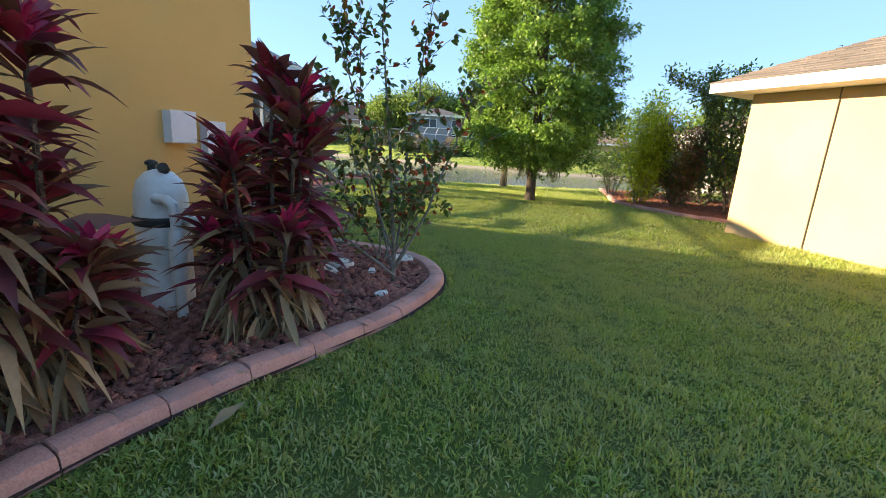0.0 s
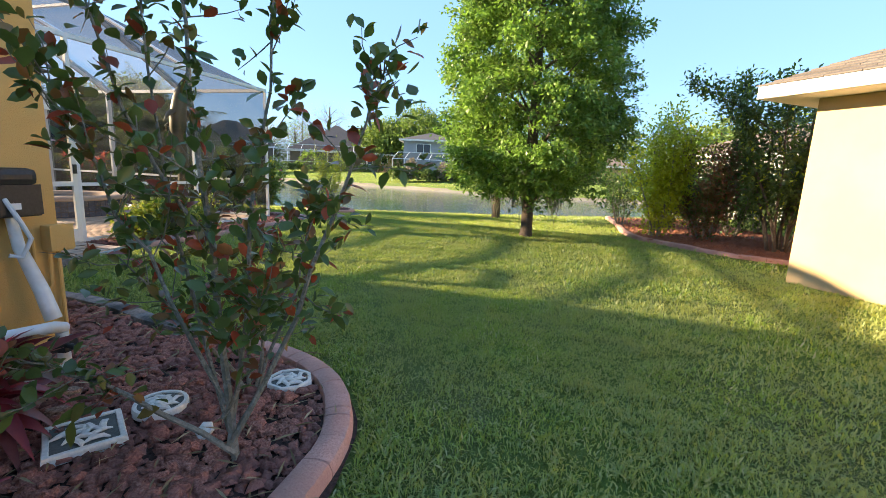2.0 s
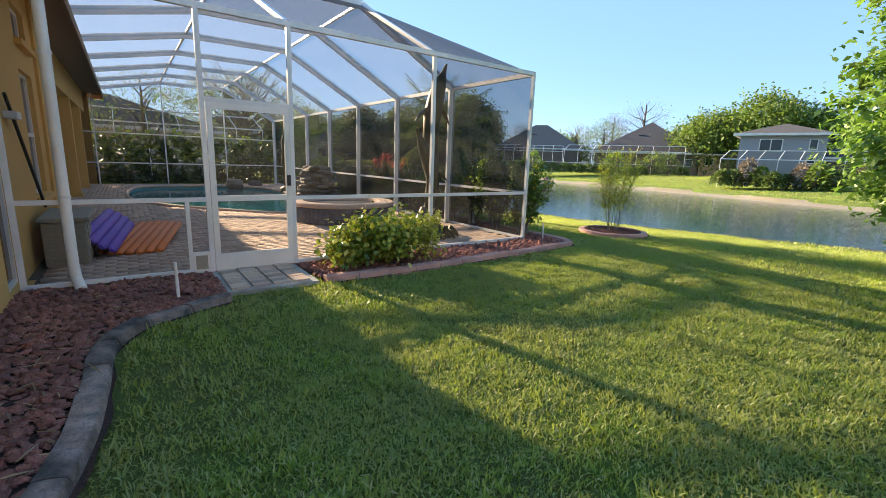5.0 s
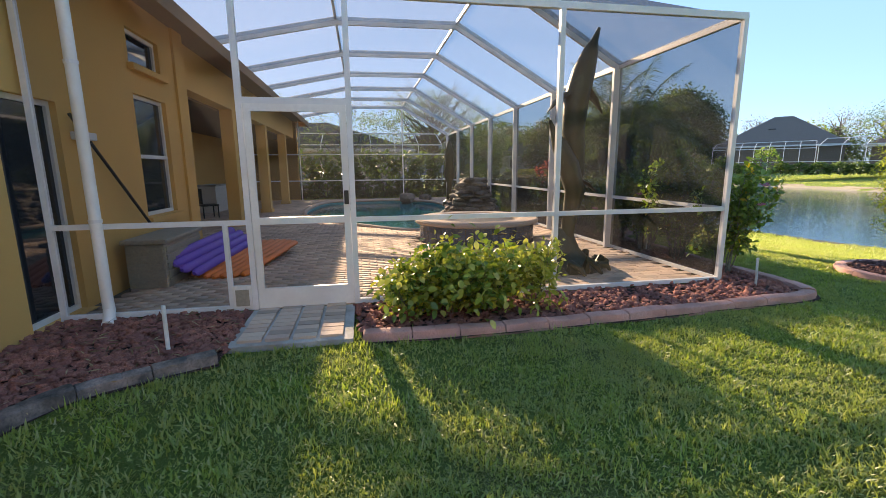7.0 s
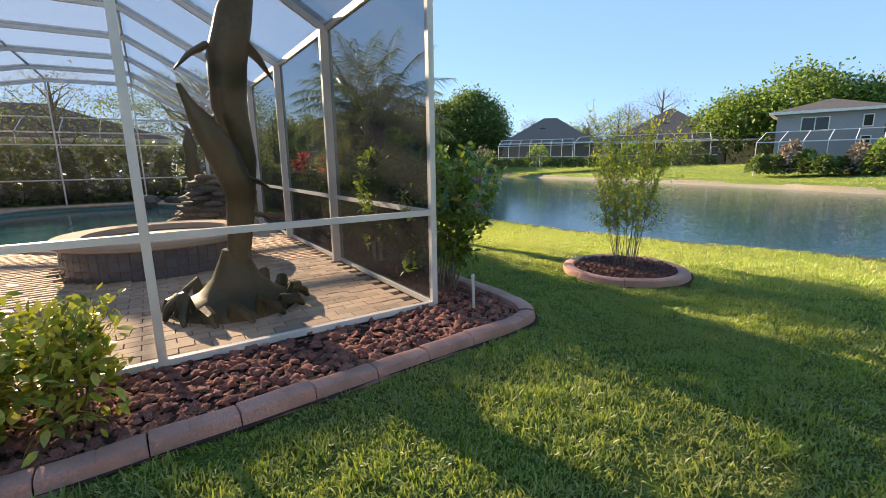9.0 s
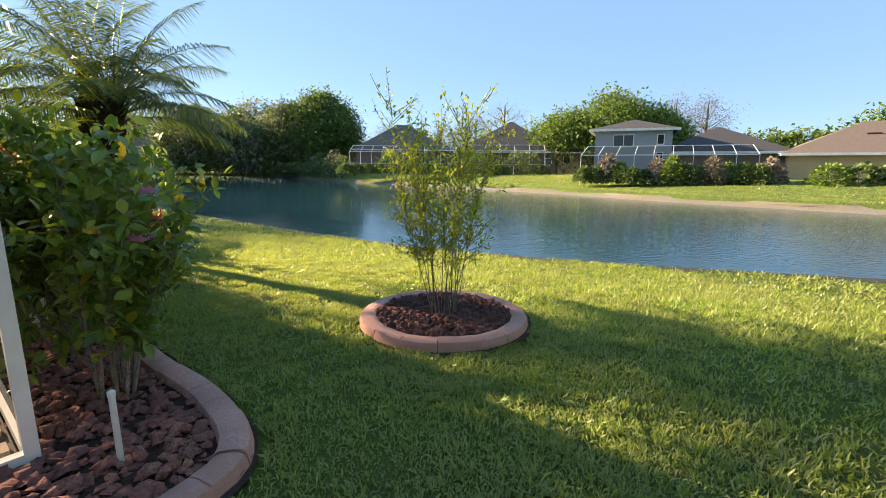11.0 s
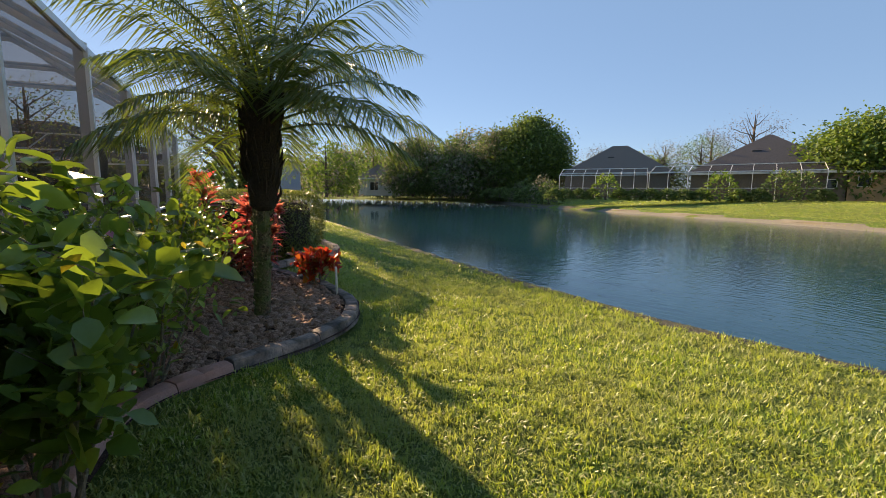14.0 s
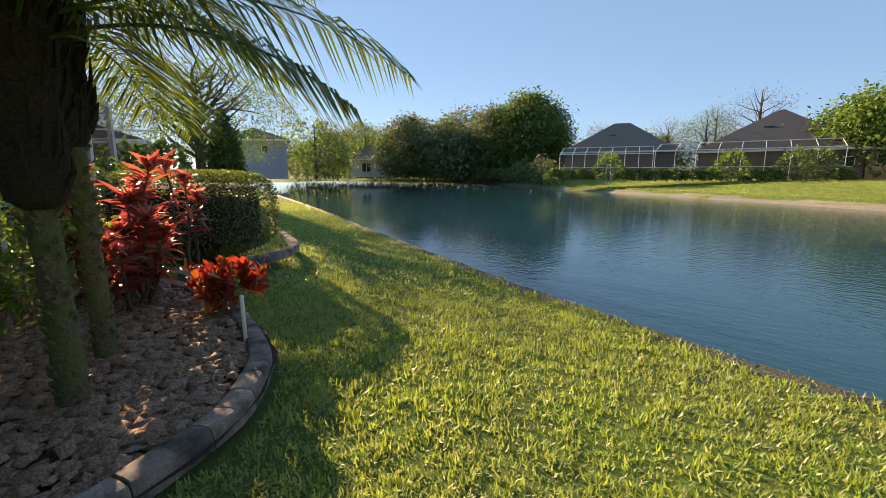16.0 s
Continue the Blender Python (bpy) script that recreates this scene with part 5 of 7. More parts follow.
def cordyline(at, heights, spread, label, mats=(M_CORDY, M_CORDYPINK), leaf=(0.30, 0.48), skirt=True, cat="cordyline", group="red cordylines"):
    """Canes that each end in a rosette of strap leaves."""
    root = thing("cordyline", (*at, 0.03), label, cat, group)
    stems, pos, aim, ln, pk_pos, pk_aim, pk_ln = [], [], [], [], [], [], []
    dry_p, dry_a, dry_l = [], [], []
    for h in heights:
        an = rng.uniform(0, 6.28)
        r = spread * math.sqrt(rng.random())
        base = Vector((at[0] + 0.35 * r * math.cos(an), at[1] + 0.35 * r * math.sin(an), 0.02))
        top = Vector((at[0] + r * math.cos(an), at[1] + r * math.sin(an), h))
        pts = [base.lerp(top, t) + Vector(rng.normal(size=3)) * 0.02 for t in np.linspace(0, 1, 5)]
        stems.append((pts, [0.019, 0.017, 0.015, 0.013, 0.011]))
        for lo, cnt, pk in ((0.4, 8, False), (0.6, 13, False), (0.84, 30, False), (0.93, 15, True)):
            for i in range(cnt):
                t = lo + rng.random() * (0.07 if pk else 0.16)
                q, d = along(pts, min(t, 1.0))
                a2 = i * 2.4 + rng.normal() * 0.3
                rise = (0.25 + 0.9 * max(0, (t - 0.7) / 0.3)) if not pk else 1.5
                v = Vector((math.cos(a2), math.sin(a2), rise + 0.25 * rng.normal()))
                L = rng.uniform(*leaf) * (0.75 if pk else 1)
                (pk_pos if pk else pos).append(q[:])
                (pk_aim if pk else aim).append(v[:])
                (pk_ln if pk else ln).append(L)
        if skirt:
            for i in range(22):
                q, d = along(pts, rng.uniform(0.06, 0.55))
                a2 = rng.uniform(0, 6.28)
                dry_p.append(q[:])
                dry_a.append((math.cos(a2), math.sin(a2), -0.9 + 0.5 * rng.random()))
                dry_l.append(rng.uniform(0.22, 0.42))
    for s in stems:
        part("cane", stems_mesh([s]), M_DARKBARK, root, smooth=True)
    ln = np.array(ln)
    strap(root, "foliage", pos, aim, ln, ln * 0.21, mats[0])
    pk_ln = np.array(pk_ln)
    strap(root, "new_foliage", pk_pos, pk_aim, pk_ln, pk_ln * 0.26, mats[1])
    if dry_p:
        strap(root, "dry_skirt", dry_p, dry_a, np.array(dry_l), np.array(dry_l) * 0.13, M_STRAW)
    return root


def strap(parent, name, pos, aim, length, width, mat, segs=5):
    """Arching strap leaves with a fold along the middle."""
    pos, aim = np.asarray(pos, float), unit(np.asarray(aim, float))
    n = len(pos)
    side = unit(np.cross(aim, np.array([0, 0, 1.0]) + 0.35 * rng.normal(size=(n, 3))))
    length, width = np.asarray(length)[:, None], np.asarray(width)[:, None]
    sag = rng.uniform(0.1, 0.6, (n, 1))
    shape = [0.16, 0.72, 1.0, 0.8, 0.42, 0.02]
    rows = []
    for i in range(segs + 1):
        t = i / segs
        c = pos + aim * length * t * (1 - 0.15 * sag * t) - np.array([0, 0, 1.0]) * length * sag * t ** 2.2
        w = side * width * 0.5 * shape[i]
        up = np.cross(side, aim) * width * 0.16 * shape[i]
        rows += [c - w + up, c, c + w + up]
    v = np.stack(rows, 1)
    k = 3 * (segs + 1)
    f = []
    for i in range(segs):
        for j in (0, 1):
            f.append((i * 3 + j, i * 3 + j + 1, i * 3 + j + 4, i * 3 + j + 3))
    fc = (np.arange(n)[:, None, None] * k + np.array(f)[None]).reshape(-1, 4)
    return tagged(part(name, np_mesh(name, v, fc, mat, True), mat, parent), kind="stuff")


def shrub(name, at, paths, leaf_n, size, mats, label, cat, group="", bark=M_TRUNK, start=0.35, ratio=0.5, droop=0.2, spread=0.03, kinds=(1.0,), z=0.0, up=0.5, simple=False, sub=0):
    """Stems given as paths, twigs off them, leaves along both."""
    root = thing(name, (at[0], at[1], z), label, cat, group)
    allp = list(paths)
    for pts, rad in paths:
        for _ in range(sub):
            q, d = along(pts, rng.uniform(0.3, 0.97))
            v = d * 0.5 + Vector(dirs(1, 0.4)[0])
            tw = bend(q, v, rng.uniform(0.15, 0.4), 3, 0.2, 0.1)
            allp.append((tw, [0.0032, 0.0028, 0.0022, 0.0012]))
    part("branchwork", stems_mesh(allp, 6), bark, root, smooth=True)
    wts = np.array([sum((b - a).length for a, b in zip(p[:-1], p[1:])) for p, _ in allp])
    which = rng.choice(len(allp), leaf_n, p=wts / wts.sum())
    pos, aim = [], []
    for i in which:
        pts = allp[i][0]
        lo = start if i < len(paths) else 0.15
        q, d = along(pts, rng.uniform(lo, 1.0))
        v = Vector(dirs(1, up)[0]) + d * 0.6
        pos.append((q + Vector(rng.normal(size=3)) * spread)[:])
        aim.append(v[:])
    pos, aim = np.array(pos), np.array(aim)
    ln = rng.uniform(0.65, 1.25, leaf_n) * size
    cut = np.r_[0, np.cumsum(kinds)] / sum(kinds) * leaf_n
    perm = rng.permutation(leaf_n)
    for i, m in enumerate(mats):
        s = perm[int(cut[i]):int(cut[i + 1])]
        if len(s):
            part("foliage" if i == 0 else "tinted_foliage", leaf_mesh("leaves", pos[s], aim[s], ln[s], ln[s] * ratio, m, droop, simple, oval=not simple), m, root)["kind"] = "stuff"
    return root


def fan(at, n, height, lean, r0, z0=0.03, wander=0.08, base_r=0.08):
    """n stems rising from one base."""
    out = []
    for i in range(n):
        an = 6.283 * i / n + rng.normal() * 0.4
        ln = lean * rng.uniform(0.2, 1.0)
        h = height * rng.uniform(0.7, 1.0)
        d = Vector((math.cos(an) * ln, math.sin(an) * ln, 1))
        p = Vector((at[0] + base_r * math.cos(an), at[1] + base_r * math.sin(an), z0))
        pts = bend(p, d, h * d.length, 6, wander, 0.02)
        out.append((pts, [r0 * (1 - 0.13 * k) for k in range(7)]))
    return out


def crown_tree(name, at, height, trunk_r, profile, clusters, per, leaf, mats, label, cat="tree", group="", bark=M_DARKBARK, z=0.0, limbs=14, simple=False, ragged=0.25, fill=0.5, puff=0.28, kinds=(1.0,), lean=0.0, boughs=0):
    """A trunk with limbs; leaf clumps scattered through a crown whose radius by height is the profile."""
    root = thing(name, (at[0], at[1], z), label, cat, group)
    zs, rs = np.array([p[0] for p in profile]) * height, np.array([p[1] for p in profile])
    paths = [([Vector((at[0], at[1], z - 0.05)), Vector((at[0] + 0.01, at[1], z + 0.1)), Vector((at[0] + lean * 0.3, at[1], z + height * 0.3)), Vector((at[0] + lean * 0.7, at[1], z + height * 0.65)), Vector((at[0] + lean, at[1], z + height * 0.95))], [trunk_r * 1.35, trunk_r, trunk_r * 0.85, trunk_r * 0.5, trunk_r * 0.12])]
    for i in range(limbs):
        h = zs[0] + (zs[-1] - zs[0]) * (0.02 + 0.85 * i / limbs)
        f_ = min(0.93, max(0.1, h / height - 0.04))
        q = Vector((at[0] + lean * f_, at[1], z + f_ * height))
        R = np.interp(h, zs, rs)
        an = i * 2.4 + rng.normal() * 0.3
        pts = bend(q, (math.cos(an), math.sin(an), 0.35 + 0.5 * rng.random()), R * 0.95, 4, 0.15, 0.05)
        t = trunk_r * (0.42 - 0.22 * i / limbs)
        paths.append((pts, [t, t * 0.8, t * 0.55, t * 0.35, t * 0.12]))
    part("trunk", stems_mesh(paths[:1], 12), bark, root, smooth=True)
    if limbs:
        part("branchwork", stems_mesh(paths[1:], 6), bark, root, smooth=True)
    # clumps
    h = rng.uniform(zs[0], zs[-1], clusters * 4)
    R = np.interp(h, zs, rs)
    keep = rng.random(len(h)) < R / rs.max()
    h, R = h[keep][:clusters], R[keep][:clusters]
    an = rng.uniform(0, 6.2832, len(h))
    lump = 1 + ragged * np.sin(3 * an + h * 1.9) * np.cos(2.1 * h + an) + ragged * 0.6 * rng.normal(size=len(h))
    rr = R * lump * np.where(rng.random(len(h)) < fill, rng.uniform(0.25, 1, len(h)) ** 0.5, rng.uniform(0.82, 1.02, len(h)))
    cpos = np.c_[at[0] + rr * np.cos(an) + lean * h / height, at[1] + rr * np.sin(an), z + h + 0.1 * rng.normal(size=len(h))]
    out = np.c_[np.cos(an), np.sin(an), np.full(len(h), 0.35)]
    if boughs:
        # clumps gather round the ends of boughs
        own = rng.integers(0, boughs, len(h))
        cpos = cpos[own] + dirs(len(h), 0.25) * (rng.uniform(0.15, 1.0, (len(h), 1)) ** 0.5) * np.array([0.36, 0.36, 0.28])
        out = out[own]
    pos = np.repeat(cpos, per, 0) + rng.normal(size=(len(h) * per, 3)) * puff * np.array([1, 1, 0.7])
    aim = np.repeat(out, per, 0) * 0.6 + dirs(len(pos), 0.1)
    ln = rng.uniform(0.6, 1.3, len(pos)) * leaf
    pick = np.repeat(rng.random(len(h)), per)
    cut = np.r_[0, np.cumsum(kinds)] / sum(kinds)
    for i, m in enumerate(mats):
        s = (pick >= cut[i]) & (pick < cut[i + 1] + 1e-9)
        if s.any():
            part("crown" if i == 0 else "crown_tint", leaf_mesh("crown", pos[s], aim[s], ln[s], ln[s] * 0.55, m, 0.2, simple), m, root)["kind"] = "stuff"
    return root


def palm(at, height, label, lean=(0, 0), fronds=34, flen=1.35, trunk_r=0.075, z=0.03, crown_r=0.2, fibre=(0.44, 0.8)):
    root = thing("palm_tree", (at[0], at[1], z), label, "palm", "dwarf date palms")
    top = Vector((at[0] + lean[0], at[1] + lean[1], height))
    base = Vector((at[0], at[1], z - 0.03))
    pts = [base.lerp(top, t) + Vector((0.02 * math.sin(5 * t), 0.02 * math.cos(4 * t), 0)) for t in np.linspace(0, 1, 22)]
    b = Build()
    st = b
    b.tube(pts, [trunk_r * (1.2 - 0.25 * min(1, 3 * i / 21)) * (1 + 0.09 * (i % 2)) for i in range(22)], 14)
    for i in range(150):
        t = rng.uniform(0.05, 0.8)
        q, _ = along(pts, t)
        an = i * 2.4
        o = Vector((math.cos(an), math.sin(an), 0))
        st.tube([q + o * trunk_r * 0.9, q + o * (trunk_r + 0.028) + Vector((0, 0, 0.03))], [0.02, 0.009], 5)
    part("trunk", b, M_PALMBARK, root, smooth=True)
    k = Build()
    lo_, hi_ = fibre
    k.tube([along(pts, lo_)[0], along(pts, lo_ + 0.02)[0], along(pts, lo_ * 0.6 + hi_ * 0.4)[0], along(pts, hi_)[0], along(pts, 0.97)[0]], [trunk_r * 1.1, crown_r * 0.8, crown_r * 0.95, crown_r, crown_r * 0.5], 14)
    for i in range(110):
        q, _ = along(pts, rng.uniform(lo_ + 0.03, 0.95))
        o = Vector((math.cos(i * 2.4), math.sin(i * 2.4), 0))
        k.tube([q + o * crown_r * 0.75, q + o * (crown_r + 0.02) + Vector((0, 0, 0.1)), q + o * (crown_r + rng.uniform(0.02, 0.06)) + Vector((0, 0, rng.uniform(0.16, 0.26)))], [0.022, 0.014, 0.004], 4)
    part("fibre_crown", k, M_FIBRE, root, "dark matted fibre below the fronds", True)
    for i in range(fronds):
        an = i * 2.399 + rng.normal() * 0.12
        el = 1.35 - 1.05 * (i / fronds) + 0.1 * rng.normal()
        L = flen * rng.uniform(0.85, 1.12)
        d = Vector((math.cos(an) * math.cos(el), math.sin(an) * math.cos(el), math.sin(el)))
        o = Vector((math.cos(an), math.sin(an), 0))
        n = 14
        mid = []
        p = along(pts, 1.0 - 0.2 * i / fronds)[0] + o * 0.07
        for s in range(n + 1):
            mid.append(p.copy())
            d = (d + Vector((0, 0, -0.085))).normalized()
            p = p + d * (L / n)
        rb = Build().tube(mid, [0.012 - 0.0007 * s for s in range(n + 1)], 5)
        fr = part("frond_rib", rb, M_LIME if i % 5 == 0 else M_PALM, root)
        ps, am, ln = [], [], []
        for s in np.linspace(0.14, 0.99, 46):
            q, dd = along(mid, s)
            sd = dd.cross(Vector((0, 0, 1))).normalized()
            for sg in (-1, 1):
                ps.append(q[:])
                am.append((sd * sg * 1.0 + dd * (0.35 + 0.5 * s) + Vector((0, 0, 0.25 - 0.35 * rng.random())))[:])
                ln.append(0.34 * flen / 1.35 * (0.35 + 1.0 * math.sin(min(1, s * 1.08) * math.pi) ** 0.7) * rng.uniform(0.85, 1.1))
        ln = np.array(ln)
        part("leaf_blade", leaf_mesh("leaflets", ps, am, ln, np.full(len(ln), 0.019), M_PALM, 0.5, False, 0.3), M_PALM, fr)["kind"] = "stuff"
    return root


# bed beside the house
cordyline((-0.78, 2.78), [1.72, 1.6, 1.5, 1.42, 1.34, 1.22, 1.1, 1.05, 0.9, 0.8, 0.65, 0.98, 0.5, 0.7, 1.3], 0.42, "red and burgundy cordyline clump with dry lower leaves", leaf=(0.24, 0.40))
cordyline((-1.48, 1.62), [2.0, 1.85, 1.7, 1.5, 1.25, 1.05, 0.75, 0.9], 0.34, "tall burgundy cordyline clump against the yellow wall", leaf=(0.26, 0.42))
cordyline((-1.5, 2.1), [0.62, 0.45, 0.4], 0.25, "low burgundy cordyline with crimson new leaves")
cordyline((-1.28, 3.98), [0.45, 0.36], 0.08, "slim burgundy cordyline beside the pool pipes", skirt=False)
cordyline((-1.35, 0.75), [0.7, 0.95, 1.2, 0.5], 0.4, "burgundy cordyline with straw-coloured dry leaves", leaf=(0.28, 0.42))
SHRUB = Vector((-0.116, 3.957, 0.03))
pp = []
for r0, offs in ((0.021, ((0, 0, 0), (-0.01, 0, 0.7), (-0.06, 0, 1.35), (-0.14, 0.05, 1.95), (-0.2, 0.1, 2.5))),
                 (0.014, ((0.01, 0, 0.12), (0.3, 0, 0.72), (0.46, 0.05, 1.15), (0.6, 0.1, 1.55), (0.7, 0.1, 1.85))),
                 (0.014, ((0.01, 0, 0.06), (-0.36, -0.1, 0.38), (-0.62, -0.13, 0.5), (-0.86, -0.15, 0.58))),
                 (0.013, ((0.0, 0.02, 0.1), (0.08, 0.1, 1.0), (0.16, 0.16, 1.8), (0.26, 0.2, 2.6))),
                 (0.012, ((-0.02, 0.04, 0.15), (-0.26, 0.14, 1.05), (-0.4, 0.18, 1.85), (-0.4, 0.2, 2.45))),
                 (0.011, ((-0.01, 0, 0.3), (-0.22, -0.08, 0.95), (-0.46, -0.1, 1.4), (-0.6, -0.1, 1.7))),
                 (0.011, ((0.0, 0.03, 0.12), (0.17, 0.16, 0.6), (0.3, 0.22, 1.05), (0.36, 0.24, 1.3))),
                 (0.010, ((0.0, -0.02, 0.25), (0.14, -0.12, 0.62), (0.26, -0.2, 0.86))),
                 (0.010, ((-0.03, 0, 1.0), (-0.3, -0.05, 1.5), (-0.5, 0.0, 2.0), (-0.55, 0.02, 2.3)))):
    line = [SHRUB + Vector(o) for o in offs]
    pts = [along(line, t)[0] + Vector(rng.normal(size=3)) * 0.012 for t in np.linspace(0, 1, 9)]
    pp.append((pts, [r0 * (1 - 0.1 * k) for k in range(9)]))
pp += fan((-0.33, 4.62), 3, 1.3, 0.35, 0.014, 0.04, 0.1, 0.03)
shrub("lawn_shrub", (-0.116, 3.957), pp, 2300, 0.082, (M_PHOT, M_PHOTRED), "open upright shrub with dark glossy and bronze leaves", "shrub", start=0.22, ratio=0.52, spread=0.02, kinds=(0.86, 0.14), up=0.5, sub=12)

# golden bush at the screen
gp_paths = []
for c, hh, w in (((-3.9, -0.5), 0.48, 0.7), ((-3.5, -0.5), 0.54, 0.7), ((-3.2, -0.5), 0.46, 0.7)):
    q = at_house(*c)
    gp_paths += fan((q.x, q.y), 9, hh, 0.75, 0.012, 0.03, 0.15, 0.05)
shrub("golden_bush", tuple(at_house(-3.55, -0.5)[:2]), gp_paths, 5400, 0.085, (M_GOLD, M_HIB), "rounded variegated golden-green bush against the pool screen", "bush", start=0.3, ratio=0.62, spread=0.085, kinds=(0.68, 0.32), up=0.25, sub=5)
q = at_house(-2.66, -0.42)
shrub("golden_bush", (q.x, q.y), fan((q.x, q.y), 8, 0.62, 0.4, 0.012, 0.03, 0.12, 0.05), 900, 0.085, (M_GOLD,), "small golden-green bush with bare lower stems", "bush", start=0.45, ratio=0.42, spread=0.055, up=0.4, sub=4)

# hibiscus along the lake side of the screen
for (x, y), hh, n, kk in (((-4.08, 13.78), 1.5, 11, 1500), ((-4.95, 14.0), 1.66, 16, 2400), ((-5.8, 14.3), 1.58, 15, 2100), ((-6.75, 14.72), 1.3, 12, 1400), ((-7.4, 14.95), 1.0, 8, 700)):
    sh = shrub("hibiscus_bush", (x, y), fan((x, y), n, hh, 0.29, 0.011, 0.03, 0.12, 0.08), int(kk * 1.35), 0.086, (M_HIB, M_YELLOWLEAF), "leafy green hibiscus bush with pink flowers", "hibiscus", "hibiscus bushes", start=0.25, ratio=0.5, spread=0.035, kinds=(0.95, 0.05), up=0.35, sub=5)
    for _ in range(2):
        an = rng.uniform(0, 6.28)
        c = Vector((x + 0.4 * math.cos(an), y + 0.4 * math.sin(an), hh * rng.uniform(0.6, 0.95)))
        ps = [(c + Vector(dirs(1)[0]) * 0.005)[:] for _ in range(5)]
        part("flower", leaf_mesh("flower", ps, [(math.cos(a) , math.sin(a), 0.5) for a in np.arange(5) * 1.2566], 0.07, 0.075, M_PETAL, 0.1, False, 0.65), M_PETAL, sh, "pink flower")
for aa, bb, hh in ((0.85, 2.6, 1.3), (0.8, 12.5, 1.6), (0.8, 15.0, 1.7)):
    c = at_house(aa, bb)
    shrub("screen_shrub", (c.x, c.y), fan((c.x, c.y), 10, hh, 0.3, 0.014, 0.03, 0.12, 0.08), 900, 0.13, (M_HIB,), "dark leafy shrub behind the pool screen", "shrub", "shrubs along the screen", start=0.3, ratio=0.6, spread=0.05, sub=3)

for bb in (3.9, 5.2, 6.5, 7.8):
    c = at_house(0.95, bb)
    shrub("hibiscus_bush", (c.x, c.y), fan((c.x, c.y), 12, 1.4, 0.36, 0.013, 0.03, 0.12, 0.1), 1100, 0.09, (M_HIB, M_YELLOWLEAF), "leafy green hibiscus bush with pink flowers", "hibiscus", "hibiscus bushes", start=0.15, ratio=0.5, spread=0.05, kinds=(0.95, 0.05), up=0.35, sub=5)

# palms, red ti plants, croton, clipped hedge
palm((-8.62, 16.4), 2.4, "dwarf date palm with arching feathery fronds", (0.42, 0.04), 26, 1.75, 0.068, 0.03, 0.16, (0.5, 0.82))
palm((-9.3, 16.6), 2.8, "dwarf date palm with a mossy trunk", (0.22, 0.02), 24, 1.6, 0.06, 0.03, 0.12, (0.55, 0.82))
TI = (M_TIMIX, M_TI)
cordyline((-11.3, 16.82), [1.6, 1.45, 1.25, 0.95, 0.8, 0.6, 1.05, 0.7, 1.15, 1.35, 0.85, 0.5], 0.55, "scarlet ti plant glowing in backlight", TI, (0.24, 0.38), True, "ti plant", "scarlet ti plants")
cordyline((-10.5, 16.95), [0.75, 0.6, 0.95, 0.5, 0.8, 0.65], 0.36, "low scarlet ti plant beside the palm", TI, (0.2, 0.32), False, "ti plant", "scarlet ti plants")
cordyline((-12.0, 17.75), [1.35, 1.1, 1.5], 0.3, "thin red ti plant before the hedge", TI, (0.2, 0.3), False, "ti plant", "scarlet ti plants")
shrub("croton_bush", (-9.75, 17.58), fan((-9.75, 17.58), 12, 0.5, 0.55, 0.012, 0.03, 0.12, 0.05), 340, 0.15, (M_CROTON,), "small croton with orange, red and green leaves", "croton", start=0.35, ratio=0.42, spread=0.02, up=0.6)

hedge = thing("clipped_hedge", (-13.9, 18.15, 0), "clipped box-shaped green hedge on the lake side", "hedge")
hv = 2600
u, v, w = rng.uniform(-1, 1, (3, hv * 6))
sup = (np.abs(u) ** 4.2 + np.abs(v) ** 4.2 + np.abs(w) ** 4.2) ** (1 / 4.2)
s = 0.93 + 0.09 * rng.random(len(u))
U, Vv, Wv = u / sup * s, v / sup * s, w / sup * s
ca, sa = math.cos(radians(48)), math.sin(radians(48))
HX, HY = 1.3 * U, 1.0 * Vv
pos = np.c_[-13.9 + HX * ca - HY * sa, 18.15 + HX * sa + HY * ca, 0.72 + 0.68 * Wv]
part("foliage", leaf_mesh("leaves", pos, np.c_[U, Vv, Wv + 0.3] + dirs(len(u)) * 0.8, 0.055, 0.032, M_HEDGE), M_HEDGE, hedge)["kind"] = "stuff"
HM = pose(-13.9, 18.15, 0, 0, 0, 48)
# dark box behind the leaves stands in for the hedge's inner shade
part("core", Build().box((-0.98, -0.76, 0.06), (0.98, 0.76, 1.2), HM, 0.3), M_FIBRE, hedge, "dark solid core painted as the hedge's inner shade")
part("bare_branch", Build().tube([(-12.7, 17.6, 0.5), (-12.45, 17.75, 0.75), (-12.2, 17.95, 1.0), (-12.0, 18.05, 1.25)], [0.012, 0.011, 0.009, 0.005], 6), M_TRUNK, hedge, "bare pale branch")

# ring bed shrub
pr = fan((-2.9, 15.83), 20, 1.95, 0.25, 0.0048, 0.03, 0.06, 0.10)
shrub("ring_shrub", (-2.9, 15.83), pr, 5200, 0.047, (M_MYRTLE, M_LIME), "airy many-stemmed shrub with yellow-green leaves", "shrub", start=0.4, ratio=0.34, spread=0.018, kinds=(0.75, 0.25), up=0.4, sub=16)

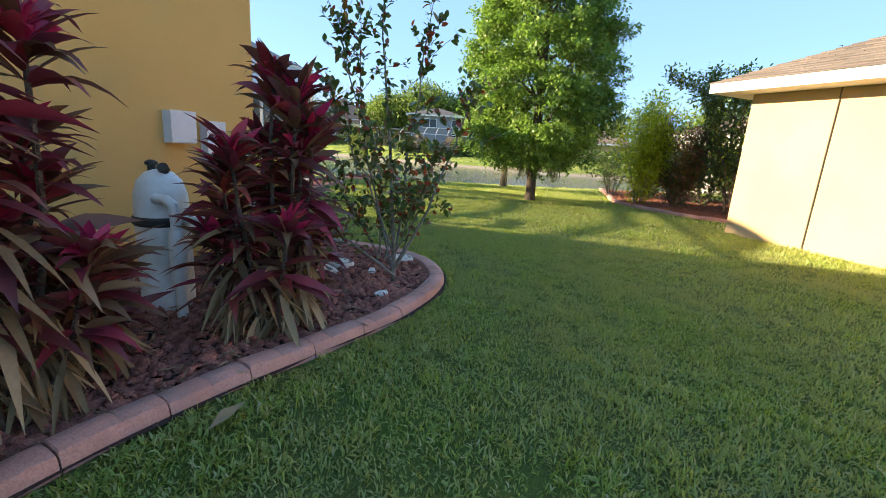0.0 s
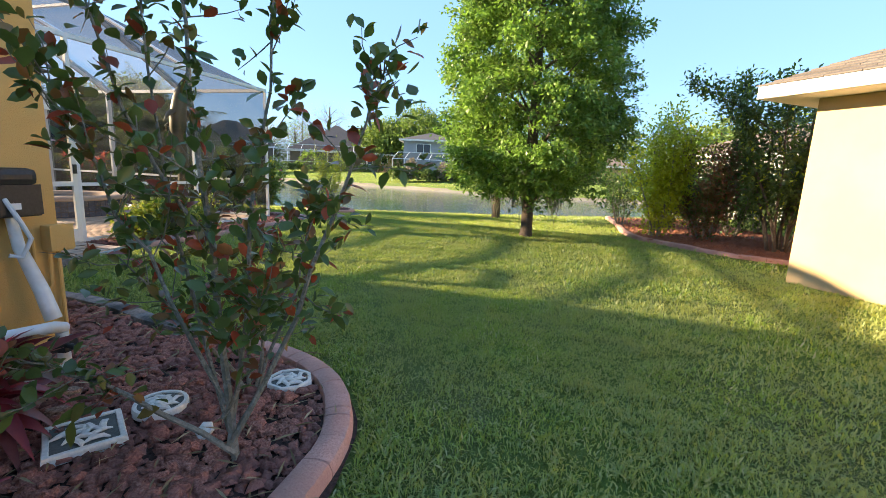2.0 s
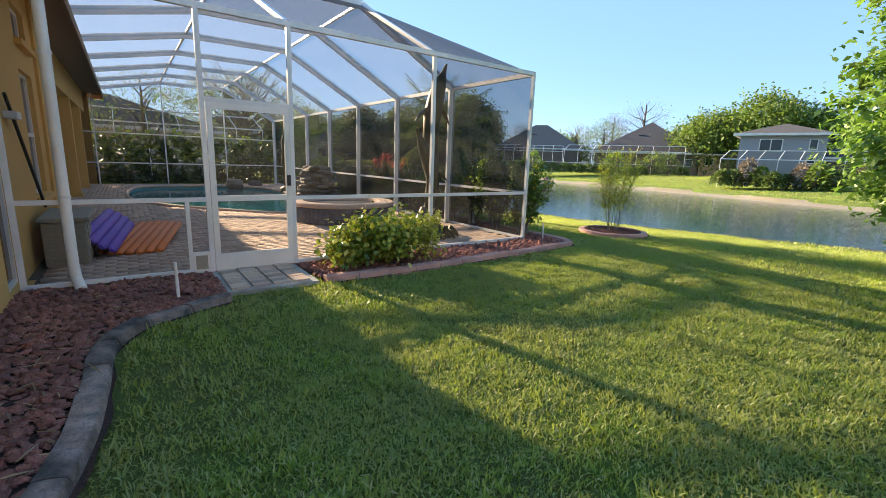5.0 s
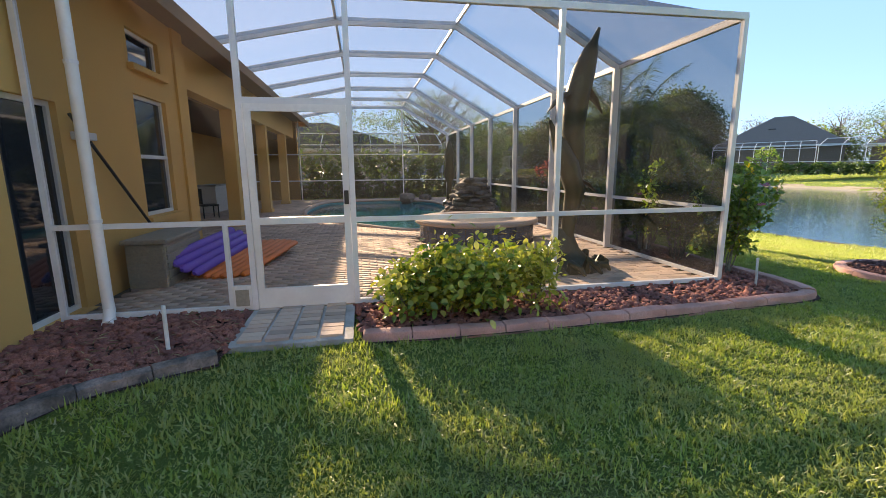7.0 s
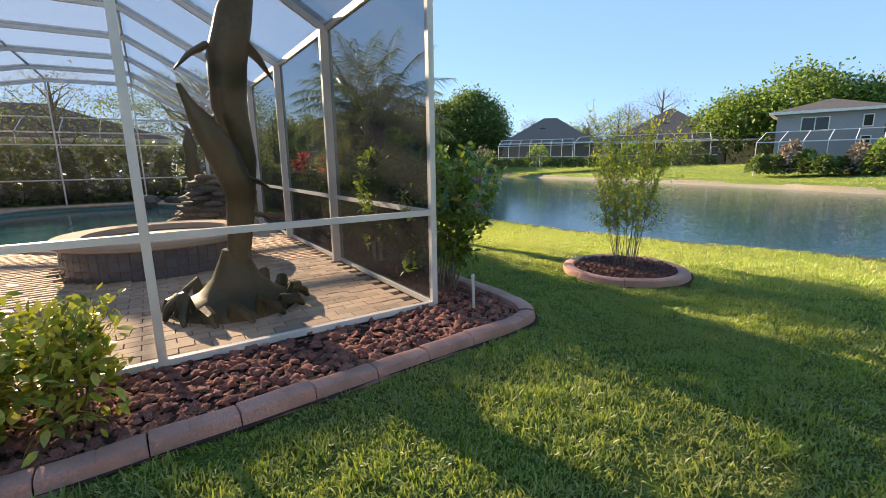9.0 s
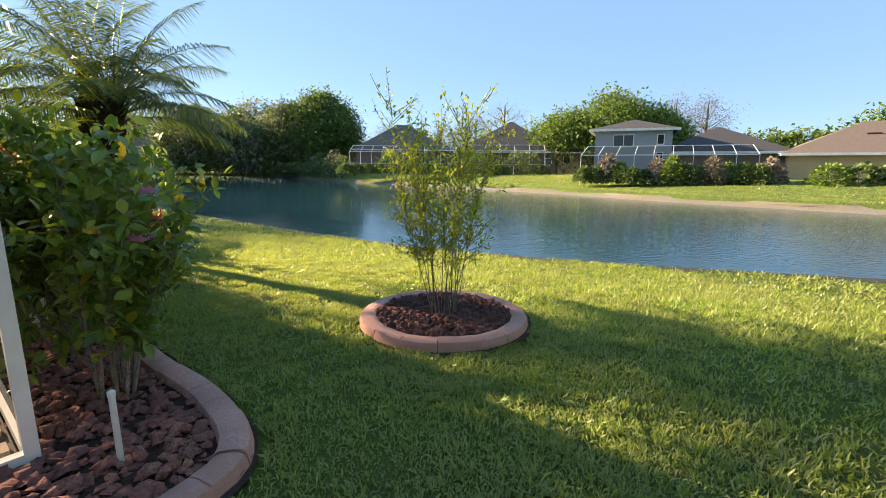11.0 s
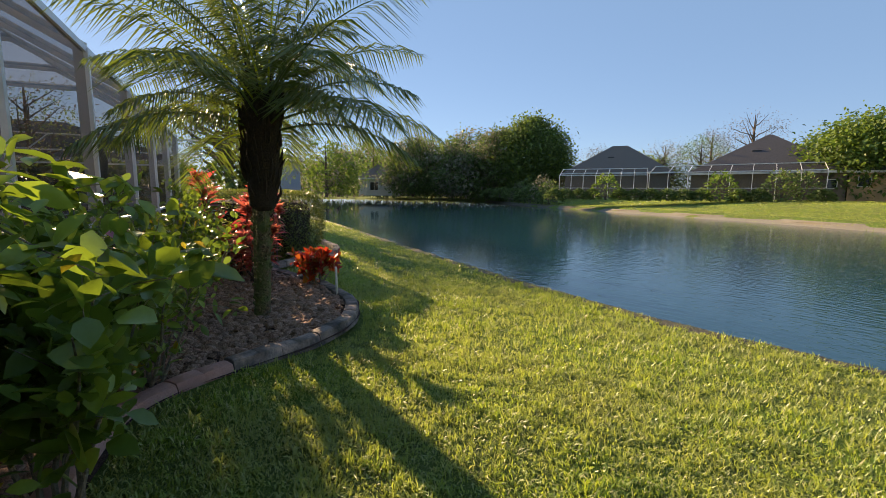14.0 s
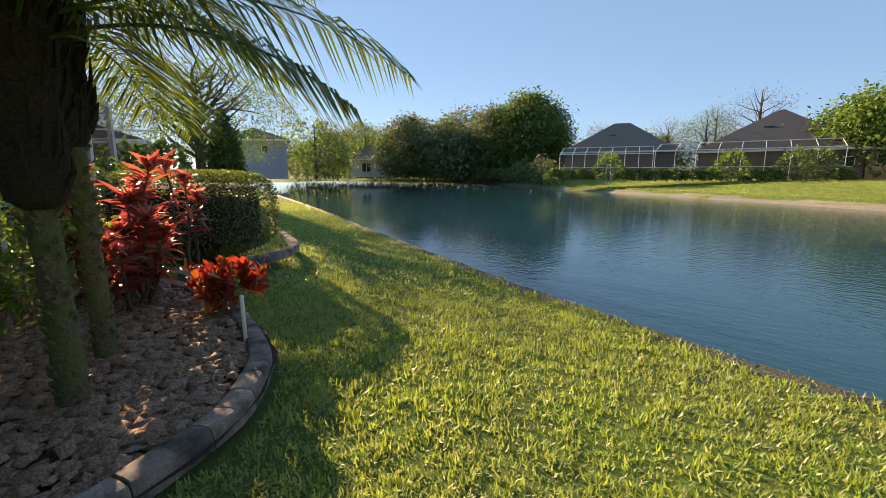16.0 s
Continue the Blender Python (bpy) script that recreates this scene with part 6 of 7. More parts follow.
# lawn trees
crown_tree("lawn_tree", (2.62, 12.25), 7.6, 0.135, [(0.12, 0.9), (0.17, 1.5), (0.28, 1.78), (0.5, 1.8), (0.7, 1.6), (0.86, 1.1), (1.0, 0.2)], 3600, 40, 0.088, (M_OAK, M_SHADE), "leafy upright green tree on the lawn", bark=M_DARKBARK, limbs=26, simple=True, fill=0.45, ragged=0.15, puff=0.085, kinds=(0.9, 0.1), boughs=520)
crown_tree("lawn_tree", (2.3, 16.0), 6.5, 0.12, [(0.15, 0.9), (0.25, 1.4), (0.45, 1.6), (0.7, 1.2), (0.9, 0.6), (1.0, 0.1)], 420, 26, 0.11, (M_OAK,), "second upright tree nearer the lake", bark=M_DARKBARK, limbs=14, simple=True, fill=0.5, ragged=0.15, puff=0.22)
for i in range(5):
    an = i * 1.25 + 0.4
    c = Vector((2.62 + 0.75 * math.cos(an), 12.25 + 0.75 * math.sin(an), 0.95))
    ps = np.array([(c + Vector((0.09 * rng.normal(), 0.09 * rng.normal(), 0.2 * rng.normal())))[:] for _ in range(90)])
    mo = thing("moss_strand", c, "grey hanging moss under the tree's crown", "moss", "hanging moss")
    part("beard", leaf_mesh("strands", ps, np.c_[0.15 * rng.normal(size=(90, 2)), -np.ones(90)], 0.22, 0.012, M_MOSS), M_MOSS, mo)["kind"] = "stuff"

# boundary shrubs
shrub("lime_shrub", (5.95, 13.0), fan((5.95, 13.0), 9, 3.0, 0.2, 0.025, 0.04, 0.08, 0.1), 8500, 0.115, (M_LIME,), "tall lime-green shrub in the boundary bed", "shrub", start=0.06, ratio=0.42, spread=0.16, simple=True, sub=12)
shrub("russet_shrub", (6.9, 12.6), fan((6.9, 12.6), 10, 2.4, 0.42, 0.02, 0.04, 0.1, 0.1), 9000, 0.1, (M_RUSSET, M_SHADE), "russet twiggy shrub in the boundary bed", "shrub", simple=True, start=0.08, ratio=0.45, spread=0.12, kinds=(0.75, 0.25), sub=12)
shrub("green_shrub", (5.95, 15.3), fan((5.95, 15.3), 12, 1.6, 0.5, 0.015, 0.04, 0.1, 0.1), 2400, 0.08, (M_SHADE, M_OAK), "green shrub near the lake end of the bed", "shrub", simple=True, start=0.2, ratio=0.45, spread=0.1, kinds=(0.6, 0.4), sub=6)
pd = fan((7.7, 11.3), 10, 3.9, 0.34, 0.035, 0.04, 0.09, 0.15) + [(bend((7.6, 11.3, 2.2), (-0.85, 0.2, 0.75), 2.3, 6, 0.05, -0.05), [0.02, 0.017, 0.014, 0.011, 0.008, 0.006, 0.003])]
shrub("dark_tree", (7.7, 11.3), pd, 11000, 0.12, (M_SHADE, M_LIME), "tall dark shrubby tree leaning past the neighbour's wall", "tree", simple=True, start=0.2, ratio=0.42, spread=0.1, kinds=(0.94, 0.06), sub=18, bark=M_DARKBARK)
shrub("green_shrub", (8.2, 13.6), fan((8.2, 13.6), 12, 2.2, 0.4, 0.02, 0.04, 0.1, 0.1), 3600, 0.09, (M_SHADE, M_OAK), "dense green shrub at the back of the boundary bed", "shrub", start=0.12, ratio=0.45, spread=0.16, kinds=(0.75, 0.25), sub=8)
shrub("green_shrub", (7.2, 15.0), fan((7.2, 15.0), 12, 1.8, 0.45, 0.02, 0.04, 0.1, 0.1), 3000, 0.09, (M_SHADE, M_OAK), "dense green shrub at the back of the boundary bed", "shrub", start=0.12, ratio=0.45, spread=0.15, kinds=(0.7, 0.3), sub=8)

for i, (x, y, h) in enumerate(((9.2, 12.2, 3.2), (9.6, 14.6, 2.8), (8.6, 16.4, 2.3), (9.8, 17.8, 2.4), (11.5, 15.5, 3.2), (11.8, 18.6, 3.0), (10.6, 20.2, 2.2), (13.5, 17.5, 3.4))):
    shrub("green_shrub", (x, y), fan((x, y), 12, h * 0.72, 0.42, 0.02, 0.02, 0.1, 0.1), 2600, 0.12, (M_SHADE, M_OAK), "dense green shrub at the back of the boundary bed", "shrub", start=0.08, ratio=0.5, spread=0.22, kinds=(0.8, 0.2), sub=6, simple=True)

# ---- across the water ----


def far_house(at, turn, w, d, eave, rise, wall, roofm, label, wins=(), z=0.5, hip=0.5):
    """A house with its front wall along local x through at; wins: (x, z, width, height)."""
    root = thing("house", (*at, z), label, "house")
    M = pose(*at, z, 0, 0, turn)
    root.matrix_basis = M
    part("wall", Build().box((0, 0, -0.6), (w, d, eave), M), wall, root)
    o, h = 0.5, eave
    e = [M @ Vector(p) for p in ((-o, -o, h), (w + o, -o, h), (w + o, d + o, h), (-o, d + o, h))]
    i = min(d, w) / 2 * hip * 2
    if w >= d:
        r = [M @ Vector((i, d / 2, h + rise)), M @ Vector((w - i, d / 2, h + rise))]
        rf = Build().quad(e[0], e[1], r[1], r[0]).quad(e[1], e[2], r[1]).quad(e[2], e[3], r[0], r[1]).quad(e[3], e[0], r[0])
    else:
        r = [M @ Vector((w / 2, i, h + rise)), M @ Vector((w / 2, d - i, h + rise))]
        rf = Build().quad(e[0], e[1], r[0]).quad(e[1], e[2], r[1], r[0]).quad(e[2], e[3], r[1]).quad(e[3], e[0], r[0], r[1])
    part("roof", rf, roofm, root)
    fs = Build()
    for p, q in zip(e, e[1:] + e[:1]):
        fs.bar(p + Vector((0, 0, -0.08)), q + Vector((0, 0, -0.08)), 0.06, 0.2)
    part("fascia", fs, M_WHITE, root)
    for x, zz, ww, hh in wins:
        wn_ = part("window", Build().box((x, -0.05, zz), (x + ww, 0.02, zz + hh), M), M_WHITE, root)
        nx = 2 if ww > 0.9 else 1
        for j in range(nx):
            part("pane", Build().box((x + 0.07 + j * (ww - 0.07) / nx, -0.07, zz + 0.07), (x + (j + 1) * (ww - 0.07) / nx, -0.04, zz + hh - 0.07), M), M_PANE, wn_)
    part("vent", Build().box((w * 0.4, d * 0.25, h + rise * 0.52), (w * 0.4 + 0.8, d * 0.25 + 0.25, h + rise * 0.52 + 0.2), M), M_BLACK, root)
    return root


def far_cage(p, q, depth, z0, z1, n, label):
    """A neighbour's pool enclosure from p to q, rising towards the house behind it."""
    p, q = Vector((*p, 0)), Vector((*q, 0))
    d = (q - p).normalized()
    back = Vector((-d.y, d.x, 0)) * depth
    root = thing("far_pool_cage", (p.x, p.y, z0), label, "pool enclosure", "far pool cages")
    for i in range(n + 1):
        c = p.lerp(q, i / n)
        part("post", Build().bar(c + Vector((0, 0, z0 - 0.4)), c + Vector((0, 0, z1)), 0.04, 0.04), M_ALU, root)
        part("rafter", Build().bar(c + Vector((0, 0, z1)), c + back * 0.45 + Vector((0, 0, z1 + 0.8)), 0.04, 0.04), M_ALU, root)
    part("eave_rail", Build().bar(p + Vector((0, 0, z1)), q + Vector((0, 0, z1)), 0.07, 0.07), M_ALU, root)
    part("chair_rail", Build().bar(p + Vector((0, 0, z0 + 0.75)), q + Vector((0, 0, z0 + 0.75)), 0.05, 0.05), M_ALU, root)
    part("ridge_rail", Build().bar(p + back * 0.45 + Vector((0, 0, z1 + 0.8)), q + back * 0.45 + Vector((0, 0, z1 + 0.8)), 0.07, 0.07), M_ALU, root)
    part("screen", Build().quad(p + Vector((0, 0, z0)), q + Vector((0, 0, z0)), q + Vector((0, 0, z1)), p + Vector((0, 0, z1))), M_SCREEN, root)
    part("roof_screen", Build().quad(p + Vector((0, 0, z1)), q + Vector((0, 0, z1)), q + back * 0.45 + Vector((0, 0, z1 + 0.8)), p + back * 0.45 + Vector((0, 0, z1 + 0.8))), M_SCREEN, root)
    return root


far_house((-4.9, 55.0), 0, 6.2, 8, 4.25, 1.1, M_GREYHOUSE, M_DARKROOF, "two-storey grey-blue house across the lake", ((1.5, 2.7, 1.7, 1.1), (5.0, 2.9, 0.6, 0.9), (5.0, 1.7, 0.6, 0.6)), 0.6)
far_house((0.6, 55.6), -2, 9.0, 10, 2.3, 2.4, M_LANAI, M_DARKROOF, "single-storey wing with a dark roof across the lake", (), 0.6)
far_cage((-5.4, 49.0), (6.2, 48.3), 7, 0.5, 2.45, 9, "white framed screen enclosure across the lake")
far_house((-10.2, 68.3), 10, 4.0, 7, 2.3, 1.4, M_TANHOUSE, M_DARKROOF, "small tan wing of the dark-roofed house", ((0.6, 0.9, 0.9, 0.9),), 1.1)
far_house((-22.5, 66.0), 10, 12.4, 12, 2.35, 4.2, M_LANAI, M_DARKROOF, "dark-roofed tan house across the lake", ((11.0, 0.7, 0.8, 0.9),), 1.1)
far_cage((-24.5, 60.6), (-11.0, 63.9), 7, 1.1, 3.4, 8, "white framed screen enclosure across the lake")
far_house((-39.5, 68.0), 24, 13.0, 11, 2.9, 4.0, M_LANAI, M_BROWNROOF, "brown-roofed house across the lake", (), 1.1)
far_cage((-32.6, 56.6), (-24.6, 60.4), 6, 1.1, 3.2, 7, "white framed screen enclosure across the lake")
far_house((-75.5, 56.0), 55, 8.0, 8, 2.6, 3.0, M_PALEHOUSE, M_BROWNROOF, "small brown-roofed house at the lake's end", ((2.0, 0.3, 1.6, 1.6),), 1.2)
far_house((-64.0, 32.0), 70, 7.5, 9, 4.3, 1.7, M_GREYHOUSE, M_DARKROOF, "pale two-storey house at the lake's end", ((1.0, 2.6, 1.2, 1.0), (4.5, 2.6, 0.8, 1.0)), 1.2)
far_house((9.2, 54.0), -8, 12, 10, 2.2, 2.6, M_TANHOUSE, M_BROWNROOF, "brown-roofed house across the lake", (), 0.5)
far_house((19.0, 22.5), 25, 9, 9, 3.0, 2.0, M_PALEHOUSE, M_BROWNROOF, "neighbour's pale house behind the boundary shrubs", (), 0.0)
c = at_house(-15, 27)
far_house((c.x, c.y), 78, 14, 11, 2.9, 2.3, M_PALEHOUSE, M_DARKROOF, "dark-roofed house beyond the pool hedge", (), 0.0)
c0, c1 = at_house(-8, 22.0), at_house(0.5, 22.0)
far_cage(c0[:2], c1[:2], 5, 0.0, 2.9, 6, "neighbouring pool enclosure beyond the hedge")

FT = [(0.06, 0.75), (0.25, 0.98), (0.5, 1.0), (0.7, 0.85), (0.86, 0.55), (0.96, 0.25), (1.0, 0.08)]


def far_tree(at, h, r, mats, label, n=170, leaf=0.6, z=0.5, prof=FT, group="trees across the lake", kinds=(1.0,), **kw):
    return crown_tree("tree", at, h, 0.03 * h, [(t, r * s) for t, s in prof], n, 22, leaf, mats, label, "tree", group, z=z, limbs=kw.pop("limbs", 8), simple=True, puff=r * 0.16, kinds=kinds, **kw)


far_tree((-49.7, 73.3), 12.6, 5.6, (M_FARTREE, M_FARBRIGHT), "rounded dense green tree at the lake's end", 1700, 0.48, kinds=(0.75, 0.25), ragged=0.12)
for x, y, h, r in ((-55, 70.5, 11.0, 4.6), (-60.5, 65.5, 9.0, 4.0), (-65.5, 61, 10.0, 3.8), (-57, 66, 7, 3.6)):
    far_tree((x, y), h, r, (M_FARTREE, M_MOSS), "dark tree hung with grey moss at the lake's end", 420, 0.55, kinds=(0.6, 0.4), ragged=0.4)
for x, y, h, r in ((-68, 46, 9, 4.0), (-72, 50, 8, 3.6), (-80, 62, 10, 5), (-88, 72, 11, 5)):
    far_tree((x, y), h, r, (M_FARBRIGHT, M_MOSS), "open green tree at the lake's end", 130, 0.5, kinds=(0.8, 0.2), ragged=0.35)
for x, y, h, r in ((-4.5, 73, 10, 5.2), (-10, 72.5, 8.0, 4.5), (0.5, 74, 8.0, 4.0)):
    far_tree((x, y), h, r, (M_FARBRIGHT, M_FARTREE), "rounded bright green tree behind the two-storey house", 900, 0.42, kinds=(0.8, 0.2), ragged=0.2)
for x, y, h, r, m in ((3.5, 88, 11.5, 4.2, M_TWIG), (7.5, 87, 11, 3.8, M_TWIG), (-25.5, 98, 13.5, 5.5, M_TWIG), (-31, 97, 11, 3.5, M_TWIG), (-33, 84, 8, 4, M_MOSS), (-28, 84, 8.5, 4, M_FARBRIGHT), (-44, 84, 8, 3.5, M_TWIG)):
    far_tree((x, y), h, r, (m,), "sparse early-spring tree beyond the houses", 260, 0.2, z=0.8, limbs=30, ragged=0.35)
for x, y, h, r in ((13, 81, 5.5, 4), (18, 80, 6, 4), (24, 79, 7.5, 5), (30, 74, 8, 5), (-12, 86, 8, 5), (-6, 88, 9, 5), (-18, 90, 7, 4), (-36, 86, 6.5, 4), (36, 60, 9, 5), (40, 50, 10, 6), (28, 47, 6, 4)):
    far_tree((x, y), h, r, (M_FARBRIGHT, M_FARTREE), "green tree in the far tree line", 150, 0.55, kinds=(0.6, 0.4), ragged=0.25)
crown_tree("tree", (-34.0, 22.9), 7.7, 0.32, [(0.3, 3.0), (0.5, 5.0), (0.75, 4.3), (0.92, 2.4), (1.0, 0.4)], 520, 34, 0.14, (M_FARBRIGHT, M_TWIG), "spreading open tree by the neighbour's lawn", limbs=54, kinds=(0.75, 0.25), simple=True, ragged=0.3, puff=0.32, z=-0.1)
far_tree((-30.5, 23.3), 4.3, 0.75, (M_FARTREE,), "narrow dark cone-shaped evergreen", 520, 0.22, 0.1, [(0.02, 0.9), (0.3, 1.0), (0.7, 0.65), (1.0, 0.05)], "", ragged=0.05, limbs=0)
for x, y, h, r in ((-27, 14.0, 5.6, 2.8), (-34, 11, 6.5, 3.6)):
    far_tree((x, y), h, r, (M_FARBRIGHT, M_TWIG), "open backlit tree beyond the pool hedge", 240, 0.11, 0, kinds=(0.6, 0.4), ragged=0.35, group="trees beyond the hedge", limbs=20)


def far_bush(x, y, r, h, m, label, z, group="bushes before the far houses"):
    root = thing("bush", (x, y, z), label, "bush", group)
    n = 420
    d = dirs(n)
    d[:, 2] = np.abs(d[:, 2])
    p = np.c_[x + d[:, 0] * r * rng.uniform(0.75, 1.05, n), y + d[:, 1] * r * rng.uniform(0.75, 1.05, n), z + d[:, 2] * h * rng.uniform(0.8, 1.1, n)]
    part("foliage", leaf_mesh("leaves", p, d + dirs(n) * 0.7, 0.32, 0.2, m, 0.2, True), m, root)["kind"] = "stuff"
    part("branchwork", stems_mesh(fan((x, y), 6, h * 0.8, 0.4, 0.03, z - 0.1)), M_DARKBARK, root)


for i, x in enumerate(np.arange(-5.0, 7.0, 0.85)):
    m = (M_FARTREE, M_FARTREE, M_TWIG, M_FARBRIGHT)[i % 4]
    far_bush(x, 47.9 + 0.3 * rng.normal(), 0.6 + 0.25 * rng.random(), (0.9 + 0.7 * rng.random()) * (1.3 if i % 4 > 1 else 0.8), m, "low bush along the far house front", 0.45)
for i, t in enumerate(np.linspace(0, 1, 17)):
    x, y = -32.5 + 21.5 * t, 55.4 + 7.3 * t - 0.6 * math.sin(3 * t)
    big = i in (4, 11, 14, 15)
    far_bush(x, y, 1.5 if big else 0.85, 2.4 if big else 0.85, M_FARBRIGHT if i in (11, 4) else M_FARTREE, "green bush before the far pool enclosures", 0.75)
for i in range(20):
    far_bush(-103 + 2.4 * i - 0.4 * (i % 3), 47 + 1.75 * i - (0.05 * (i - 8) ** 2 if i > 8 else 0) + 14 * (i > 1), 2.2, 2.4, M_FARTREE, "dark undergrowth on the far bank", 0.3)
for i in range(12):
    far_tree((-112 + 4.2 * i, 55 + 3.4 * i - 0.22 * i * i + 9), 8.0 + 1.6 * ((i * 5) % 4), 4.6, (M_FARTREE if i % 3 else M_FARBRIGHT, M_MOSS), "dark tree hung with grey moss at the lake's end", 260, 0.6, kinds=(0.65, 0.35), ragged=0.4)
for i in range(9):
    far_bush(-36 - i * 3.1, 60.5 + 1.0 * i - 0.3 * (i > 5) * (i - 5) ** 2, 1.4, 1.2, M_FARTREE, "dark undergrowth on the far bank", 0.6)
for i in range(12):
    c = at_house(-10.5 + i * 1.05, 19.2)
    far_bush(c.x, c.y, 0.85, 2.2, M_SHADE, "tall clipped hedge plant beyond the pool", 0.0, "hedge beyond the pool")
for i in range(16):
    far_bush(9.5 + i * 1.5, 46.5 + 0.1 * i, 1.1, 1.3, M_FARTREE if i % 3 else M_FARBRIGHT, "mixed bush on the far bank", 0.4)

# unbroken undergrowth along the end of the lake
end_line = smooth_line(FAR_SHORE[:5], 2.3)
for i, (x, y) in enumerate(end_line):
    out = np.array([x + 68, y - 56]) / math.hypot(x + 68, y - 56)
    far_bush(x + out[0] * 1.6, y + out[1] * 1.6, 1.7, 2.4 + 0.9 * ((i * 7) % 5) / 4, M_FARTREE if i % 4 else M_MOSS, "dark undergrowth on the far bank", 0.0)

# ---- rocks, litter and grass ----


def scatter(poly, n, seed):
    r = np.random.default_rng(seed)
    P = np.array(poly)
    lo, hi = P.min(0), P.max(0)
    xy = r.uniform(lo, hi, (n * 5, 2))
    return xy[inside(poly, xy[:, 0], xy[:, 1])][:n]


def rocks(name, xy, size, mat, z, label, flat=0.6):
    """Many small angular stones in one mesh."""
    n = len(xy)
    base = np.array([(1, 0, 0), (0, 1, 0), (-1, 0, 0), (0, -1, 0), (0.45, 0.5, 0.75), (-0.6, 0.3, 0.7), (0.1, -0.6, 0.8)])
    f = np.array([(0, 1, 4), (1, 5, 4), (1, 2, 5), (2, 6, 5), (2, 3, 6), (3, 0, 6), (0, 4, 6), (4, 5, 6)])
    s = size * rng.uniform(0.5, 1.35, (n, 1, 1)) * rng.uniform(0.65, 1.25, (n, 1, 3))
    v = (base[None] + 0.22 * rng.normal(size=(n, 7, 3))) * s
    v[:, :, 2] *= flat * rng.uniform(0.8, 1.5, (n, 1))
    a = rng.uniform(0, 6.283, n)
    c, sn = np.cos(a)[:, None], np.sin(a)[:, None]
    w = np.stack([v[..., 0] * c - v[..., 1] * sn + xy[:, None, 0], v[..., 0] * sn + v[..., 1] * c + xy[:, None, 1], v[..., 2] + z + rng.uniform(-0.01, 0.03, (n, 1))], -1)
    return tagged(new(name, np_mesh(name, w, (np.arange(n)[:, None, None] * 7 + f[None]).reshape(-1, 3), mat)), label, "rocks", kind="stuff")


xa = scatter(POLY_A, 17000, 1)
xa = xa[(line_gap(LINE_A, xa[:, 0], xa[:, 1]) > 0.17)]
rocks("lava_rocks", xa, 0.036, M_LAVA, 0.026, "red lava rocks covering the house bed")
xb = scatter(POLY_B, 26000, 2)
xb = xb[line_gap(LINE_B, xb[:, 0], xb[:, 1]) > 0.17]
lake_end = xb[:, 0] < -5.6
rocks("lava_rocks", xb[~lake_end][::2], 0.037, M_LAVA, 0.026, "red lava rocks along the pool screen")
rocks("bark_chips", xb[lake_end][::2], 0.052, M_BARK, 0.03, "brown bark chips under the palms", 0.5)
rg = np.random.default_rng(5)
tt, rr = rg.uniform(0, 6.283, 2600), np.sqrt(rg.random(2600)) * (RING[2] - 0.15)
rocks("lava_rocks", np.c_[RING[0] + rr * np.cos(tt), RING[1] + rr * np.sin(tt)], 0.027, M_LAVADARK, 0.055, "red lava rocks in the ring bed, darkened for self-shadow")
rocks("bark_chips", scatter(POLY_R, 5000, 6), 0.035, M_REDMULCH, 0.045, "red mulch chips under the boundary shrubs", 0.35)
LUMPS = [stone_mesh("rock", M_LAVA, s + 20, 0.075, 0.06, 0.05, 1) for s in range(6)]
DARK_LUMPS = [stone_mesh("rock", M_LAVADARK, s + 20, 0.07, 0.055, 0.05, 1) for s in range(6)]
for poly, host, n, seed in ((POLY_A, bed_a, 150, 11), (POLY_B, bed_b, 150, 12), ([(RING[0] + 0.58 * math.cos(a), RING[1] + 0.58 * math.sin(a)) for a in np.arange(20) * 0.314], bed_ring, 50, 13)):
    for i, (x, y) in enumerate(scatter(poly, n * 3, seed)):
        if (poly is POLY_A and y < 1.0) or (poly is not POLY_A and poly is not POLY_B and i > 140) or line_gap(LINE_A if poly is POLY_A else LINE_B, np.array(x), np.array(y)) < 0.2 or (poly is POLY_B and x < -5.6):
            continue
        o = new("rock", (DARK_LUMPS if host is bed_ring else LUMPS)[i % 6])
        o.matrix_basis = pose(x, y, 0.06, *rng.uniform(0, 40, 2), rng.uniform(0, 360))
        o.parent = host
PALE = [stone_mesh("pale_rock", M_PLAQUE if s % 2 else M_BARK, s + 40, 0.13, 0.09, 0.05, 1) for s in range(4)]
for i, (x, y) in enumerate(((-1.05, 3.25), (-0.85, 3.4), (-0.6, 3.3), (-1.35, 4.1), (-1.2, 4.25), (-1.5, 4.2), (-1.3, 4.45), (-0.35, 4.15), (-0.9, 3.6), (-0.15, 3.5))):
    o = new("pale_stone", PALE[i % 4])
    o.matrix_basis = pose(x, y, 0.065, 8 * rng.normal(), 8 * rng.normal(), rng.uniform(0, 360))
    tagged(o, "pale flat stone among the red rocks", "stone", "pale stones")
lit = scatter(POLY_A, 1000, 21)
part_l = leaf_mesh("litter", np.c_[lit, np.full(len(lit), 0.075)], np.c_[rng.normal(size=(len(lit), 2)), 0.1 * rng.normal(size=len(lit))], rng.uniform(0.05, 0.22, len(lit)), 0.012, M_STRAW, 0.05)
tagged(new("leaf_litter", part_l), "dry straw and leaves on the red rocks", "leaf litter", kind="stuff")
fl = new("fallen_leaf", leaf_mesh("fallen_leaf", [(-0.62, 1.62, 0.05)], [(0.35, 0.55, 0.25)], 0.2, 0.06, M_STRAW, 0.1))
tagged(fl, "dry tan leaf lying on the grass", "leaf")


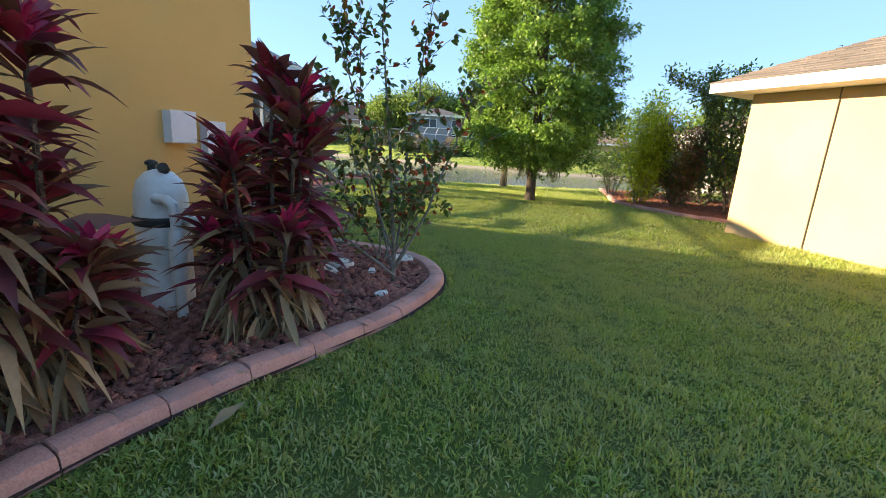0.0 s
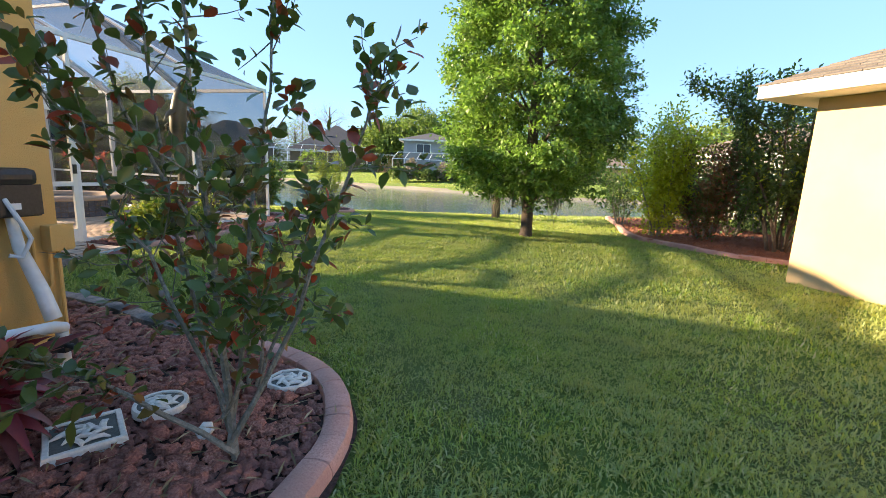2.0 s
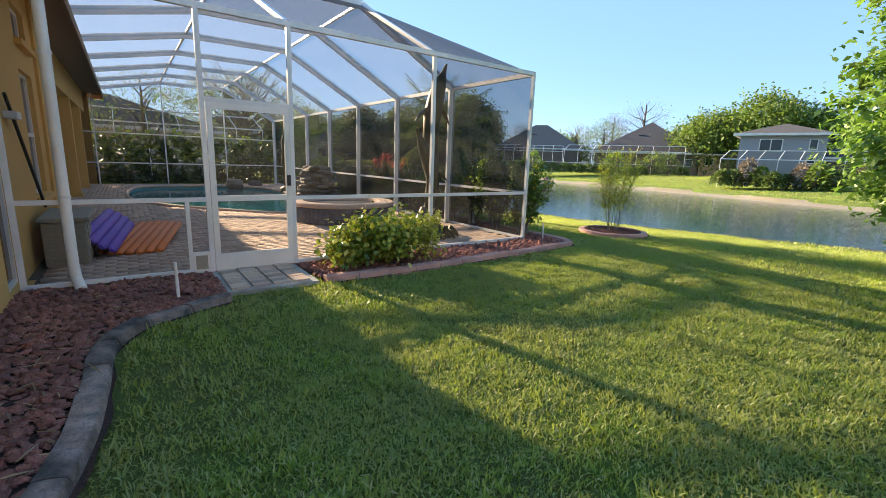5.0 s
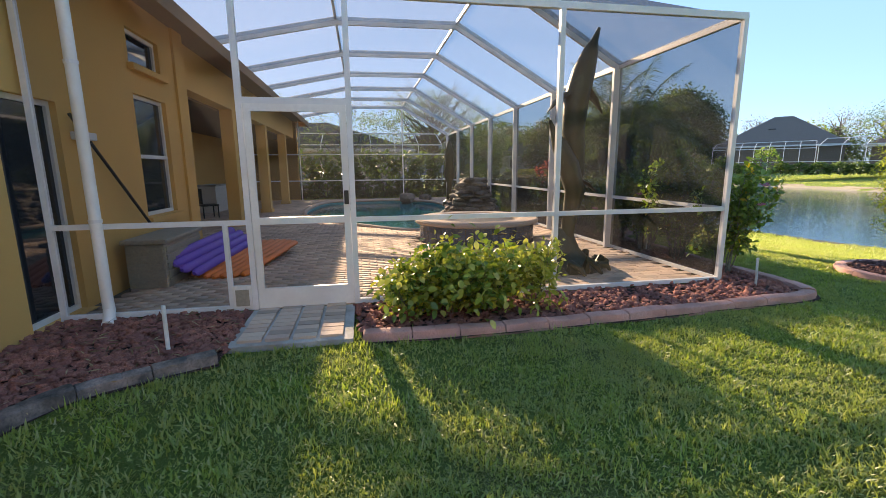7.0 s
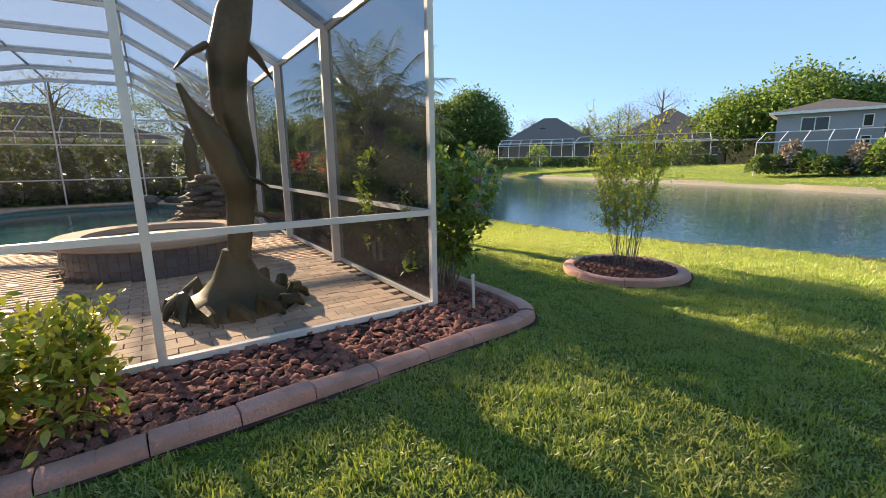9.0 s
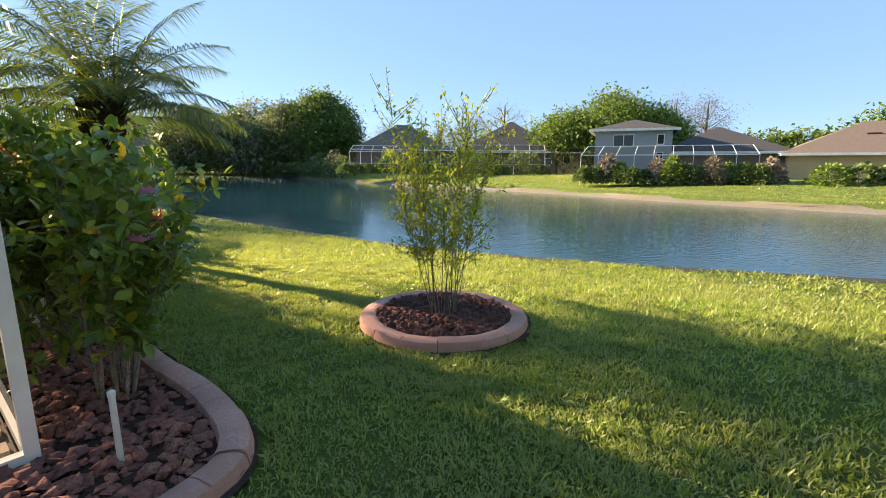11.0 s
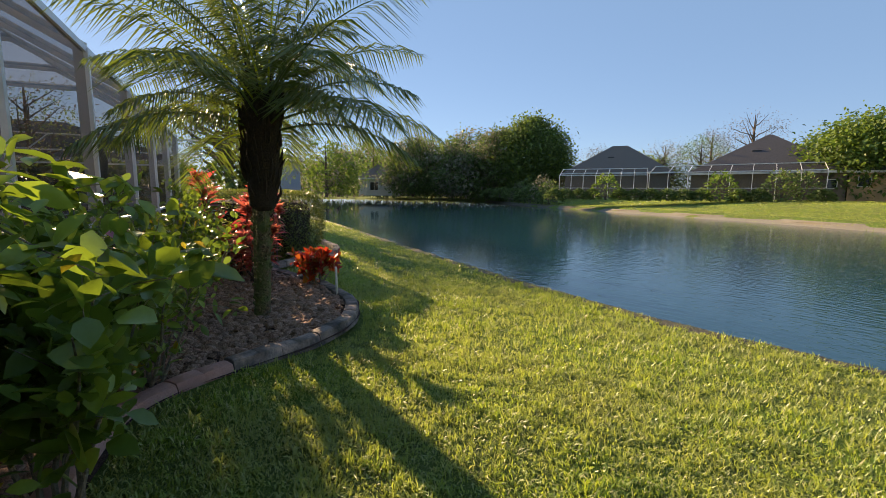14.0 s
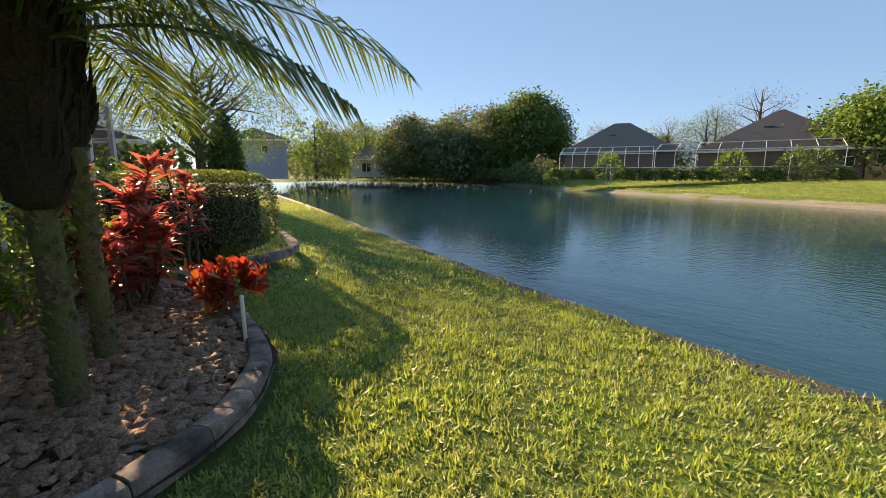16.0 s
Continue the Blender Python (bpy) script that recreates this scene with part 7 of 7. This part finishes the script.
def lawn_mask(x, y):
    bad = inside(POLY_A, x, y) | inside(POLY_B, x, y) | inside(POLY_R, x, y) | inside(PATIO, x, y) | inside(PAD, x, y) | inside(HOUSE_PLAN, x, y) | inside(LAKE, x, y)
    bad |= np.hypot(x - RING[0], y - RING[1]) < RING[2] + 0.01
    for ln in (LINE_A, LINE_B, LINE_R, hedge_line):
        bad |= line_gap(ln, x, y) < 0.05
    u, n_ = (x - G0.x) * GU.x + (y - G0.y) * GU.y, (x - G0.x) * GN.x + (y - G0.y) * GN.y
    return ~(bad | ((u > -0.02) & (n_ > -0.02)))


def blades(name, x, y, length, width, folded, seed):
    """Grass blades: a kite bent at its middle where one can tell it, else one triangle."""
    r = np.random.default_rng(seed)
    n = len(x)
    z = ground_height(x, y)
    tuft = 0.8 + 0.35 * np.sin(x * 9.1 + 2 * np.sin(y * 5.3)) * np.sin(y * 8.3 + 2 * np.sin(x * 4.7))
    a, lean = r.uniform(0, 6.283, n), r.uniform(0.2, 1.45, n)
    L = length * r.uniform(0.6, 1.3, n) * tuft
    o = np.stack([np.cos(a), np.sin(a), 0 * a], -1)
    s = np.stack([-np.sin(a + r.normal(size=n) * 0.5), np.cos(a), 0.35 * r.normal(size=n)], -1) * (width * r.uniform(0.6, 1.2, n) / 2)[:, None]
    p = np.stack([x, y, z - 0.004], -1)
    up = np.array([0, 0, 1.0])
    tip = p + o * (L * np.sin(lean))[:, None] + up * (L * np.cos(lean))[:, None]
    if not folded:
        return np_mesh(name, np.stack([p - s, p + s, tip], 1), np.arange(n * 3).reshape(-1, 3), M_GRASS)
    m = p + o * (L * 0.5 * np.sin(lean * 0.55))[:, None] + up * (L * 0.5 * np.cos(lean * 0.55))[:, None]
    return np_mesh(name, np.stack([p, m + s, tip, m - s], 1), np.arange(n * 4).reshape(-1, 4), M_GRASS)


for name, density, box, lo, hi, ln, wd, folded, seed in (("near_grass", 8400, (-9, 5, -3, 21), 0, 2.0, 0.058, 0.0092, True, 31), ("mid_grass", 3000, (-13, 9, -4, 23), 2.1, 6.5, 0.07, 0.017, False, 32), ("far_grass", 420, (-32, 14, -5, 30), 6.5, 40, 0.085, 0.034, False, 33), ("bank_grass", 130, (-60, 24, 34, 70), 22, 80, 0.09, 0.05, False, 34)):
    r = np.random.default_rng(seed)
    n = int(density * (box[1] - box[0]) * (box[3] - box[2]) / 3)
    x, y = np.repeat(r.uniform(box[0], box[1], n), 3), np.repeat(r.uniform(box[2], box[3], n), 3)
    x, y = x + 0.012 * r.normal(size=len(x)) * (1 + lo / 4), y + 0.012 * r.normal(size=len(y)) * (1 + lo / 4)
    g = line_gap(WALKED, x, y) + 0.3 * r.normal(size=len(x)) * (1 if lo < 10 else 0)
    s = (g >= lo) & (g < hi)
    x, y = x[s], y[s]
    # sparse worn patches and small gaps that show the thatch
    thin = np.sin(x * 1.3 + 0.7 * y) * np.sin(y * 1.1 - 0.4 * x) + 0.4 * np.sin(3.1 * x) * np.sin(2.7 * y)
    gaps = np.sin(x * 13.0 + 3 * np.sin(y * 3.1)) * np.sin(y * 12.1 + 3 * np.sin(x * 2.7))
    s = lawn_mask(x, y) & (r.random(len(x)) < 0.92 - 0.25 * (thin > 0.55) - 0.35 * (gaps > 0.45))
    tagged(new(name, blades(name, x[s], y[s], ln, wd, folded, seed + 9)), "green lawn grass with straw-coloured patches", "grass", kind="stuff")
